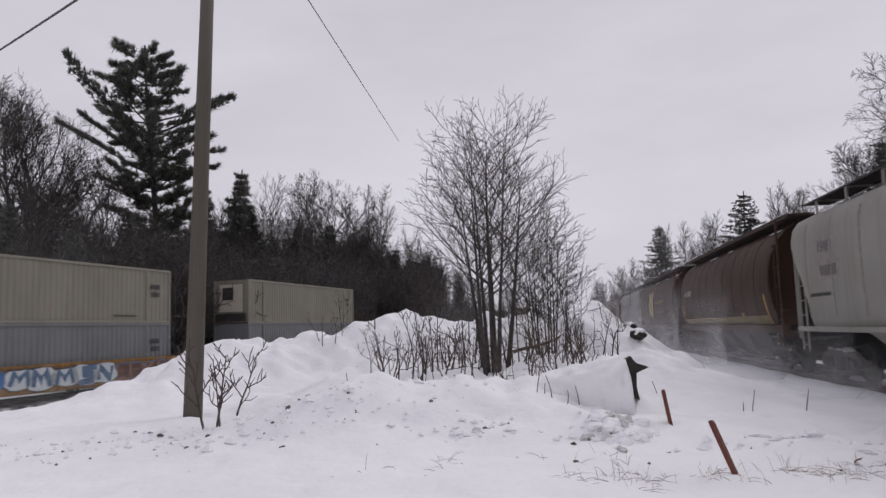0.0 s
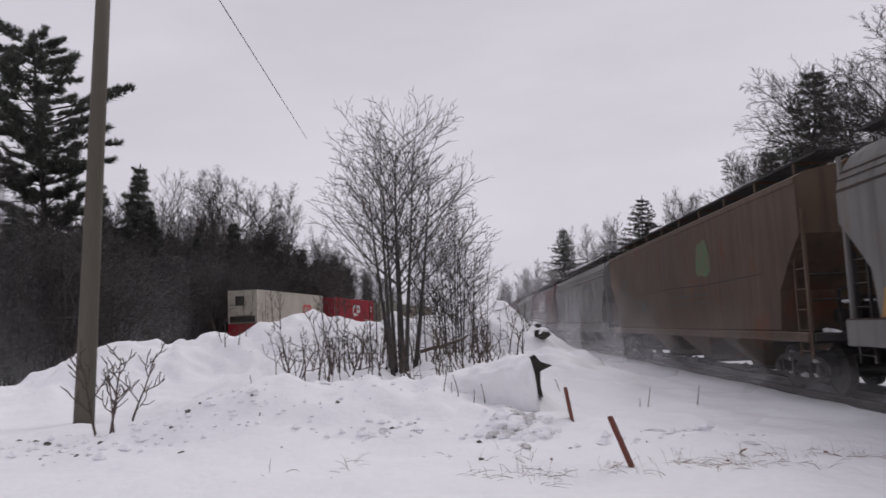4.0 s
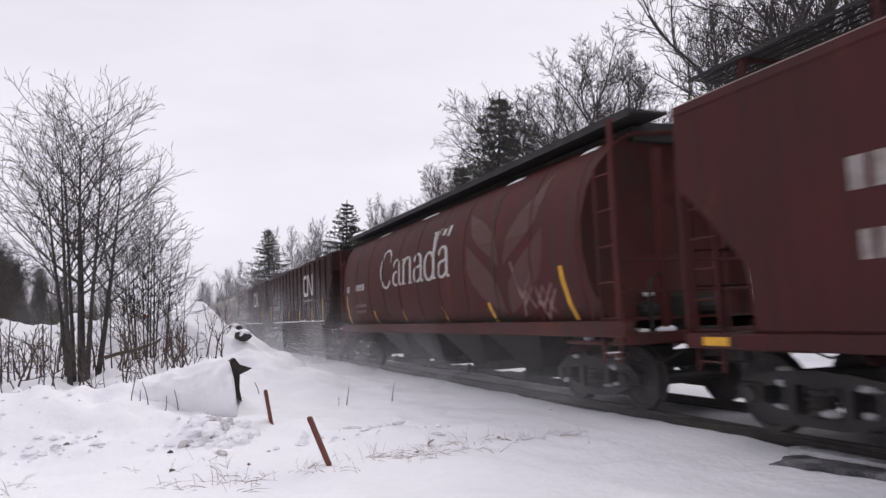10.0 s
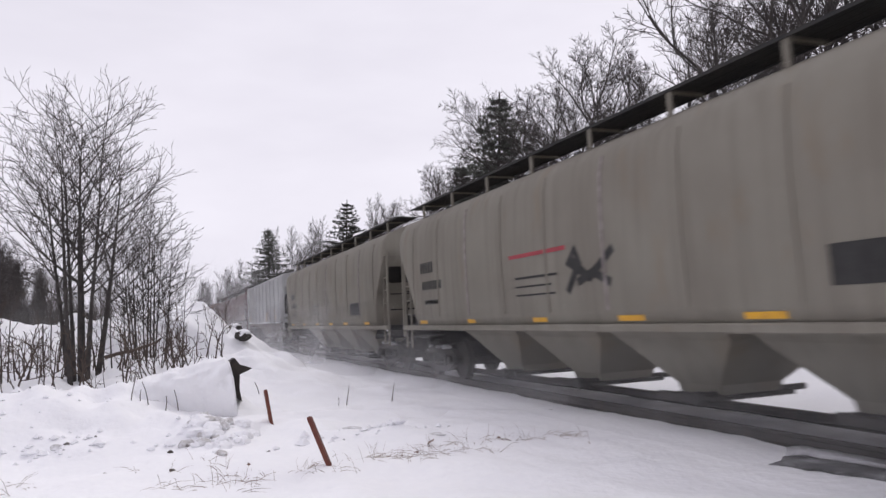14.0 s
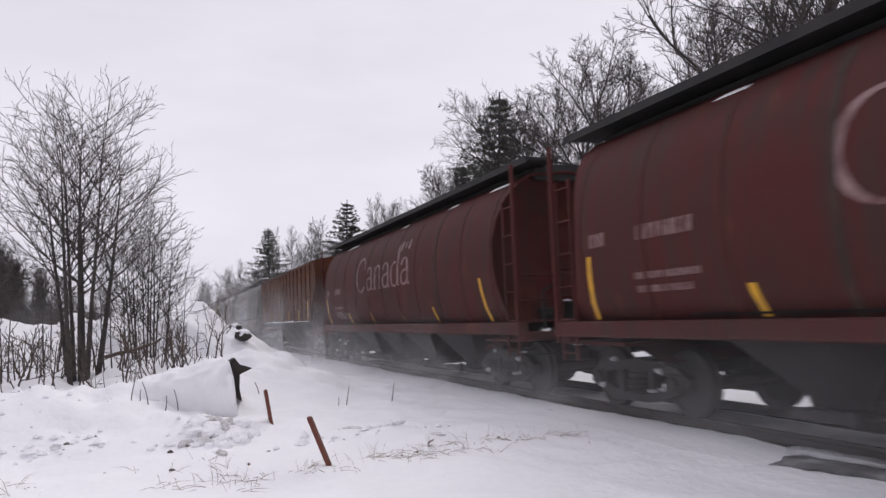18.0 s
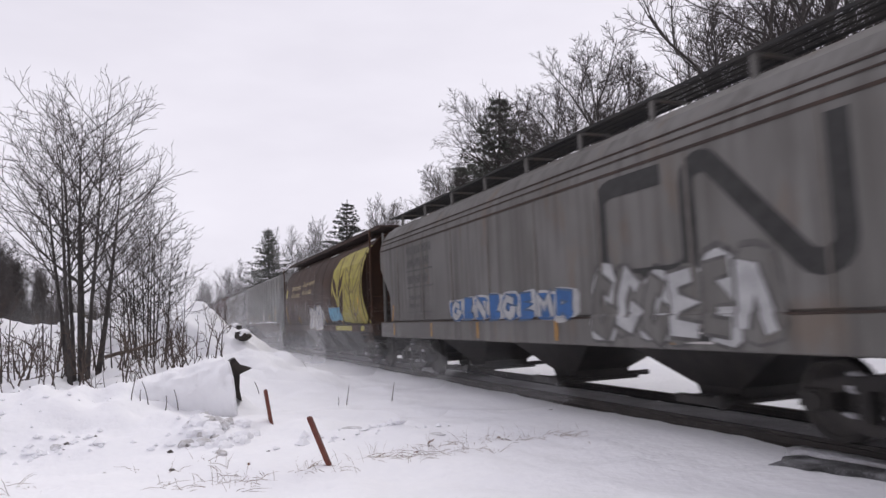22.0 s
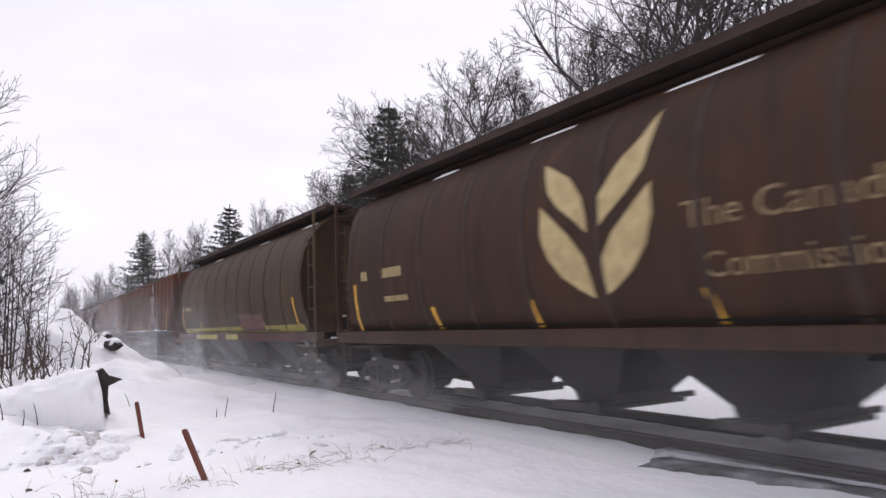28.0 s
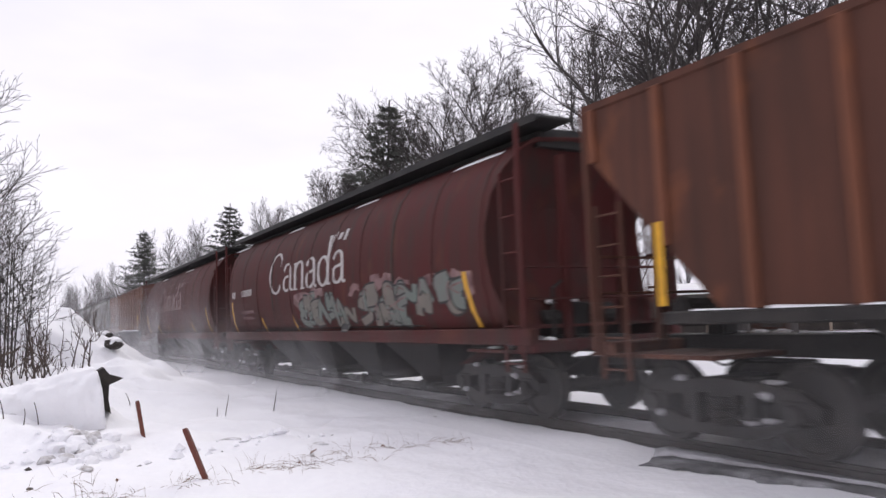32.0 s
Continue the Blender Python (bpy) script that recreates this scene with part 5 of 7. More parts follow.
def wheat_shape(u, z, w, h):
    """Four kernels of a grain ear."""
    low = [(0.05, 0.0), (0.28, 0.05), (0.6, 0.14), (0.86, 0.27), (0.98, 0.42), (0.97, 0.60), (0.7, 0.50), (0.36, 0.37), (0.14, 0.24), (0.07, 0.12)]
    high = [(0.05, 0.38), (0.26, 0.46), (0.6, 0.57), (0.84, 0.68), (0.92, 0.80), (1.0, 1.0), (0.74, 0.86), (0.4, 0.74), (0.14, 0.60), (0.07, 0.48)]
    out = []
    for s in (-1, 1):
        for k in (low, high):
            out.append([(u + s * a * w / 2 + s * 0.02, z + (b if s > 0 or b < 0.8 else 0.8 + (b - 0.8) * 0.4) * h) for a, b in k])
    return out


def grey_car(length, start=2.59, label="grey slab-sided covered hopper with a big black band emblem"):
    car = hopper("slab", length, PAINT["hopper_grey"], label, tabs=SLABTABS, bays=3)
    mark(car, "slab", stroke(BAND, 0.27, start, 1.80, 4.35, 1.52), BLACKPAINT, "emblem", "black bent-band emblem")
    mark(car, "slab", lettering(-6.0, 3.1, [1.85], 0.2) + lettering(-6.0, 2.78, [1.7], 0.2) + lettering(-6.0, 2.36, [1.6], 0.2) + [rect(-6.1, -4.1, 2.66, 2.7), rect(-6.1, -4.1, 2.24, 2.28), rect(-6.1, -4.3, 1.62, 1.65)] + lettering(-5.9, 1.95, [0.6, 0.5], 0.1) + lettering(-5.9, 1.75, [0.5, 0.6], 0.1), INK)
    mark(car, "slab", [rect(4.65, 5.2, 1.06, 1.37)], WHITEPAINT, "plate", "white-framed black plate")
    part("lettering", lay(decal_mesh([rect(4.68, 5.17, 1.09, 1.18), rect(4.68, 5.17, 1.2, 1.34)]), "slab", 0.012), BLACKPAINT, car)
    part("lettering", lay(decal_mesh(lettering(4.73, 1.24, [0.4], 0.06)), "slab", 0.016), FADED, car)
    part("sill_seam", boxes((-1.607, -1.58, -length / 2 + 0.75, length / 2 - 0.75, 1.385, 1.41)), SEAM, car)
    return car


RUSTYBOARD = surface("rusty_walkway", (0.03, 0.018, 0.015), (0.055, 0.032, 0.026), 2.0, 0.97)


def brown_car(length, label, paint="grain_brown"):
    return hopper("cyl", length, PAINT[paint], label, roof=RUSTYBOARD, tabs=CYLTABS, end_paint=PAINT[paint])


def ribbed_car(length, paint, label, under=None, ribs=17):
    return hopper("ribbed", length, PAINT[paint], label, under=under, tabs=RIBTABS, bays=3, ribs=ribs, end_paint=PAINT[paint])


# distances of the coupling planes ahead of the camera when the clip begins
COUPLINGS = [2.26, 20.76, 39.18, 57.64, 76.03, 94.73, 113.08, 131.6, 149.98, 167.21, 185.69, 204.52, 223.29, 242.42, 261.5, 279.84, 298.3, 316.82, 335.64, 354.04,
             372.34, 390.76, 409.55, 427.86, 444.99, 463.48, 481.93, 500.88, 519.65, 538.06, 556.51, 575.3, 593.8, 612.2, 630.7, 649.3]


def run_length(t):
    """Metres that the grain train has come since the start."""
    return 15.875 * t + 0.004 * t * t


def maroon_car(length):
    car = hopper("plain", length, PAINT["cn_maroon"], "maroon smooth-sided covered hopper with a white band emblem", tabs=[], bays=3, end_paint=PAINT["cn_maroon"])
    mark(car, "plain", stroke(BAND, 0.15, 4.3, 2.4, 2.1, 0.85), WHITEPAINT, "emblem", "white bent-band emblem")
    mark(car, "plain", lettering(-5.47, 2.52, [1.05], 0.32) + lettering(-5.41, 1.87, [1.6], 0.28), FADED)
    for u in (-7.58, -4.68, -1.55, 1.5, 4.1):
        part("reflector", decal("plain", [rect(u, u + 0.42, 1.04, 1.14)]), YELLOW, car)
    part("reflector", decal("plain", [rect(6.45, 7.5, 1.03, 1.15)]), YELLOW, car)
    return car


CARS = []


def roll(car, k):
    """Couples a wagon in as the k-th of the train."""
    CARS.append((car, (COUPLINGS[k] + COUPLINGS[k + 1]) / 2))
    return car


def size(k):
    return COUPLINGS[k + 1] - COUPLINGS[k]


def build_train():
    c = roll(hopper("soft", size(0), PAINT["pale"], "pale grey round-cornered covered hopper with black panel lettering", under=PAINT["pale"], tabs=[]), 0)
    mark(c, "soft", [rect(-6.6, -5.5, 2.95, 3.3), rect(-6.5, -5.2, 2.35, 2.8)], FADED)
    mark(c, "soft", lettering(-6.5, 3.0, [0.9], 0.24) + lettering(-6.4, 2.45, [1.0], 0.24) + lettering(-7.2, 2.0, [0.8, 0.5], 0.08), BLACKPAINT)
    c = roll(brown_car(size(1), "brown round-sided grain hopper with a yellow stripe along the sill"), 1)
    mark(c, "cyl", [rect(-7.2, 7.2, 1.36, 1.62)], DULLSTRIPE)
    mark(c, "cyl", lettering(-6.6, 2.65, [0.4, 1.3], 0.24), FADED)
    c = roll(brown_car(size(2), "brown round-sided grain hopper with a golden grain ear"), 2)
    mark(c, "cyl", wheat_shape(-1.6, 1.75, 2.0, 2.1), GOLD, "emblem")
    mark(c, "cyl", lettering(0.6, 2.6, [0.6, 1.8, 1.0], 0.2) + lettering(0.6, 2.05, [1.6, 1.6], 0.18), DULLGOLD)
    roll(grey_car(size(3)), 3)
    c = roll(hopper("plain", size(4), PAINT["hopper_tan"], "rusty tan smooth-sided covered hopper with a faded green badge", under=PAINT["hopper_tan"], tabs=[], bays=3), 4)
    mark(c, "plain", stroke([(-4.3, 2.3), (-3.9, 2.35), (-2.5, 2.3), (0, 2.36), (3, 2.3), (6.8, 2.34)], 0.03, 0, 0, 1, 1) + stroke([(-4.3, 2.3), (-5.0, 1.6), (-3.7, 1.55), (-4.3, 2.3)], 0.03, 0, 0, 1, 1), SEAM, "weld_line", "dark weld lines across the side")
    mark(c, "plain", [blob(random.Random(3), 3.2, 2.95, 1.0, 1.0)], BADGE, "emblem")
    mark(c, "plain", lettering(-6.4, 2.75, [0.9], 0.24) + lettering(-6.2, 2.3, [0.8], 0.24) + [rect(-3.6, -2.9, 1.75, 2.1), rect(-0.5, 3.5, 2.05, 2.09), rect(-0.5, 3.5, 1.85, 1.89)], BLACKPAINT)
    c = roll(grey_car(size(5)), 5)
    spray_paint(c, "slab", -2.4, 0.8, 1.55, 2.45, [PALEGREEN, PAINT["hopper_grey"]], 5, 51, "faded sprayed lettering in pale green", PALETEAL, PAINT["hopper_grey"])
    mark(c, "slab", [q for i in range(7) for q in stroke([(0, 0.2), (0.3, 0.7), (0.6, 0.3), (1, 0.8)], 0.06, 1.9 + i * 0.85, 1.06, 0.7, 0.28) + stroke([(0, 0.8), (0.4, 0.1), (0.7, 0.9)], 0.05, 2.0 + i * 0.85, 1.06, 0.6, 0.28)], INK, "graffiti", "black sprayed scrawl along the sill")
    roll(canada_car(size(6)), 6)
    c = roll(grey_car(size(7)), 7)
    part("reflector", decal("slab", [slanted(7.15, 1.45, 2.1, 0.15, -0.12)]), DULLYELLOW, c)
    part("reflector", decal("slab", [slanted(7.2, 1.02, 1.4, 0.15, -0.05)]), DULLYELLOW, c)
    c = roll(maroon_car(size(8)), 8)
    wild_graffiti(c, "plain", -4.4, 1.0, 1.02, 2.1, TEAL, [TEAL, DEEPTEAL, TEAL, MINTGREEN], 81, "teal sprayed lettering with a pale halo", NIGHTBLUE)
    wild_graffiti(c, "plain", 0.95, 6.3, 1.02, 2.35, SCARLET, [DEEPTEAL, TEAL, SCARLET, DEEPTEAL, MINTGREEN], 82, "red and teal sprayed lettering", SCARLET)
    c = roll(canada_car(size(9)), 9)
    mark(c, "cyl", wheat_shape(4.9, 1.5, 3.3, 2.4), WORNEAR, "emblem", "broad worn brown-gold grain ear")
    mark(c, "cyl", stroke([(0, 1), (0.2, 0.3), (0.5, 0.7), (0.7, 0.1), (1, 0.5)], 0.06, 5.3, 1.5, 1.4, 0.95) + stroke([(0, 0.4), (0.4, 1), (0.6, 0), (1, 0.8)], 0.06, 5.6, 1.4, 1.2, 0.6) + stroke([(0, 0), (0.2, 0.9), (0.5, 0.2), (0.8, 1), (1, 0.1)], 0.045, 5.5, 1.45, 1.1, 0.5), WASHED, "graffiti")
    for k, s in ((10, 0), (11, 1)):
        c = roll(ribbed_car(size(k), "rib_maroon", "maroon ribbed covered hopper with snow along its sill", PAINT["rib_maroon"]), k)
        mark(c, "ribbed", stroke(BAND, 0.16, 3.0, 2.62, 2.1, 0.9), WHITEPAINT, "emblem")
        mark(c, "ribbed", lettering(-6.5, 2.7, [0.3], 0.2) + lettering(-5.95, 2.7, [0.3], 0.2) + lettering(-6.5, 2.22, [0.5], 0.2) + lettering(-5.75, 2.22, [0.5], 0.2) + lettering(-4.9, 2.22, [0.5], 0.2) + lettering(-6.9, 1.7, [1.4], 0.08) + lettering(3.0, 2.36, [2.0], 0.1), FADED)
        if s:
            mark(c, "ribbed", stroke([(0, 0.3), (0.25, 0.8), (0.5, 0.1), (0.8, 0.9), (1, 0.4)], 0.04, -0.75, 1.8, 1.0, 0.45) + stroke([(0, 0.8), (0.5, 0.2), (0.6, 1), (1, 0.1)], 0.05, 0.8, 1.8, 0.6, 0.5) + stroke([(0, 0), (0.3, 1), (0.6, 0), (1, 1)], 0.06, 1.9, 1.65, 1.1, 0.5), WASHED, "graffiti")
    for k in (12, 13):
        c = roll(hopper("soft", size(k), PAINT["cement"], "pale beige round-cornered covered hopper dusted with cement", under=PAINT["cement"], bays=4, tabs=[]), k)
        mark(c, "soft", lettering(-7.1, 2.55, [0.9], 0.26) + lettering(-7.0, 2.15, [1.3], 0.2) + lettering(-6.9, 1.8, [1.0], 0.1) + [rect(-2.0, -0.5, 2.1, 2.14), rect(-2.0, -0.7, 1.95, 1.98), rect(-2.0, -0.6, 1.8, 1.83), rect(4.65, 5.9, 1.65, 2.05)], BLACKPAINT)
        for u, w in ((-7.4, 0.5), (-4.4, 0.4), (-1.5, 0.5), (1.05, 0.6), (3.45, 0.6), (6.3, 0.6)):
            part("reflector", decal("soft", [rect(u, u + w, 1.34, 1.42)]), YELLOW, c)
        if k == 12:
            mark(c, "soft", stroke([(0, 0), (0.3, 0.7), (0.2, 1), (0.05, 0.8), (0.5, 0.3), (1, 0.9)], 0.13, -0.2, 1.8, 1.3, 0.65) + stroke([(0.1, 0.2), (0.5, 0.5), (0.9, 0.1)], 0.13, 0.0, 1.85, 1.1, 0.45), BLACKPAINT, "graffiti", "black sprayed scrawl")
            mark(c, "soft", [rect(-2.2, -0.2, 2.48, 2.55)], SCARLET, "graffiti")
    c = roll(hopper("ribbed", size(14), PAINT["white"], "white covered hopper with wide panels and black lettering", under=PAINT["bay_grey"], tabs=[(-6.85, 1.55, 2.1, 0), (5.6, 1.56, 2.3, 0), (2.0, 1.56, 2.1, 0)], bays=3, ribs=11, end_paint=STEEL), 14)
    mark(c, "ribbed", [q for i in range(6) for q in lettering(-5.95 + (i % 2) * 1.4, 3.2 - 0.36 * (i // 2), [0.7], 0.18)] + [rect(-5.95, -5.3, 2.3, 2.34), rect(-4.55, -3.7, 2.3, 2.34), rect(2.3, 3.3, 1.65, 2.25)], FAINT)
    mark(c, "ribbed", [rect(-6.7, -6.2, 1.6, 2.1), rect(-5.8, -5.3, 1.6, 2.1)], FAINT)
    c = roll(canada_car(size(15), True, -3.05), 15)
    mark(c, "cyl", wheat_shape(4.1, 1.5, 2.2, 2.35) + wheat_shape(6.1, 1.6, 1.6, 2.2), WORNEAR, "emblem", "worn brown-gold grain ears")
    c = roll(canada_car(size(16), True, -2.8), 16)
    mark(c, "cyl", stroke([(0, 0.3), (0.15, 0.9), (0.3, 0.2), (0.5, 0.8), (0.6, 0.2), (0.8, 0.7), (1, 0.3)], 0.045, -6.0, 1.5, 1.6, 0.26), FADED, "graffiti")
    c = roll(ribbed_car(size(17), "rust_orange", "rust-orange ribbed covered hopper with black lower bays"), 17)
    mark(c, "ribbed", lettering(-0.2, 1.88, [0.5], 0.06) + lettering(-0.2, 1.7, [0.5], 0.06), DULLGOLD)
    c = roll(grey_car(size(18), label="grey slab-sided hopper with beige and blue graffiti"), 18)
    crest = [(-0.42, 1.85), (0.1, 1.97), (1.5, 1.98), (2.64, 1.97), (3.5, 2.13), (4.3, 2.12), (5.2, 2.0), (6.2, 1.97), (6.75, 1.95)]
    mark(c, "slab", [[(-0.42, 0.99)] + crest + [(6.95, 1.6), (6.4, 1.38), (6.7, 0.99)]], DULLCREAM, "graffiti", "wide dull beige sprayed panel")
    part("graffiti", lay(decal_mesh(stroke(crest, 0.05, 0, 0.02, 1, 1)), "slab", 0.014), MINT, c, "thin mint line over the beige panel")
    lines = stroke([(-0.3, 1.0), (-0.38, 1.6), (-0.1, 1.88), (0.5, 1.92)], 0.14, 0, 0, 1, 1) + stroke([(0.0, 1.35), (0.4, 1.3), (0.6, 1.55), (0.45, 1.75)], 0.08, 0, 0, 1, 1) + stroke([(1.7, 1.95), (1.9, 1.75), (2.0, 1.45)], 0.1, 0, 0, 1, 1)
    lines += stroke([(2.2, 1.85), (2.6, 2.0), (3.1, 1.9), (3.3, 1.7)], 0.12, 0, 0, 1, 1) + stroke([(2.55, 1.42), (3.2, 1.42)], 0.12, 0, 0, 1, 1) + [[(4.5, 2.05), (5.0, 2.0), (4.95, 1.55)], [(3.4, 1.45), (3.9, 1.0), (3.35, 1.0)], [(5.6, 1.6), (5.8, 1.25), (5.35, 1.2)]]
    lines += stroke([(6.1, 2.15), (6.5, 1.7), (6.95, 1.55)], 0.16, 0, 0, 1, 1) + stroke([(0.9, 1.1), (1.2, 1.4)], 0.06, 0, 0, 1, 1) + stroke([(5.0, 1.1), (5.3, 1.4), (5.2, 1.7)], 0.07, 0, 0, 1, 1)
    part("graffiti", lay(decal_mesh(lines), "slab", 0.02), INK, c, "dark sprayed outlines")
    mark(c, "slab", [rect(-0.95, -0.3, 1.02, 1.7)], FADED, "graffiti")
    spray_paint(c, "slab", -2.75, -0.2, 1.55, 2.3, [NIGHTBLUE, SLATE], 5, 182, "dark blue sprayed lettering", NIGHTBLUE, NIGHTBLUE)
    c = roll(grey_car(size(19), 2.85, label="grey slab-sided hopper with silver and blue graffiti"), 19)
    spray_paint(c, "slab", 2.7, 6.2, 1.0, 2.1, [SILVER, PAINT["hopper_grey"]], 6, 191, "silver sprayed lettering with black outline", INK, INK)
    spray_paint(c, "slab", -3.0, 2.2, 1.38, 1.86, [DEEPBLUE, SILVER], 8, 192, "blue and white sprayed lettering", NIGHTBLUE, SILVER)
    c = roll(brown_car(size(20), "brown round-sided grain hopper with a huge yellow grain ear"), 20)
    mark(c, "cyl", [[(3.6, 1.75), (4.6, 1.4), (8.0, 1.36), (7.75, 2.2), (7.68, 2.8), (7.8, 3.4), (7.98, 3.85), (5.6, 3.85), (4.0, 3.75), (3.4, 3.3), (3.25, 2.6)]], WHEATYELLOW, "emblem", "faded yellow panel")
    part("emblem", lay(decal_mesh(wheat_shape(4.25, 1.6, 1.7, 1.75)), "cyl", 0.014), PAINT["grain_brown"], c, "brown grain ear")
    ear = []
    for leaf in wheat_shape(6.4, 1.62, 2.1, 1.95):
        ear += stroke(smoothed(leaf, True) + [smoothed(leaf, True)[0]], 0.06, 0, 0, 1, 1)
    ear += stroke([(6.4, 1.4), (6.4, 1.75)], 0.14, 0, 0, 1, 1) + stroke([(4.25, 2.9), (4.35, 3.75)], 0.035, 0, 0, 1, 1) + stroke([(4.5, 2.9), (4.6, 3.75)], 0.035, 0, 0, 1, 1) + stroke([(6.15, 3.1), (6.25, 3.75)], 0.035, 0, 0, 1, 1) + stroke([(6.4, 3.1), (6.5, 3.75)], 0.035, 0, 0, 1, 1)
    part("emblem", lay(decal_mesh(ear), "cyl", 0.014), paint_tone("worn_brown", (0.12, 0.08, 0.03)), c, "brown outline of a second grain ear")
    words(c, "cyl", "Government", 0.34, -5.7, 3.0, GOLD, 2.3)
    words(c, "cyl", "of Canada", 0.34, -5.7, 2.65, GOLD, 2.0)
    words(c, "cyl", "Gouvernement", 0.34, -2.8, 3.05, GOLD, 2.6)
    words(c, "cyl", "du Canada", 0.34, -2.8, 2.7, GOLD, 2.0)
    mark(c, "cyl", [rect(-7.3, -6.9, 2.7, 3.1), rect(3.6, 6.0, 1.14, 1.3), rect(7.2, 7.6, 1.14, 1.3)], WHEATYELLOW)
    mark(c, "cyl", stroke([(0, 0.2), (0.1, 1), (0.2, 0.3), (0.35, 0.9), (0.5, 0.1), (0.65, 0.8), (0.8, 0.2), (1, 0.9)], 0.08, -5.2, 1.5, 3.2, 0.9), FADED, "graffiti")
    spray_paint(c, "cyl", -1.4, 1.2, 1.15, 2.1, [WHITEPAINT], 2, 201, "white sprayed figure")
    spray_paint(c, "cyl", 2.5, 4.45, 1.45, 2.0, [SKYBLUE], 4, 202, "light blue sprayed lettering")
    c = roll(ribbed_car(size(21), "rib_grey", "light grey ribbed covered hopper streaked with rust", PAINT["bay_grey"]), 21)
    mark(c, "ribbed", lettering(-6.9, 2.3, [0.45], 0.22) + lettering(-6.2, 2.3, [0.45], 0.22) + lettering(-5.4, 2.3, [0.5], 0.22) + lettering(-4.5, 2.3, [0.4], 0.22) + [rect(3.1, 3.6, 1.75, 2.05)], BLACKPAINT)
    mark(c, "ribbed", [rect(1.7, 2.4, 1.6, 2.05)], WHITEPAINT)
    c = roll(grey_car(size(22), label="clean grey slab-sided hopper with tall yellow strips"), 22)
    part("reflector", decal("slab", [slanted(6.9, 1.45, 1.95, 0.14, -0.1)]), YELLOW, c)
    part("reflector", decal("slab", [slanted(6.95, 1.0, 1.4, 0.14, 0)]), YELLOW, c)
    roll(maroon_car(size(23)), 23)
    c = roll(brown_car(size(24), "brown round-sided grain hopper with a pale grain ear and gold lettering"), 24)
    mark(c, "cyl", wheat_shape(-0.1, 1.7, 2.0, 2.1), GOLD, "emblem", "pale gold grain ear")
    words(c, "cyl", "The Canadian Wheat Board", 0.42, 1.3, 2.36, DULLGOLD, 5.4)
    words(c, "cyl", "Commission canadienne du blé", 0.38, 1.5, 1.84, DULLGOLD, 5.2)
    mark(c, "cyl", lettering(-7.0, 2.35, [0.3], 0.18) + lettering(-6.1, 2.35, [0.9], 0.18) + lettering(-6.1, 1.9, [0.5, 0.5], 0.1), GOLD)
    c = roll(brown_car(size(25), "dusty olive-brown round-sided grain hopper with a yellow stripe", "grain_olive"), 25)
    mark(c, "cyl", [rect(-7.6, 7.6, 1.36, 1.54), rect(-5.0, -1.4, 1.14, 1.3), rect(-0.2, 1.4, 1.14, 1.3)], WHEATYELLOW)
    mark(c, "cyl", lettering(-7.2, 2.25, [0.3], 0.16) + lettering(-6.6, 2.25, [1.0], 0.16), GOLD)
    spray_paint(c, "cyl", 1.75, 4.1, 1.36, 1.9, [WORNRED, WORNRED], 5, 251, "worn dark red sprayed lettering", DULLCREAM, WORNRED)
    part("skirt", lay(decal_mesh([rect(-7.7, 7.7, 1.11, 1.32)]), "cyl", 0.004), PAINT["canada_red"], c, "dark red lower skirt")
    c = roll(ribbed_car(size(26), "rust_brown", "rust-brown ribbed covered hopper with a pale letter emblem"), 26)
    mark(c, "ribbed", [rect(2.2, 3.75, 1.92, 2.2), rect(2.7, 3.3, 1.92, 3.05), rect(2.2, 3.5, 3.0, 3.3), blob(random.Random(4), 3.0, 3.68, 0.62, 0.5)], DULLPALE, "emblem", "worn pale letter emblem")
    mark(c, "ribbed", [q for i in range(12) for q in lettering(-6.6 + (i % 6) * 1.3, 3.15 - 0.75 * (i // 6), [0.5], 0.42)], BLACKPAINT)
    c = roll(ribbed_car(size(27), "rust_brown", "plain rust-brown ribbed covered hopper"), 27)
    mark(c, "ribbed", [rect(4.4, 5.2, 1.7, 2.1)], BLACKPAINT)
    part("lettering", lay(decal_mesh([rect(4.45, 5.15, 2.03, 2.06), rect(4.45, 5.15, 1.74, 1.77), rect(4.45, 4.49, 1.77, 2.03), rect(4.65, 4.95, 1.82, 1.96)]), "ribbed", 0.014), FADED, c)
    c = roll(canada_car(size(28)), 28)
    wild_graffiti(c, "cyl", -0.8, 7.0, 1.36, 2.2, PAINT["canada_red"], [PALEGREEN, DULLCREAM, PALEGREEN], 281, "pale sprayed lettering with dark outline", BLACKPAINT, WASHED, 5.0)
    roll(canada_car(size(29), True), 29)
    roll(ribbed_car(size(30), "rust_brown", "rust-brown ribbed covered hopper farther back"), 30)
    roll(grey_car(size(31)), 31)
    roll(grey_car(size(32)), 32)
    roll(canada_car(size(33), True), 33)
    roll(brown_car(size(34), "brown round-sided grain hopper near the train's end"), 34)


build_train()


# ---- the container train on the lower line, drawing away
BOX_L, BOX_H, BOX_W = 16.5, 2.82, 2.6


def make_container():
    """A box with corrugated walls, one closed skin."""
    L, W = BOX_L / 2 - 0.05, BOX_W / 2 - 0.03
    plan, n = [], 52
    for s in (-1, 1):
        for i in range(n):
            y = -L + 2 * L * i / n
            w = 2 * L / n
            for f, d in ((0.0, 0), (0.2, 0.035), (0.5, 0.035), (0.7, 0)):
                plan.append((s * (W - d), s * (y + f * w)) if s > 0 else (-(W - d), -(y + f * w)))
        plan.append((s * W, s * L))
    return loft(bmesh.new(), [[(x, y, z) for x, y in plan] for z in (0.03, BOX_H - 0.02)])


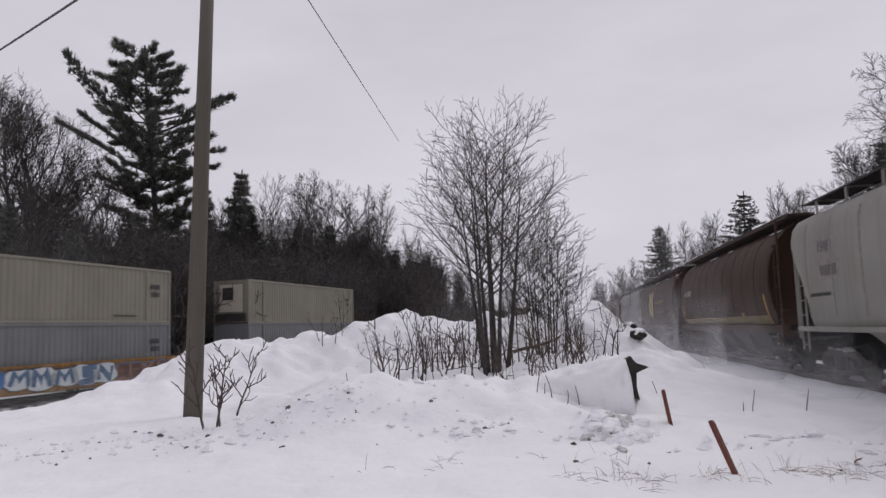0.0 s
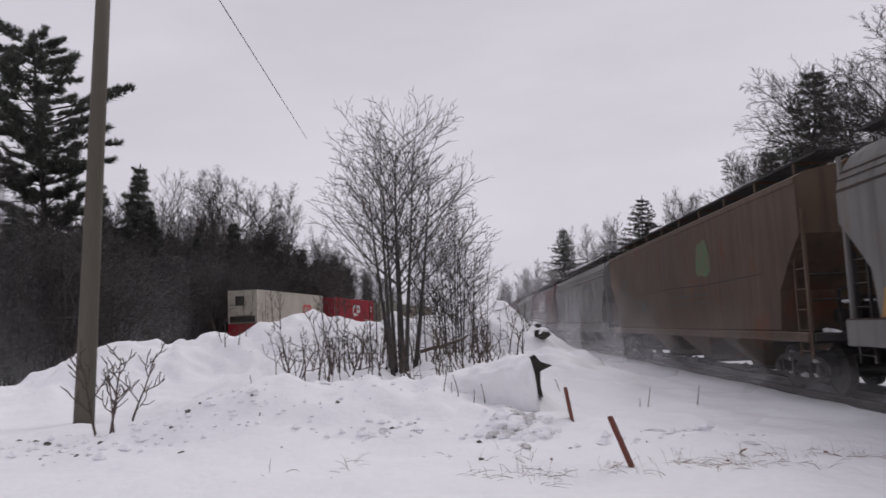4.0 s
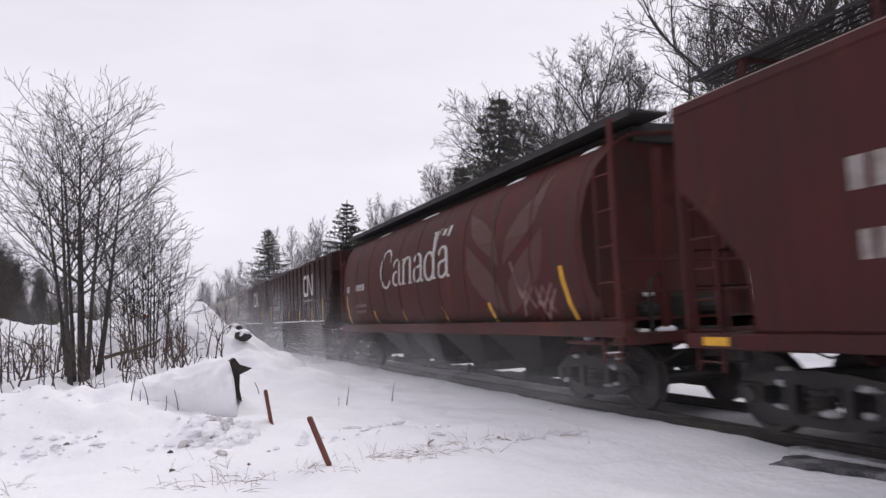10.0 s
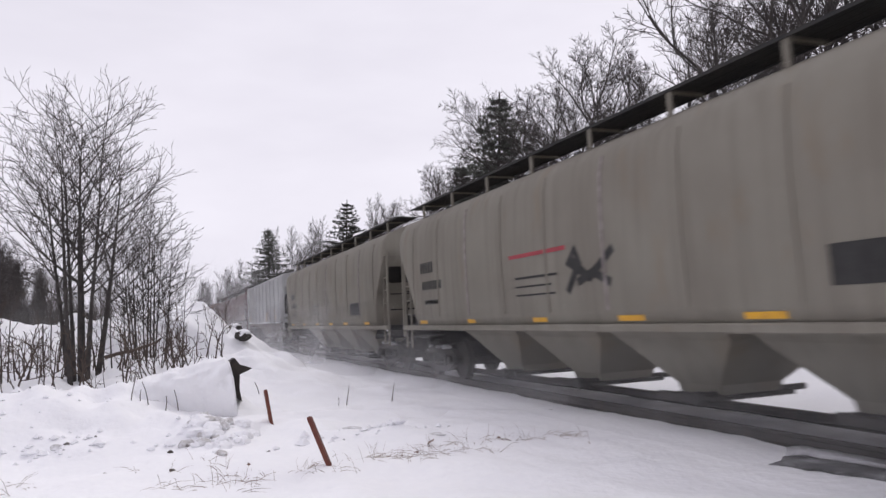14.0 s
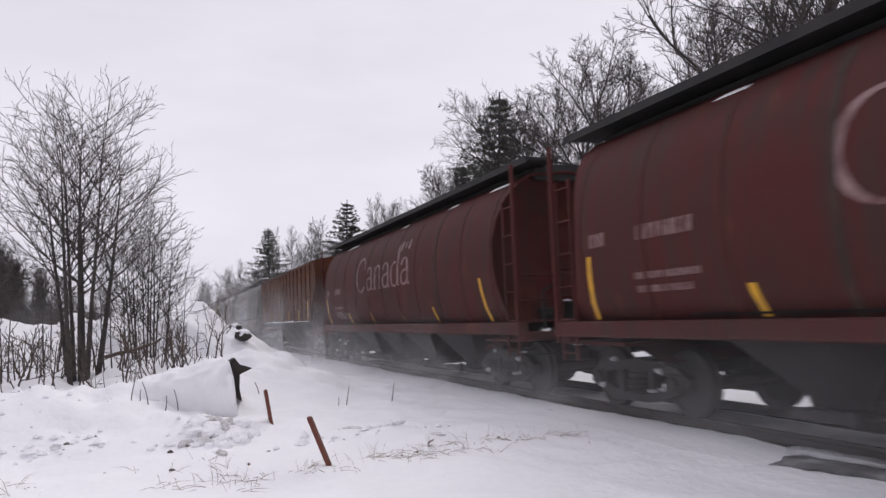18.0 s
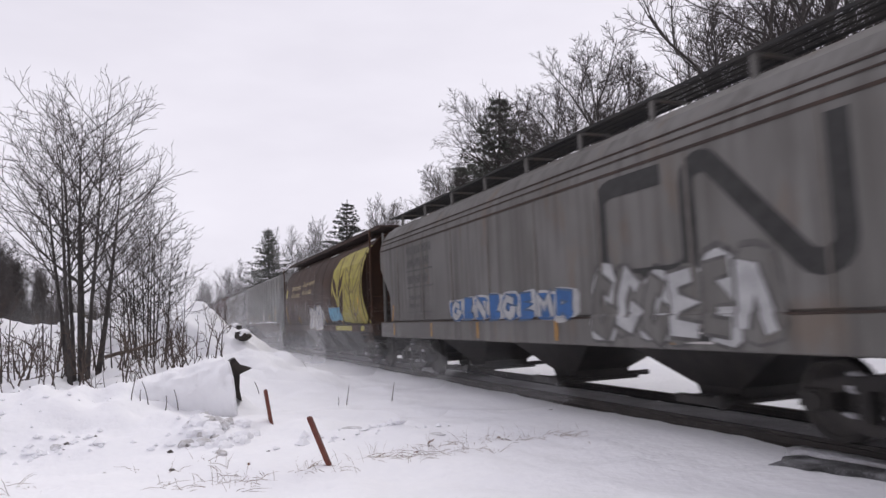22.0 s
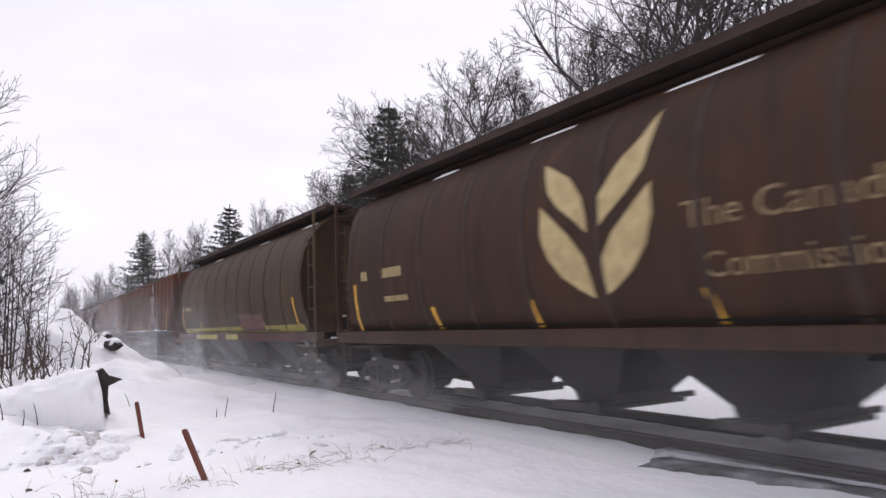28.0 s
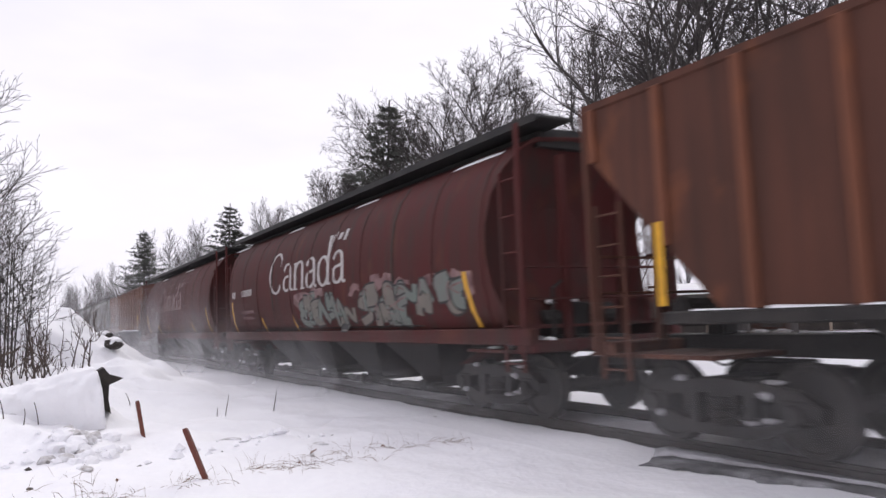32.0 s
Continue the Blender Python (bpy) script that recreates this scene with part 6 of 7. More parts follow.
def add_container(unit, paint, tone, z):
    b = part("container", shared(("container",), make_container), PAINT[paint], unit, tone, at=pose(0, 0, z))
    L, W = BOX_L / 2, BOX_W / 2
    for sx in (-1, 1):
        for zz in (0.0, BOX_H - 0.12):
            part("side_rail", shared(("side_rail",), lambda: boxes((-0.05, 0.05, -L, L, 0, 0.12), bevel=0.01)), PAINT[paint], b, at=pose(sx * (W - 0.04), 0, zz))
        for y in (-L + 0.06, L - 0.06, -L + 1.85, L - 1.85):
            part("post", shared(("post",), lambda: boxes((-0.055, 0.055, -0.07, 0.07, 0, BOX_H), bevel=0.01)), PAINT[paint], b, at=pose(sx * (W - 0.04), y, 0))
    for sy in (-1, 1):
        for x in (-0.62, -0.2, 0.2, 0.62):
            part("lock_bar", shared(("lock_bar",), lambda: tube(bmesh.new(), [(0, 0, 0.15), (0, 0, BOX_H - 0.15)], 0.025, 6)), PAINT[paint], b, at=pose(x, sy * (L + 0.0), 0))
    return b


def make_well_side():
    bm = bmesh.new()
    loft(bm, [[(1.38, y, z0), (1.46, y, z0), (1.46, y, z1), (1.38, y, z1)] for y, z0, z1 in ((-8.9, 0.75, 1.40), (-8.3, 0.30, 1.40), (8.3, 0.30, 1.40), (8.9, 0.75, 1.40))])
    return box(bm, 1.33, 1.5, -8.9, 8.9, 1.36, 1.46)


def add_well(unit):
    well = part("well_car", shared(("well_car",), lambda: boxes((-1.38, 1.38, -8.3, 8.3, 0.26, 0.32))), PAINT["well_yellow"], unit, "ochre well car with graffiti")
    for turn in (0, 180):
        part("well_side", shared(("well_side",), make_well_side), PAINT["well_yellow"], well, at=pose(0, 0, 0, 0, 0, turn))
        part("end_sill", shared(("end_sill",), lambda: boxes((-1.3, 1.3, 8.3, 9.6, 0.85, 1.1), (-0.3, 0.3, 9.3, 10.15, 0.7, 1.0), bevel=0.02)), PAINT["well_yellow"], well, at=pose(0, 0, 0, 0, 0, turn))
        for i in range(14):
            part("stiffener", shared(("stiffener",), lambda: boxes((1.45, 1.5, -0.05, 0.05, 0.31, 1.36))), PAINT["well_yellow"], well, at=pose(0, -7.8 + 1.2 * i, 0, 0, 0, turn))


def container_unit(upper, lower, reefer=False, tail=False):
    """One well car with its two stacked boxes; the train moves as one, the boxes are locked in."""
    unit = thing("container_car", "double-stacked container car, %s over %s" % (upper[1], lower[1]) if upper else "container well car carrying one " + lower[1], "train car", group="container train")
    add_well(unit)
    for s in (-1, 1):
        add_truck(unit, s * 10.05)
    for z, (paint, tone, logo) in ((0.4, lower), (0.4 + BOX_H + 0.01, upper))[:2 if upper else 1]:
        b = add_container(unit, paint, tone, z)
        if logo:
            # the visible side of this train is local +x, read from there
            u0, wide, tall = (2.6, 2.1, 0.95) if paint == 'box_white' else (-1.0, 3.0, 1.25)
            polys = stroke(BLOCK_C, wide * 0.115, u0, 0.8, wide, tall) + stroke(BLOCK_P, wide * 0.115, u0, 0.8, wide, tall)
            bm = decal_mesh(polys + [])
            for v in bm.verts:
                v.co = (BOX_W / 2 + 0.012, v.co.x, v.co.y)
            part("emblem", bm, logo, b, "two block figures")
        bm = decal_mesh(lettering(6.6, 1.75, [0.8], 0.25) + lettering(6.7, 1.35, [0.7], 0.25) + lettering(4.0, 0.3, [1.6], 0.1))
        for v in bm.verts:
            v.co = (BOX_W / 2 + 0.012, v.co.x, v.co.y)
        tagged(part("lettering", bm, BLACKPAINT if paint in ("box_white", "box_beige", "box_grey") else WHITEPAINT, b), kind="stuff")
        if reefer and z > 1:
            bm = bmesh.new()
            box(bm, -0.85, 0.85, -BOX_L / 2 - 0.06, -BOX_L / 2 + 0.02, 0.7, 2.5, bevel=0.03)
            unit_box = part("cooling_unit", bm, PAINT["box_white"], b, "cooling unit in the container's end")
            part("grille", boxes((-0.6, 0.2, -BOX_L / 2 - 0.09, -BOX_L / 2 - 0.06, 1.5, 2.3), (-1.1, 1.1, -BOX_L / 2 - 0.07, -BOX_L / 2, 0.1, 0.6)), STEEL, unit_box)
    rng = random.Random(len(COLUMN) * 7 + 3)
    tones = [(WORNORANGE, TEAL), (TEAL, WORNORANGE), (WORNORANGE, DEEPBLUE)][len(COLUMN) % 3]
    for (u0, u1, n), (ground, mark_, ink) in zip(((-7.6, -2.4, 4), (-2.2, 3.9, 5), (4.1, 7.9, 4)), ((tones[1], WORNTAN, NIGHTBLUE), (PALESILVER, NIGHTBLUE, BLACKPAINT), (tones[0], WORNTAN, NIGHTBLUE))):
        figures = sprayed(rng, u0, u1, 0.4, 1.33, n)
        for layer, (polys, t) in enumerate((([f[0] for f in figures], ink), ([f[1] for f in figures], ground), ([q for f in figures for q in f[3]], mark_))):
            bm = decal_mesh([[(u, min(1.35, max(0.33, z))) for u, z in q] for q in polys])
            for v in bm.verts:
                v.co = (1.512 + 0.004 * layer, v.co.x, v.co.y)
            part("graffiti", bm, t, unit, "sprayed lettering on the well car's side")
    return unit


COLUMN = []
GREY, BEIGE, RED, WHITE_, GREEN = ("box_grey", "grey container", None), ("box_beige", "beige container", None), ("box_red", "red container", WHITEPAINT), ("box_white", "white refrigerated container", REDPAINT), ("box_green", "green container", None)
for upper, lower, reefer in ((WHITE_, RED, True), (RED, GREY, False), (BEIGE, GREY, False), (BEIGE, GREY, True), (None, GREEN, False), (None, RED, False), (None, GREEN, False), (None, RED, False), (BEIGE, GREY, False), (GREY, RED, False)):
    COLUMN.append(container_unit(upper, lower, reefer))

COLUMN_AT = [-11.3 + 20.3 * i + (4.0 if i > 2 else 0.0) for i in range(len(COLUMN))]
# arc length along the lower line
_ys = [-60 + 0.5 * i for i in range(1600)]
_arc = [0.0]
for a, b in zip(_ys, _ys[1:]):
    _arc.append(_arc[-1] + math.hypot(b - a, left_x(b) - left_x(a)))
_zero = _arc[_ys.index(0.0)]


def on_lower_line(s):
    y = float(np.interp(s + _zero, _arc, _ys))
    slope = (left_x(y + 0.5) - left_x(y - 0.5))
    return pose(left_x(y), y, LEFT_RAIL_Z, 0, 0, -math.degrees(math.atan(slope)))


# ---- small things on the snow
def stake(foot, tip, w, label):
    foot, tip = Vector(foot), Vector(tip)
    foot.z = ground_z(foot.x, foot.y) - 0.25
    d = (tip - foot).normalized()
    m = Matrix.Translation(foot) @ d.to_track_quat("Z", "Y").to_matrix().to_4x4()
    h = (tip - foot).length
    bm = bmesh.new()
    loft(bm, [[(-w, -w * 0.55, z), (w, -w * 0.55, z), (w, w * 0.55, z), (-w, w * 0.55, z)] for z in (0, h * 0.5, h - 0.02)] + [[(-w * 0.8, -w * 0.4, h), (w * 0.9, -w * 0.4, h + 0.012), (w * 0.9, w * 0.4, h + 0.012), (-w * 0.8, w * 0.4, h)]])
    return tagged(part("stake", bm, STAKE, at=m), label, "stake", "stakes in the snow")


stake((1.83, 8.24, 0), (1.55, 8.36, 0.45), 0.042, "long red-brown stake leaning in the snow")
stake((1.58, 11.4, 0), (1.46, 11.4, 0.52), 0.045, "short red-brown stake leaning in the snow")


def fallen_log():
    """A broken trunk under a thick cap of snow, its dark end showing."""
    log = thing("fallen_log", "broken dark log under a thick cap of snow", "log")
    rr = random.Random(12)
    a, b = Vector((-1.05, 12.85, 0.22)), Vector((1.06, 13.1, 0.50))
    bm = bmesh.new()
    side = (b - a).cross(Vector((0, 0, 1))).normalized()
    up = side.cross(b - a).normalized()
    rings = []
    for i in range(9):
        c, r = a.lerp(b, i / 8), 0.2 + 0.18 * i / 8
        rings.append([c + side * (r * math.cos(k * math.pi / 8)) * rr.uniform(0.95, 1.05) + up * (r * 1.12 * math.sin(k * math.pi / 8)) for k in range(16)])
    loft(bm, rings)
    part("trunk", bm, WOOD, log, "dark broken wood")
    bm = bmesh.new()
    rings = []
    for i in range(43):
        u = -0.06 + 1.05 * i / 42
        c, r = a.lerp(b, u), (0.3 + 0.2 * u) * (0.35 + 0.65 * min(1.0, i / 5))
        swell = 1 + 0.13 * noise.noise((i * 0.17, 2, 0))
        ring = []
        for k in range(29):
            ang = k * math.pi / 28
            rough = swell * (1 + 0.14 * noise.noise((i * 0.23, k * 0.3, 5)) + 0.09 * noise.noise((i * 0.6, k * 0.75, 8)) + 0.05 * noise.noise((i * 1.3, k * 1.5, 11)))
            ring.append(c + side * (r * 1.28 * abs(math.cos(ang)) ** 0.8 * (1 if math.cos(ang) > 0 else -1) * rough) + up * (r * 1.02 * abs(math.sin(ang)) ** 0.75 * rough))
        ring += [c + side * (-r * 1.1) - up * 0.45, c + side * (r * 1.1) - up * 0.45]
        rings.append(ring)
    loft(bm, rings)
    part("snow_cap", bm, SNOW, log, "thick rounded cap of snow", smooth=True)
    bm = bmesh.new()
    end = b + Vector((0.05, -0.12, 0))
    poly = [(-0.10, 0.38), (0.05, 0.46), (0.14, 0.34), (0.34, 0.27), (0.13, 0.18), (0.12, -0.05), (0.16, -0.28), (0.04, -0.2), (-0.04, 0.0), (-0.02, 0.2)]
    loft(bm, [[(end.x + u, end.y + y, end.z + z) for u, z in poly] for y in (-0.05, 0.25)])
    part("splinter", bm, STEEL_BARK, log, "black splintered end")


STEEL_BARK = surface("wet_black_wood", (0.02, 0.017, 0.015), (0.045, 0.036, 0.03), 9.0, 0.8, bump=0.8)
fallen_log()


def clod(x, y, r, seed, z=0.0, mat=None, name="snow_clod", label="frozen lump of snow and earth", flat=0.7):
    rr = random.Random(seed)
    bm = bmesh.new()
    bmesh.ops.create_icosphere(bm, subdivisions=2, radius=1.0)
    for v in bm.verts:
        k = 1 + 0.42 * noise.noise(v.co * 1.3 + Vector((seed, 0, 0))) + 0.2 * noise.noise(v.co * 3 + Vector((0, seed, 0)))
        v.co = Vector((v.co.x * k * r * rr.uniform(0.95, 1.05), v.co.y * k * r, v.co.z * k * r * flat))
    return tagged(part(name, bm, mat or EARTH, at=pose(x, y, ground_z(x, y) + r * 0.12 + z, 0, 0, rr.uniform(0, 360))), label, "clod", "lumps on the snow")


for i, (x, y, r) in enumerate(((-1.24, 10.64, 0.10), (-1.14, 10.7, 0.06), (-3.87, 9.84, 0.06), (-5.12, 9.83, 0.06), (-5.35, 9.95, 0.045), (-6.6, 11.4, 0.08), (-6.3, 11.2, 0.07), (-6.9, 11.6, 0.07), (-7.3, 11.8, 0.05),
                               (-5.6, 10.8, 0.08), (-5.4, 10.7, 0.06), (-4.3, 11.2, 0.07), (-4.05, 11.4, 0.06), (-3.2, 12.4, 0.05), (-3.35, 11.3, 0.04), (-2.4, 13.0, 0.05), (-1.7, 13.6, 0.1), (0.1, 9.0, 0.05), (-0.6, 9.2, 0.035),
                               (1.25, 9.6, 0.045), (-1.6, 8.4, 0.03), (-2.6, 8.1, 0.025), (-6.7, 9.0, 0.04), (-7.6, 9.6, 0.035), (-4.6, 8.6, 0.03))):
    clod(x, y, r * 0.8, i, -0.015, EARTH if i % 3 else GRITSNOW)
# flat grey plates painted in for the shaded pockets under the snow ledge
for i, (x, y, w) in enumerate(((2.3, 10.4, 0.1), (2.42, 9.95, 0.22), (3.0, 9.72, 0.13), (3.4, 9.36, 0.2), (2.65, 9.85, 0.1), (-0.15, 12.4, 0.14))):
    edge = clod(x, y, w * 0.7, 300 + i, -0.03, GRITSNOW, "crust_shade", "flat grey plate standing in for shade under the snow ledge", 0.22)
    edge.scale = (1.0, 0.35, 1.0)
    edge.rotation_euler = (0, 0, random.Random(i).uniform(-0.4, 0.2))
for i in range(64):
    rr = random.Random(400 + i)
    x, y = 0.66 + rr.gauss(0, 0.22), 10.62 + rr.gauss(0, 0.32)
    clod(x, y, rr.uniform(0.04, 0.13), 50 + i, -0.02, SNOW if i % 3 else EARTH if i == 30 else GRITSNOW, label="ploughed-up lump of snow and grit")


def crumbs(name, seed, count, mat, label, low, high):
    """Small broken bits strewn over the ploughed snow."""
    rr = random.Random(seed)
    v, f = [], []
    spots = ((-6.6, 11.3, 0.9, 0.35), (-5.0, 10.6, 0.8, 0.4), (-3.4, 11.2, 0.5, 0.3), (-1.3, 10.7, 0.4, 0.25), (0.6, 10.7, 0.35, 0.35), (-2.4, 12.3, 0.9, 0.4), (-3.5, 20.5, 1.6, 0.6), (-7.4, 10.2, 0.9, 0.6), (2.6, 9.8, 0.7, 0.15))
    for _ in range(count):
        cx, cy, sx, sy = rr.choice(spots)
        x, y, r = rr.gauss(cx, sx), rr.gauss(cy, sy), rr.uniform(low, high) * (1 if rr.random() < 0.85 else 1.9)
        c, o = Vector((x, y, ground_z(x, y) + r * 0.2)), len(v)
        turn = rr.uniform(0, 6.28)
        for a, b, h in ((1, 0, 0), (0.3, 0.8, 0.1), (-0.8, 0.5, 0), (-0.7, -0.6, 0.1), (0.4, -0.8, 0), (0.1, 0.1, 0.7), (0, 0, -0.6)):
            k = r * rr.uniform(0.7, 1.3)
            v.append((c.x + k * (a * math.cos(turn) - b * math.sin(turn)), c.y + k * 0.8 * (a * math.sin(turn) + b * math.cos(turn)), c.z + k * h))
        for i in range(5):
            f += [(o + i, o + (i + 1) % 5, o + 5), (o + (i + 1) % 5, o + i, o + 6)]
    me = bpy.data.meshes.new(name)
    me.from_pydata(v, [], f)
    return tagged(part(name, me, mat), label, "debris", kind="stuff")


crumbs("earth_crumbs", 61, 45, EARTH, "dark crumbs of frozen earth on the snow", 0.012, 0.034)
crumbs("snow_crumbs", 62, 420, SNOW, "broken crumbs of snow", 0.02, 0.06)
# stones and timber at the bank's far end, by the railway
for i, (x, y, r, z) in enumerate(((2.35, 23.2, 0.24, 0.1), (2.6, 22.6, 0.2, 0.0), (2.2, 24.2, 0.22, 0.1), (2.95, 21.8, 0.17, 0.0), (3.2, 20.2, 0.13, -0.03))):
    stone = clod(x, y, r, 90 + i, z, STEEL_BARK if i % 2 == 0 else EARTH, "boulder", "dark boulder capped with snow at the bank's foot")
    cap = clod(x, y, r * 0.98, 190 + i, 0, SNOW, "snow_cap", "cap of snow", 0.5)
    cap.parent = stone
    cap.matrix_basis = pose(0, 0, r * 0.36)
    for key in ("category", "group"):
        del cap[key]


# ---- shrubs
SUMACS = dict(levels=2, bend=0.22, lift=(0.06, 0.22), count=(6, 3), bare=(0.38, 0.3), angle=((35, 70), (30, 60)), ratio=(0.45, 0.5), fine=0.011, slim=0.6)
CANES = dict(levels=2, bend=0.30, lift=(0.10, 0.14), count=(4, 2), bare=(0.35, 0.3), angle=((25, 60), (25, 50)), ratio=(0.42, 0.5), fine=0.006, slim=0.6)
sumac_meshes = [bare_meshes(60 + i, 1.5, 0.024, SUMACS, stems=2, spread=0.12, lean=0.2) for i in range(2)]
cane_meshes = [bare_meshes(64 + i, 1.25, 0.019, CANES, stems=4, spread=0.45, lean=0.4) for i in range(3)]


def shrub(meshes, x, y, s, turn, label):
    t = tree_of(meshes, "shrub", label, "shrub", stand(x, y, s, turn), "shrubs on the bank", (SUMAC, SUMAC))
    return t


shrub(sumac_meshes[0], -5.62, 11.8, 1.0, 20, "bare sumac with thick forked twigs beside the pole")
shrub(sumac_meshes[1], -6.05, 12.1, 1.25, 205, "tall bare sumac close to the pole")
crng = random.Random(5)
for i in range(24):
    x, y = crng.uniform(-3.9, 1.0), crng.uniform(14.6, 18.2)
    shrub(cane_meshes[i % 3], x, y, crng.uniform(0.9, 1.5), crng.uniform(0, 360), "tangle of bare crooked canes in the snow")
for i in range(14):
    x = crng.uniform(-7.5, 2.0)
    shrub(cane_meshes[i % 3], x, 22.5 + 0.25 * x + crng.uniform(-1, 2.2), crng.uniform(0.5, 1.0), crng.uniform(0, 360), "bare twigs along the bank's crest")
for i in range(10):
    y = crng.uniform(26, 34)
    shrub(cane_meshes[i % 3], crng.uniform(-9, -2), y, crng.uniform(1.0, 1.6), crng.uniform(0, 360), "bare brush behind the bank")


def stubs():
    """Thin cut stems that stand out of the snow."""
    w = Wood()
    rr = random.Random(21)
    for i in range(26):
        x, y = rr.uniform(-4.4, -2.6), rr.uniform(13.6, 15.0)
        if i > 14:
            x, y = rr.uniform(-0.6, 0.35), rr.uniform(12.0, 12.5)
        if i > 19:
            x, y = rr.uniform(1.6, 4.4), rr.uniform(13.0, 21.0)
        p = Vector((x, y, ground_z(x, y) - 0.05))
        w.tube(wander(rr, p, Vector((rr.gauss(0, 0.15), rr.gauss(0, 0.15), 1)), rr.uniform(0.2, 0.5), 3, 0.1, 0), 0.011, 0.007, 4)
    return tagged(part("stems", w.mesh("stems"), SUMAC), "thin bare stems poking out of the snow", "stems", kind="stuff")


stubs()


def branch():
    rr = random.Random(8)
    w = Wood()
    w.tube(wander(rr, Vector((-1.05, 16.2, 0.98)), Vector((0.9, -0.1, 0.10)), 1.2, 8, 0.14, 0.0), 0.042, 0.022, 7)
    w.tube(wander(rr, Vector((-0.6, 16.12, 1.02)), Vector((-0.4, -0.1, 0.8)), 0.6, 4, 0.1, 0), 0.025, 0.012, 5)
    return tagged(part("dead_branch", w.mesh("dead_branch"), WOOD), "dead branch lying across the canes", "branch")


branch()


def dry_grass():
    """Thin tufts of bent blades along the snow's edge."""
    rr = random.Random(31)
    bm = bmesh.new()
    for i in range(70):
        cx = rr.uniform(0.3, 4.9)
        cy = 8.2 + 0.1 * (cx - 2) + rr.gauss(0, 0.28)
        if i > 58:
            cx, cy = rr.uniform(-2.4, 1.0), rr.uniform(7.6, 9.4)
        flow = rr.uniform(0, 6.28)
        for _ in range(rr.randint(2, 9)):
            x, y = cx + rr.gauss(0, 0.08), cy + rr.gauss(0, 0.08)
            a, h, lean = flow + rr.gauss(0, 0.9), rr.uniform(0.08, 0.3), rr.choice((0.3, 1.0, 2.5, 4.0, 6.0))
            way = Vector((math.cos(a) * lean, math.sin(a) * lean, 1)).normalized()
            p = Vector((x, y, ground_z(x, y) - 0.01))
            mid, tip = p + way * h * 0.6, p + way * h + Vector((way.x * h * 0.3, way.y * h * 0.3, -0.12 * h))
            s = way.orthogonal().normalized() * 0.0025
            v = [bm.verts.new(q) for q in (p - s, p + s, mid + s, mid - s, tip)]
            bm.faces.new((v[0], v[1], v[2], v[3]))
            bm.faces.new((v[3], v[2], v[4]))
    return tagged(part("dry_grass", bm, STRAW), "sparse tufts of dry grass through the snow", "grass", kind="stuff")


dry_grass()


def dead_leaf(x, y, r, seed):
    rr = random.Random(seed)
    bm = bmesh.new()
    c = bm.verts.new((0, 0, 0.02))
    ring = []
    for k in range(10):
        q = r * (1.0 if k % 2 else 0.5) * rr.uniform(0.8, 1.2)
        ring.append(bm.verts.new((q * math.cos(k * 0.628), q * math.sin(k * 0.628), rr.uniform(0, r * 0.7))))
    for k in range(10):
        bm.faces.new((c, ring[k], ring[(k + 1) % 10]))
    return tagged(part("dead_leaf", bm, LEAF, at=pose(x, y, ground_z(x, y) + 0.03, rr.uniform(20, 70), 0, rr.uniform(0, 360))), "curled brown dead leaf on the snow", "leaf", "dead leaves")


for i, (x, y, r) in enumerate(((3.14, 8.75, 0.06), (2.75, 8.2, 0.035), (3.9, 8.4, 0.03), (0.9, 8.6, 0.025))):
    dead_leaf(x, y, r, i)


# ---- the house beyond the railway
EAVEWOOD = surface("rusty_eave", (0.10, 0.045, 0.03), (0.15, 0.075, 0.05), 3.0, 0.85)


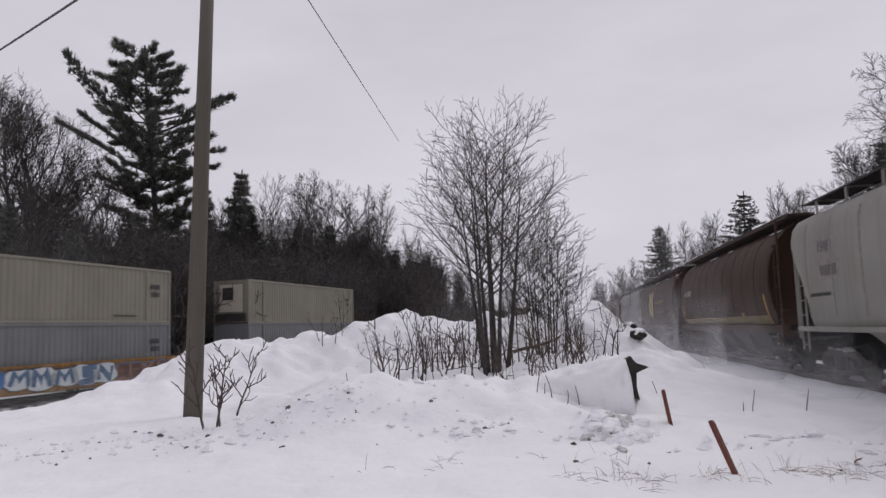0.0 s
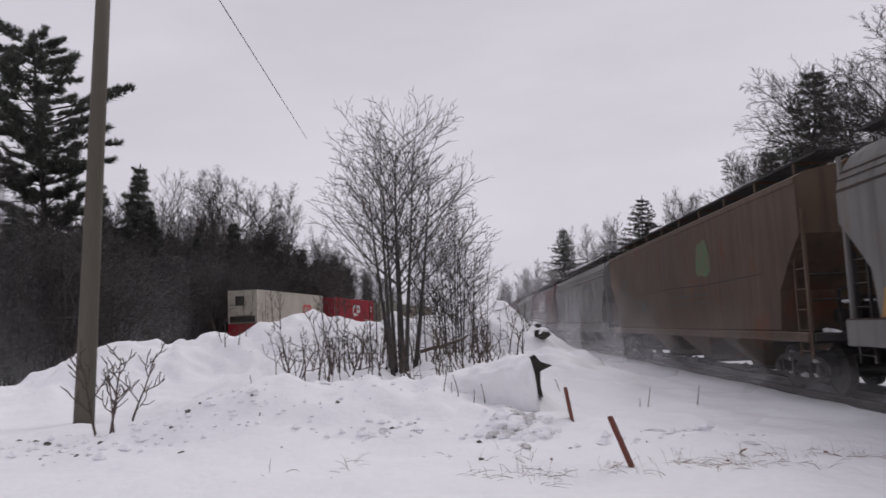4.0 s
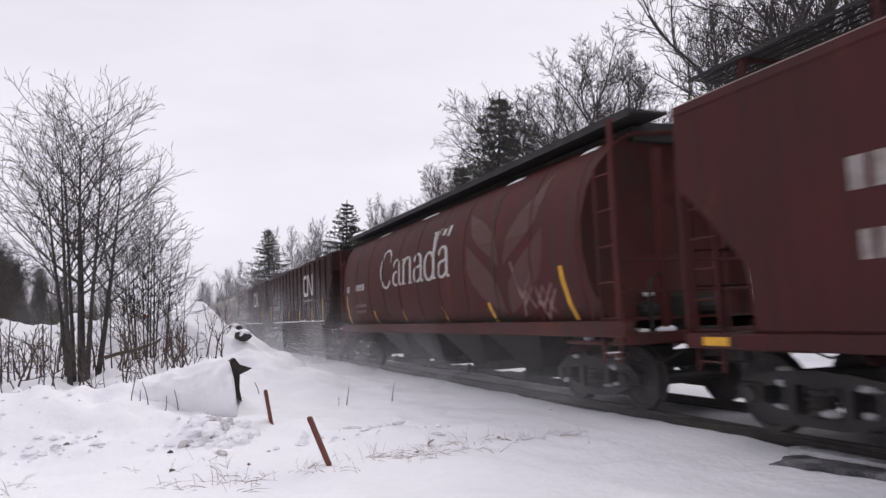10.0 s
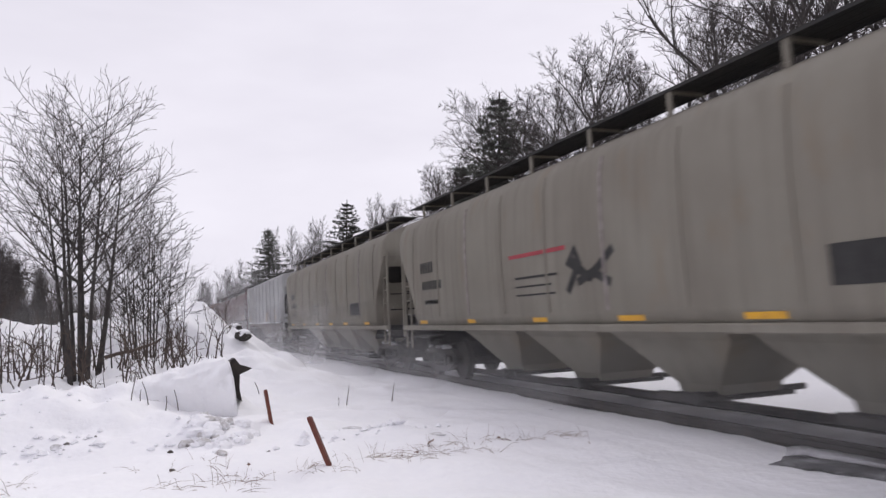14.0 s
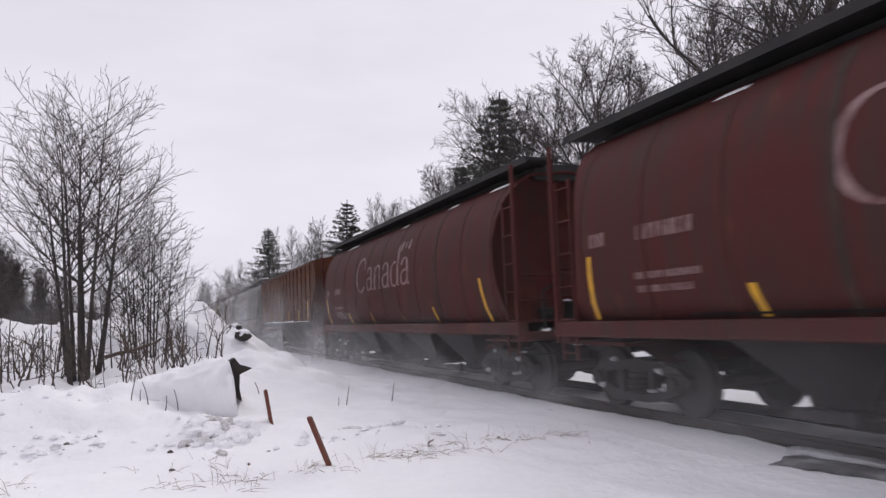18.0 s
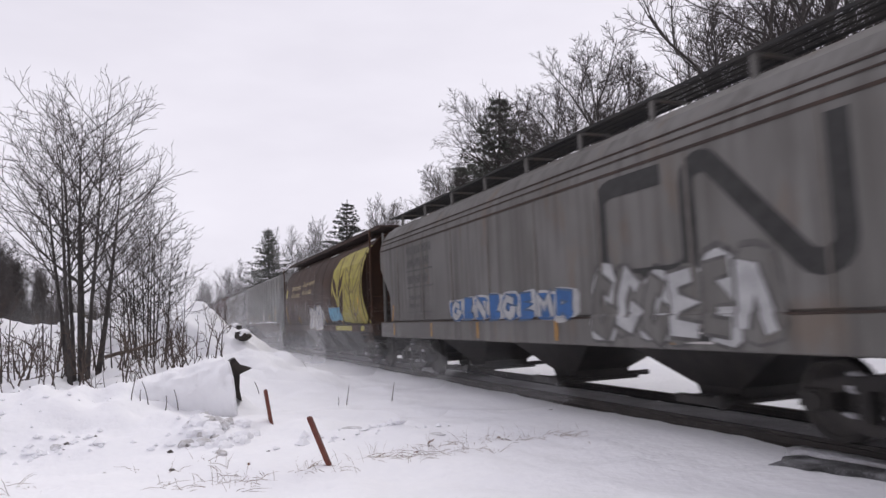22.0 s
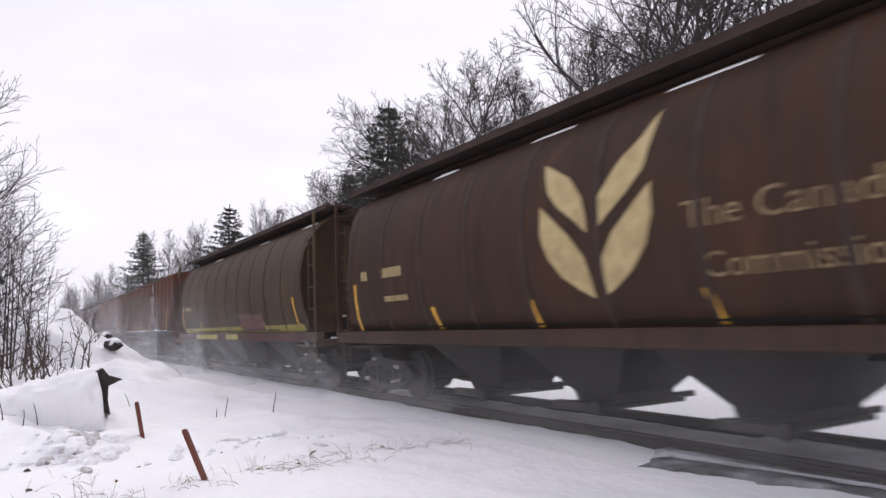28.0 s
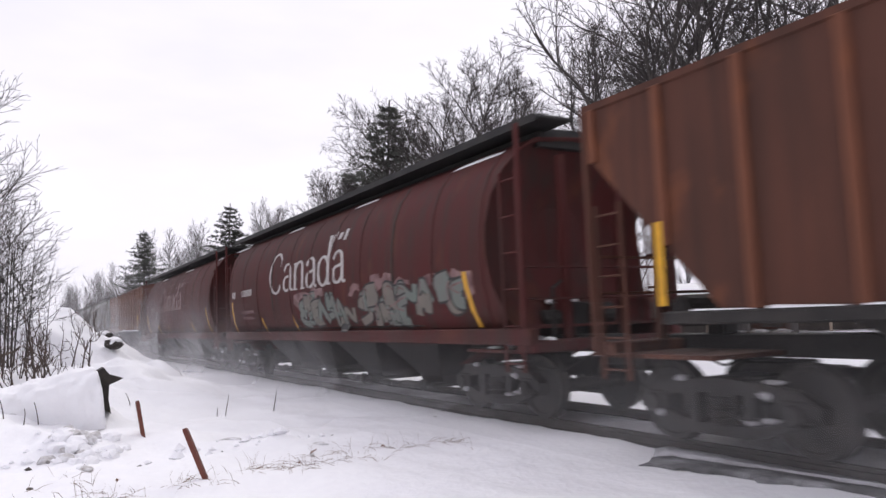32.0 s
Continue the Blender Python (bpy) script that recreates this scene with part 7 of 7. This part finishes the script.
def house():
    e, n = Vector((0.55, -0.835, 0)).normalized(), Vector((0.835, 0.55, 0)).normalized()
    o = Vector((33.0, 26.0, 0))
    o.z = ground_z(o.x, o.y)
    m = Matrix((e, n, Vector((0, 0, 1)))).transposed().to_4x4()
    m.translation = o
    h = thing("house", "low dark house with a snow-covered roof and an open porch", "house", m)
    top = 2.25 - o.z
    ridge = 6.1 - o.z
    L = 16.0
    part("wall", boxes((-5.2, L - 1, 2.2, 2.35, -0.3, top + 0.5), (1.2, 1.35, 2.35, 8.5, -0.3, top + 0.4), (L - 1.15, L - 1, 2.35, 8.5, -0.3, top + 0.4), (1.2, L - 1, 8.5, 8.65, -0.3, top + 0.4)), SIDING, h, "dark board wall")
    bm = bmesh.new()
    loft(bm, [[(x, 1.6, top + 0.45), (x, 5.4, ridge), (x, 9.2, top + 0.35), (x, 9.2, top + 0.2), (x, 5.4, ridge - 0.15), (x, 1.6, top + 0.3)] for x in (1.0, L - 0.6)])
    roof = part("roof", bm, SIDING, h)
    bm = bmesh.new()
    loft(bm, [[(x, 1.5, top + 0.46), (x, 1.5, top + 0.62), (x, 5.4, ridge + 0.2), (x, 9.3, top + 0.55), (x, 9.3, top + 0.36), (x, 5.4, ridge + 0.01)] for x in (0.95, 5.0, 10.0, L - 0.55)])
    part("roof_snow", bm, SNOW, roof, "even blanket of snow")
    bm = bmesh.new()
    loft(bm, [[(x, -0.1, top - 0.3), (x, -0.1, top), (x, 2.0, top + 0.5), (x, 2.0, top + 0.2)] for x in (-5.4, L)])
    porch = part("porch_roof", bm, EAVEWOOD, h, "rusty brown eave board")
    bm = bmesh.new()
    loft(bm, [[(x, -0.16, top + 0.01), (x, -0.14, top + 0.16), (x, 2.1, top + 0.7), (x, 2.1, top + 0.51)] for x in (-5.45, 0, 5, 10, L + 0.05)])
    part("roof_snow", bm, SNOW, porch)
    for i in range(-3, 8):
        part("porch_post", boxes((0.35 + 1.98 * i, 0.49 + 1.98 * i, 0.1, 0.24, 0, top - 0.1), bevel=0.01), POSTWOOD, h)
    part("porch_floor", boxes((-5.4, L, 0, 2.2, -0.4, 0.02)), WOOD, h)
    for x in (3.2, 7.2, 11.4):
        w = part("window", boxes((x, x + 1.2, 2.14, 2.2, 0.9, 2.0 if top > 2.1 else top - 0.1), bevel=0.01), POSTWOOD, h, "small window with a pale frame")
        part("pane", boxes((x + 0.08, x + 1.12, 2.12, 2.138, 0.98, 1.92 if top > 2.1 else top - 0.2)), GLASS, w)
    part("door", boxes((5.4, 6.3, 2.13, 2.2, 0.02, 2.0 if top > 2.1 else top - 0.1), bevel=0.01), SIDING, h)


house()


# ---- snow whirled up by the wheels: thin rumpled veils of fine flakes that ride with the train
def veil_material(name, most, high):
    m, n, l, b = material(name, 1.0)
    b.inputs["Base Color"].default_value = (0.97, 0.97, 0.98, 1)
    b.inputs["Specular IOR Level"].default_value = 0.0
    tc, sep = n.new("ShaderNodeTexCoord"), n.new("ShaderNodeSeparateXYZ")
    l.new(tc.outputs["Object"], sep.inputs[0])
    tex = n.new("ShaderNodeTexNoise")
    tex.inputs["Scale"].default_value, tex.inputs["Detail"].default_value = 0.8, 4
    l.new(tc.outputs["Object"], tex.inputs["Vector"])

    def ranged(src, a, b_, lo, hi):
        r = n.new("ShaderNodeMapRange")
        r.interpolation_type = "SMOOTHSTEP"
        for k, v in zip((1, 2, 3, 4), (a, b_, lo, hi)):
            r.inputs[k].default_value = v
        l.new(src, r.inputs[0])
        return r.outputs[0]

    def times(a, b_):
        x = n.new("ShaderNodeMath")
        x.operation = "MULTIPLY"
        l.new(a, x.inputs[0])
        l.new(b_, x.inputs[1])
        return x.outputs[0]

    thin = times(ranged(sep.outputs["Z"], 0.0, high, 1.0, 0.0), ranged(sep.outputs["Y"], -10.25, -8.2, 0.0, 1.0))
    thin = times(thin, ranged(sep.outputs["Y"], 8.2, 10.25, 1.0, 0.0))
    l.new(times(thin, ranged(tex.outputs[0], 0.3, 0.7, most * 0.55, most)), b.inputs["Alpha"])
    return m


def veil(seed, out):
    """A long rumpled sheet beside the wheels of one car, leaning outward as it rises."""
    bm = bmesh.new()
    ny, nz = 40, 9
    grid = [[bm.verts.new((-out - 0.35 * j / nz + 0.16 * noise.noise((i * 0.35, j * 0.4, seed)), -10.25 + 20.5 * i / ny, -0.12 + 2.7 * j / nz)) for i in range(ny + 1)] for j in range(nz + 1)]
    for j in range(nz):
        for i in range(ny):
            bm.faces.new((grid[j][i], grid[j][i + 1], grid[j + 1][i + 1], grid[j + 1][i]))
    return mesh_of("blowing_snow", bm)


def haze_sheet_material(name, most, high):
    """Snow haze painted as alpha that thins out with height and away from the cars."""
    m, n, l, b = material(name, 1.0)
    b.inputs["Base Color"].default_value = (0.97, 0.97, 0.98, 1)
    b.inputs["Specular IOR Level"].default_value = 0.0
    tc, sep = n.new("ShaderNodeTexCoord"), n.new("ShaderNodeSeparateXYZ")
    l.new(tc.outputs["Object"], sep.inputs[0])
    tex = n.new("ShaderNodeTexNoise")
    tex.inputs["Scale"].default_value, tex.inputs["Detail"].default_value = 0.7, 4
    l.new(tc.outputs["Object"], tex.inputs["Vector"])

    def ranged(src, a, b_, lo, hi, curve="SMOOTHSTEP"):
        r = n.new("ShaderNodeMapRange")
        r.interpolation_type = curve
        for k, v in zip((1, 2, 3, 4), (a, b_, lo, hi)):
            r.inputs[k].default_value = v
        l.new(src, r.inputs[0])
        return r.outputs[0]

    def times(a, b_):
        x = n.new("ShaderNodeMath")
        x.operation = "MULTIPLY"
        l.new(a, x.inputs[0])
        l.new(b_, x.inputs[1])
        return x.outputs[0]

    rise = ranged(sep.outputs["Z"], -0.1, high, 1.0, 0.0, "LINEAR")
    thin = times(times(rise, rise), ranged(sep.outputs["X"], -6.6, -4.0, 0.0, 1.0))
    l.new(times(thin, ranged(tex.outputs[0], 0.3, 0.7, most * 0.55, most)), b.inputs["Alpha"])
    return m


def haze_sheet(y, most, high, seed):
    """A rumpled see-through sheet that stands in for snow haze along the line."""
    bm = bmesh.new()
    nx, nz = 16, 12
    tall = high + 0.3
    grid = [[bm.verts.new((-6.6 + 4.95 * i / nx, 2.5 * noise.noise((i * 0.25, j * 0.25, seed)) - 0.9 * i / nx * 3, -0.12 + tall * j / nz)) for i in range(nx + 1)] for j in range(nz + 1)]
    for j in range(nz):
        for i in range(nx):
            bm.faces.new((grid[j][i], grid[j][i + 1], grid[j + 1][i + 1], grid[j + 1][i]))
    ob = drift(mesh_of("blowing_snow", bm), haze_sheet_material("sheet_haze", most, high), "see-through sheet painting snow haze beside the railway, placed for the camera's view")
    ob.location = (TRACK_X, y, 0)


THICK, THIN = veil_material("whirling_snow", 0.08, 1.7), veil_material("thin_whirling_snow", 0.012, 1.4)
INNER = [veil(i, 1.95) for i in range(3)]
SPINDRIFT, WAKE = [], []


def drift(mesh, mat, label):
    ob = part("blowing_snow", mesh, mat, smooth=True)
    return tagged(ob, label, "blowing snow", "blowing snow", "stuff")


def spindrift():
    for k in range(len(COUPLINGS) - 1):
        heavy = 9 <= k <= 16 or k >= 21
        middle = (COUPLINGS[k] + COUPLINGS[k + 1]) / 2
        SPINDRIFT.append((drift(INNER[k % 3], THICK if heavy else THIN, "thin veil of snow whirled up by the wheels"), middle, 0.0))
    for i in range(len(COLUMN)):
        WAKE.append((drift(INNER[i % 3], THICK, "thin veil of snow whirled up by the container train"), COLUMN_AT[i]))


def woods_haze_sheet():
    """One see-through sheet beyond the lower line; its alpha paints snow haze over the woods."""
    bm = bmesh.new()
    rows = [[bm.verts.new((left_x(y) - 3.6 + 0.8 * noise.noise((y * 0.05, j * 0.4, 3)), y, LEFT_RAIL_Z - 0.2 + 11.0 * j / 8)) for y in range(6, 200, 4)] for j in range(9)]
    for a, b in zip(rows, rows[1:]):
        for i in range(len(a) - 1):
            bm.faces.new((a[i], a[i + 1], b[i + 1], b[i]))
    m, n, l, b = material("woods_haze_sheet", 1.0)
    b.inputs["Base Color"].default_value = (0.97, 0.97, 0.98, 1)
    b.inputs["Specular IOR Level"].default_value = 0.0
    tc, sep, rise, tex, drop, mul = [n.new("ShaderNode" + k) for k in ("TexCoord", "SeparateXYZ", "MapRange", "TexNoise", "MapRange", "Math")]
    tex.inputs["Scale"].default_value, tex.inputs["Detail"].default_value = 0.12, 4
    rise.interpolation_type, mul.operation = "SMOOTHSTEP", "MULTIPLY"
    for node, values in ((rise, (LEFT_RAIL_Z, 10.0, 0.15, 0.0)), (drop, (0.3, 0.7, 0.5, 1.0))):
        for k, v in enumerate(values):
            node.inputs[k + 1].default_value = v
    l.new(tc.outputs["Object"], sep.inputs[0])
    l.new(tc.outputs["Object"], tex.inputs["Vector"])
    l.new(sep.outputs["Z"], rise.inputs[0])
    l.new(tex.outputs[0], drop.inputs[0])
    l.new(rise.outputs[0], mul.inputs[0])
    l.new(drop.outputs[0], mul.inputs[1])
    l.new(mul.outputs[0], b.inputs["Alpha"])
    drift(mesh_of("blowing_snow", bm), m, "see-through haze sheet that lightens the woods behind the lower line")


spindrift()
woods_haze_sheet()
# haze sheets fitted to the camera's view: faint when near, stronger farther off
for k, (y, most, high) in enumerate(((14, 0.12, 1.7), (18.5, 0.2, 2.2), (24, 0.28, 3.0), (31, 0.36, 4.2), (41, 0.42, 5.6), (58, 0.46, 7.4), (88, 0.46, 9.0))):
    haze_sheet(y, most, high, 30 + k)


# ---- what moves
def motions():
    for car, y in CARS:
        walk(car, [(t, pose(TRACK_X, y - run_length(t), 0)) for t in (0, 4, 8, 12, 16, 20, 24, 28, 32)])
    for mist, y, sink in SPINDRIFT:
        walk(mist, [(t, pose(TRACK_X, y - run_length(t), sink)) for t in (0, 4, 8, 12, 16, 20, 24, 28, 32)])
    for mist, s in WAKE:
        walk(mist, [(t, on_lower_line(s + 20.3 * t) @ pose(0, 0, 0, 0, 0, 180)) for t in (0, 1, 2, 3, 4, 5, 6, 7, 8, 9, 10, 12, 14, 16, 20, 24, 28, 32)])
    for i, unit in enumerate(COLUMN):
        walk(unit, [(t, on_lower_line(COLUMN_AT[i] + 20.3 * t)) for t in (0, 1, 2, 3, 4, 5, 6, 7, 8, 9, 10, 12, 14, 16, 20, 24, 28, 32)])


motions()
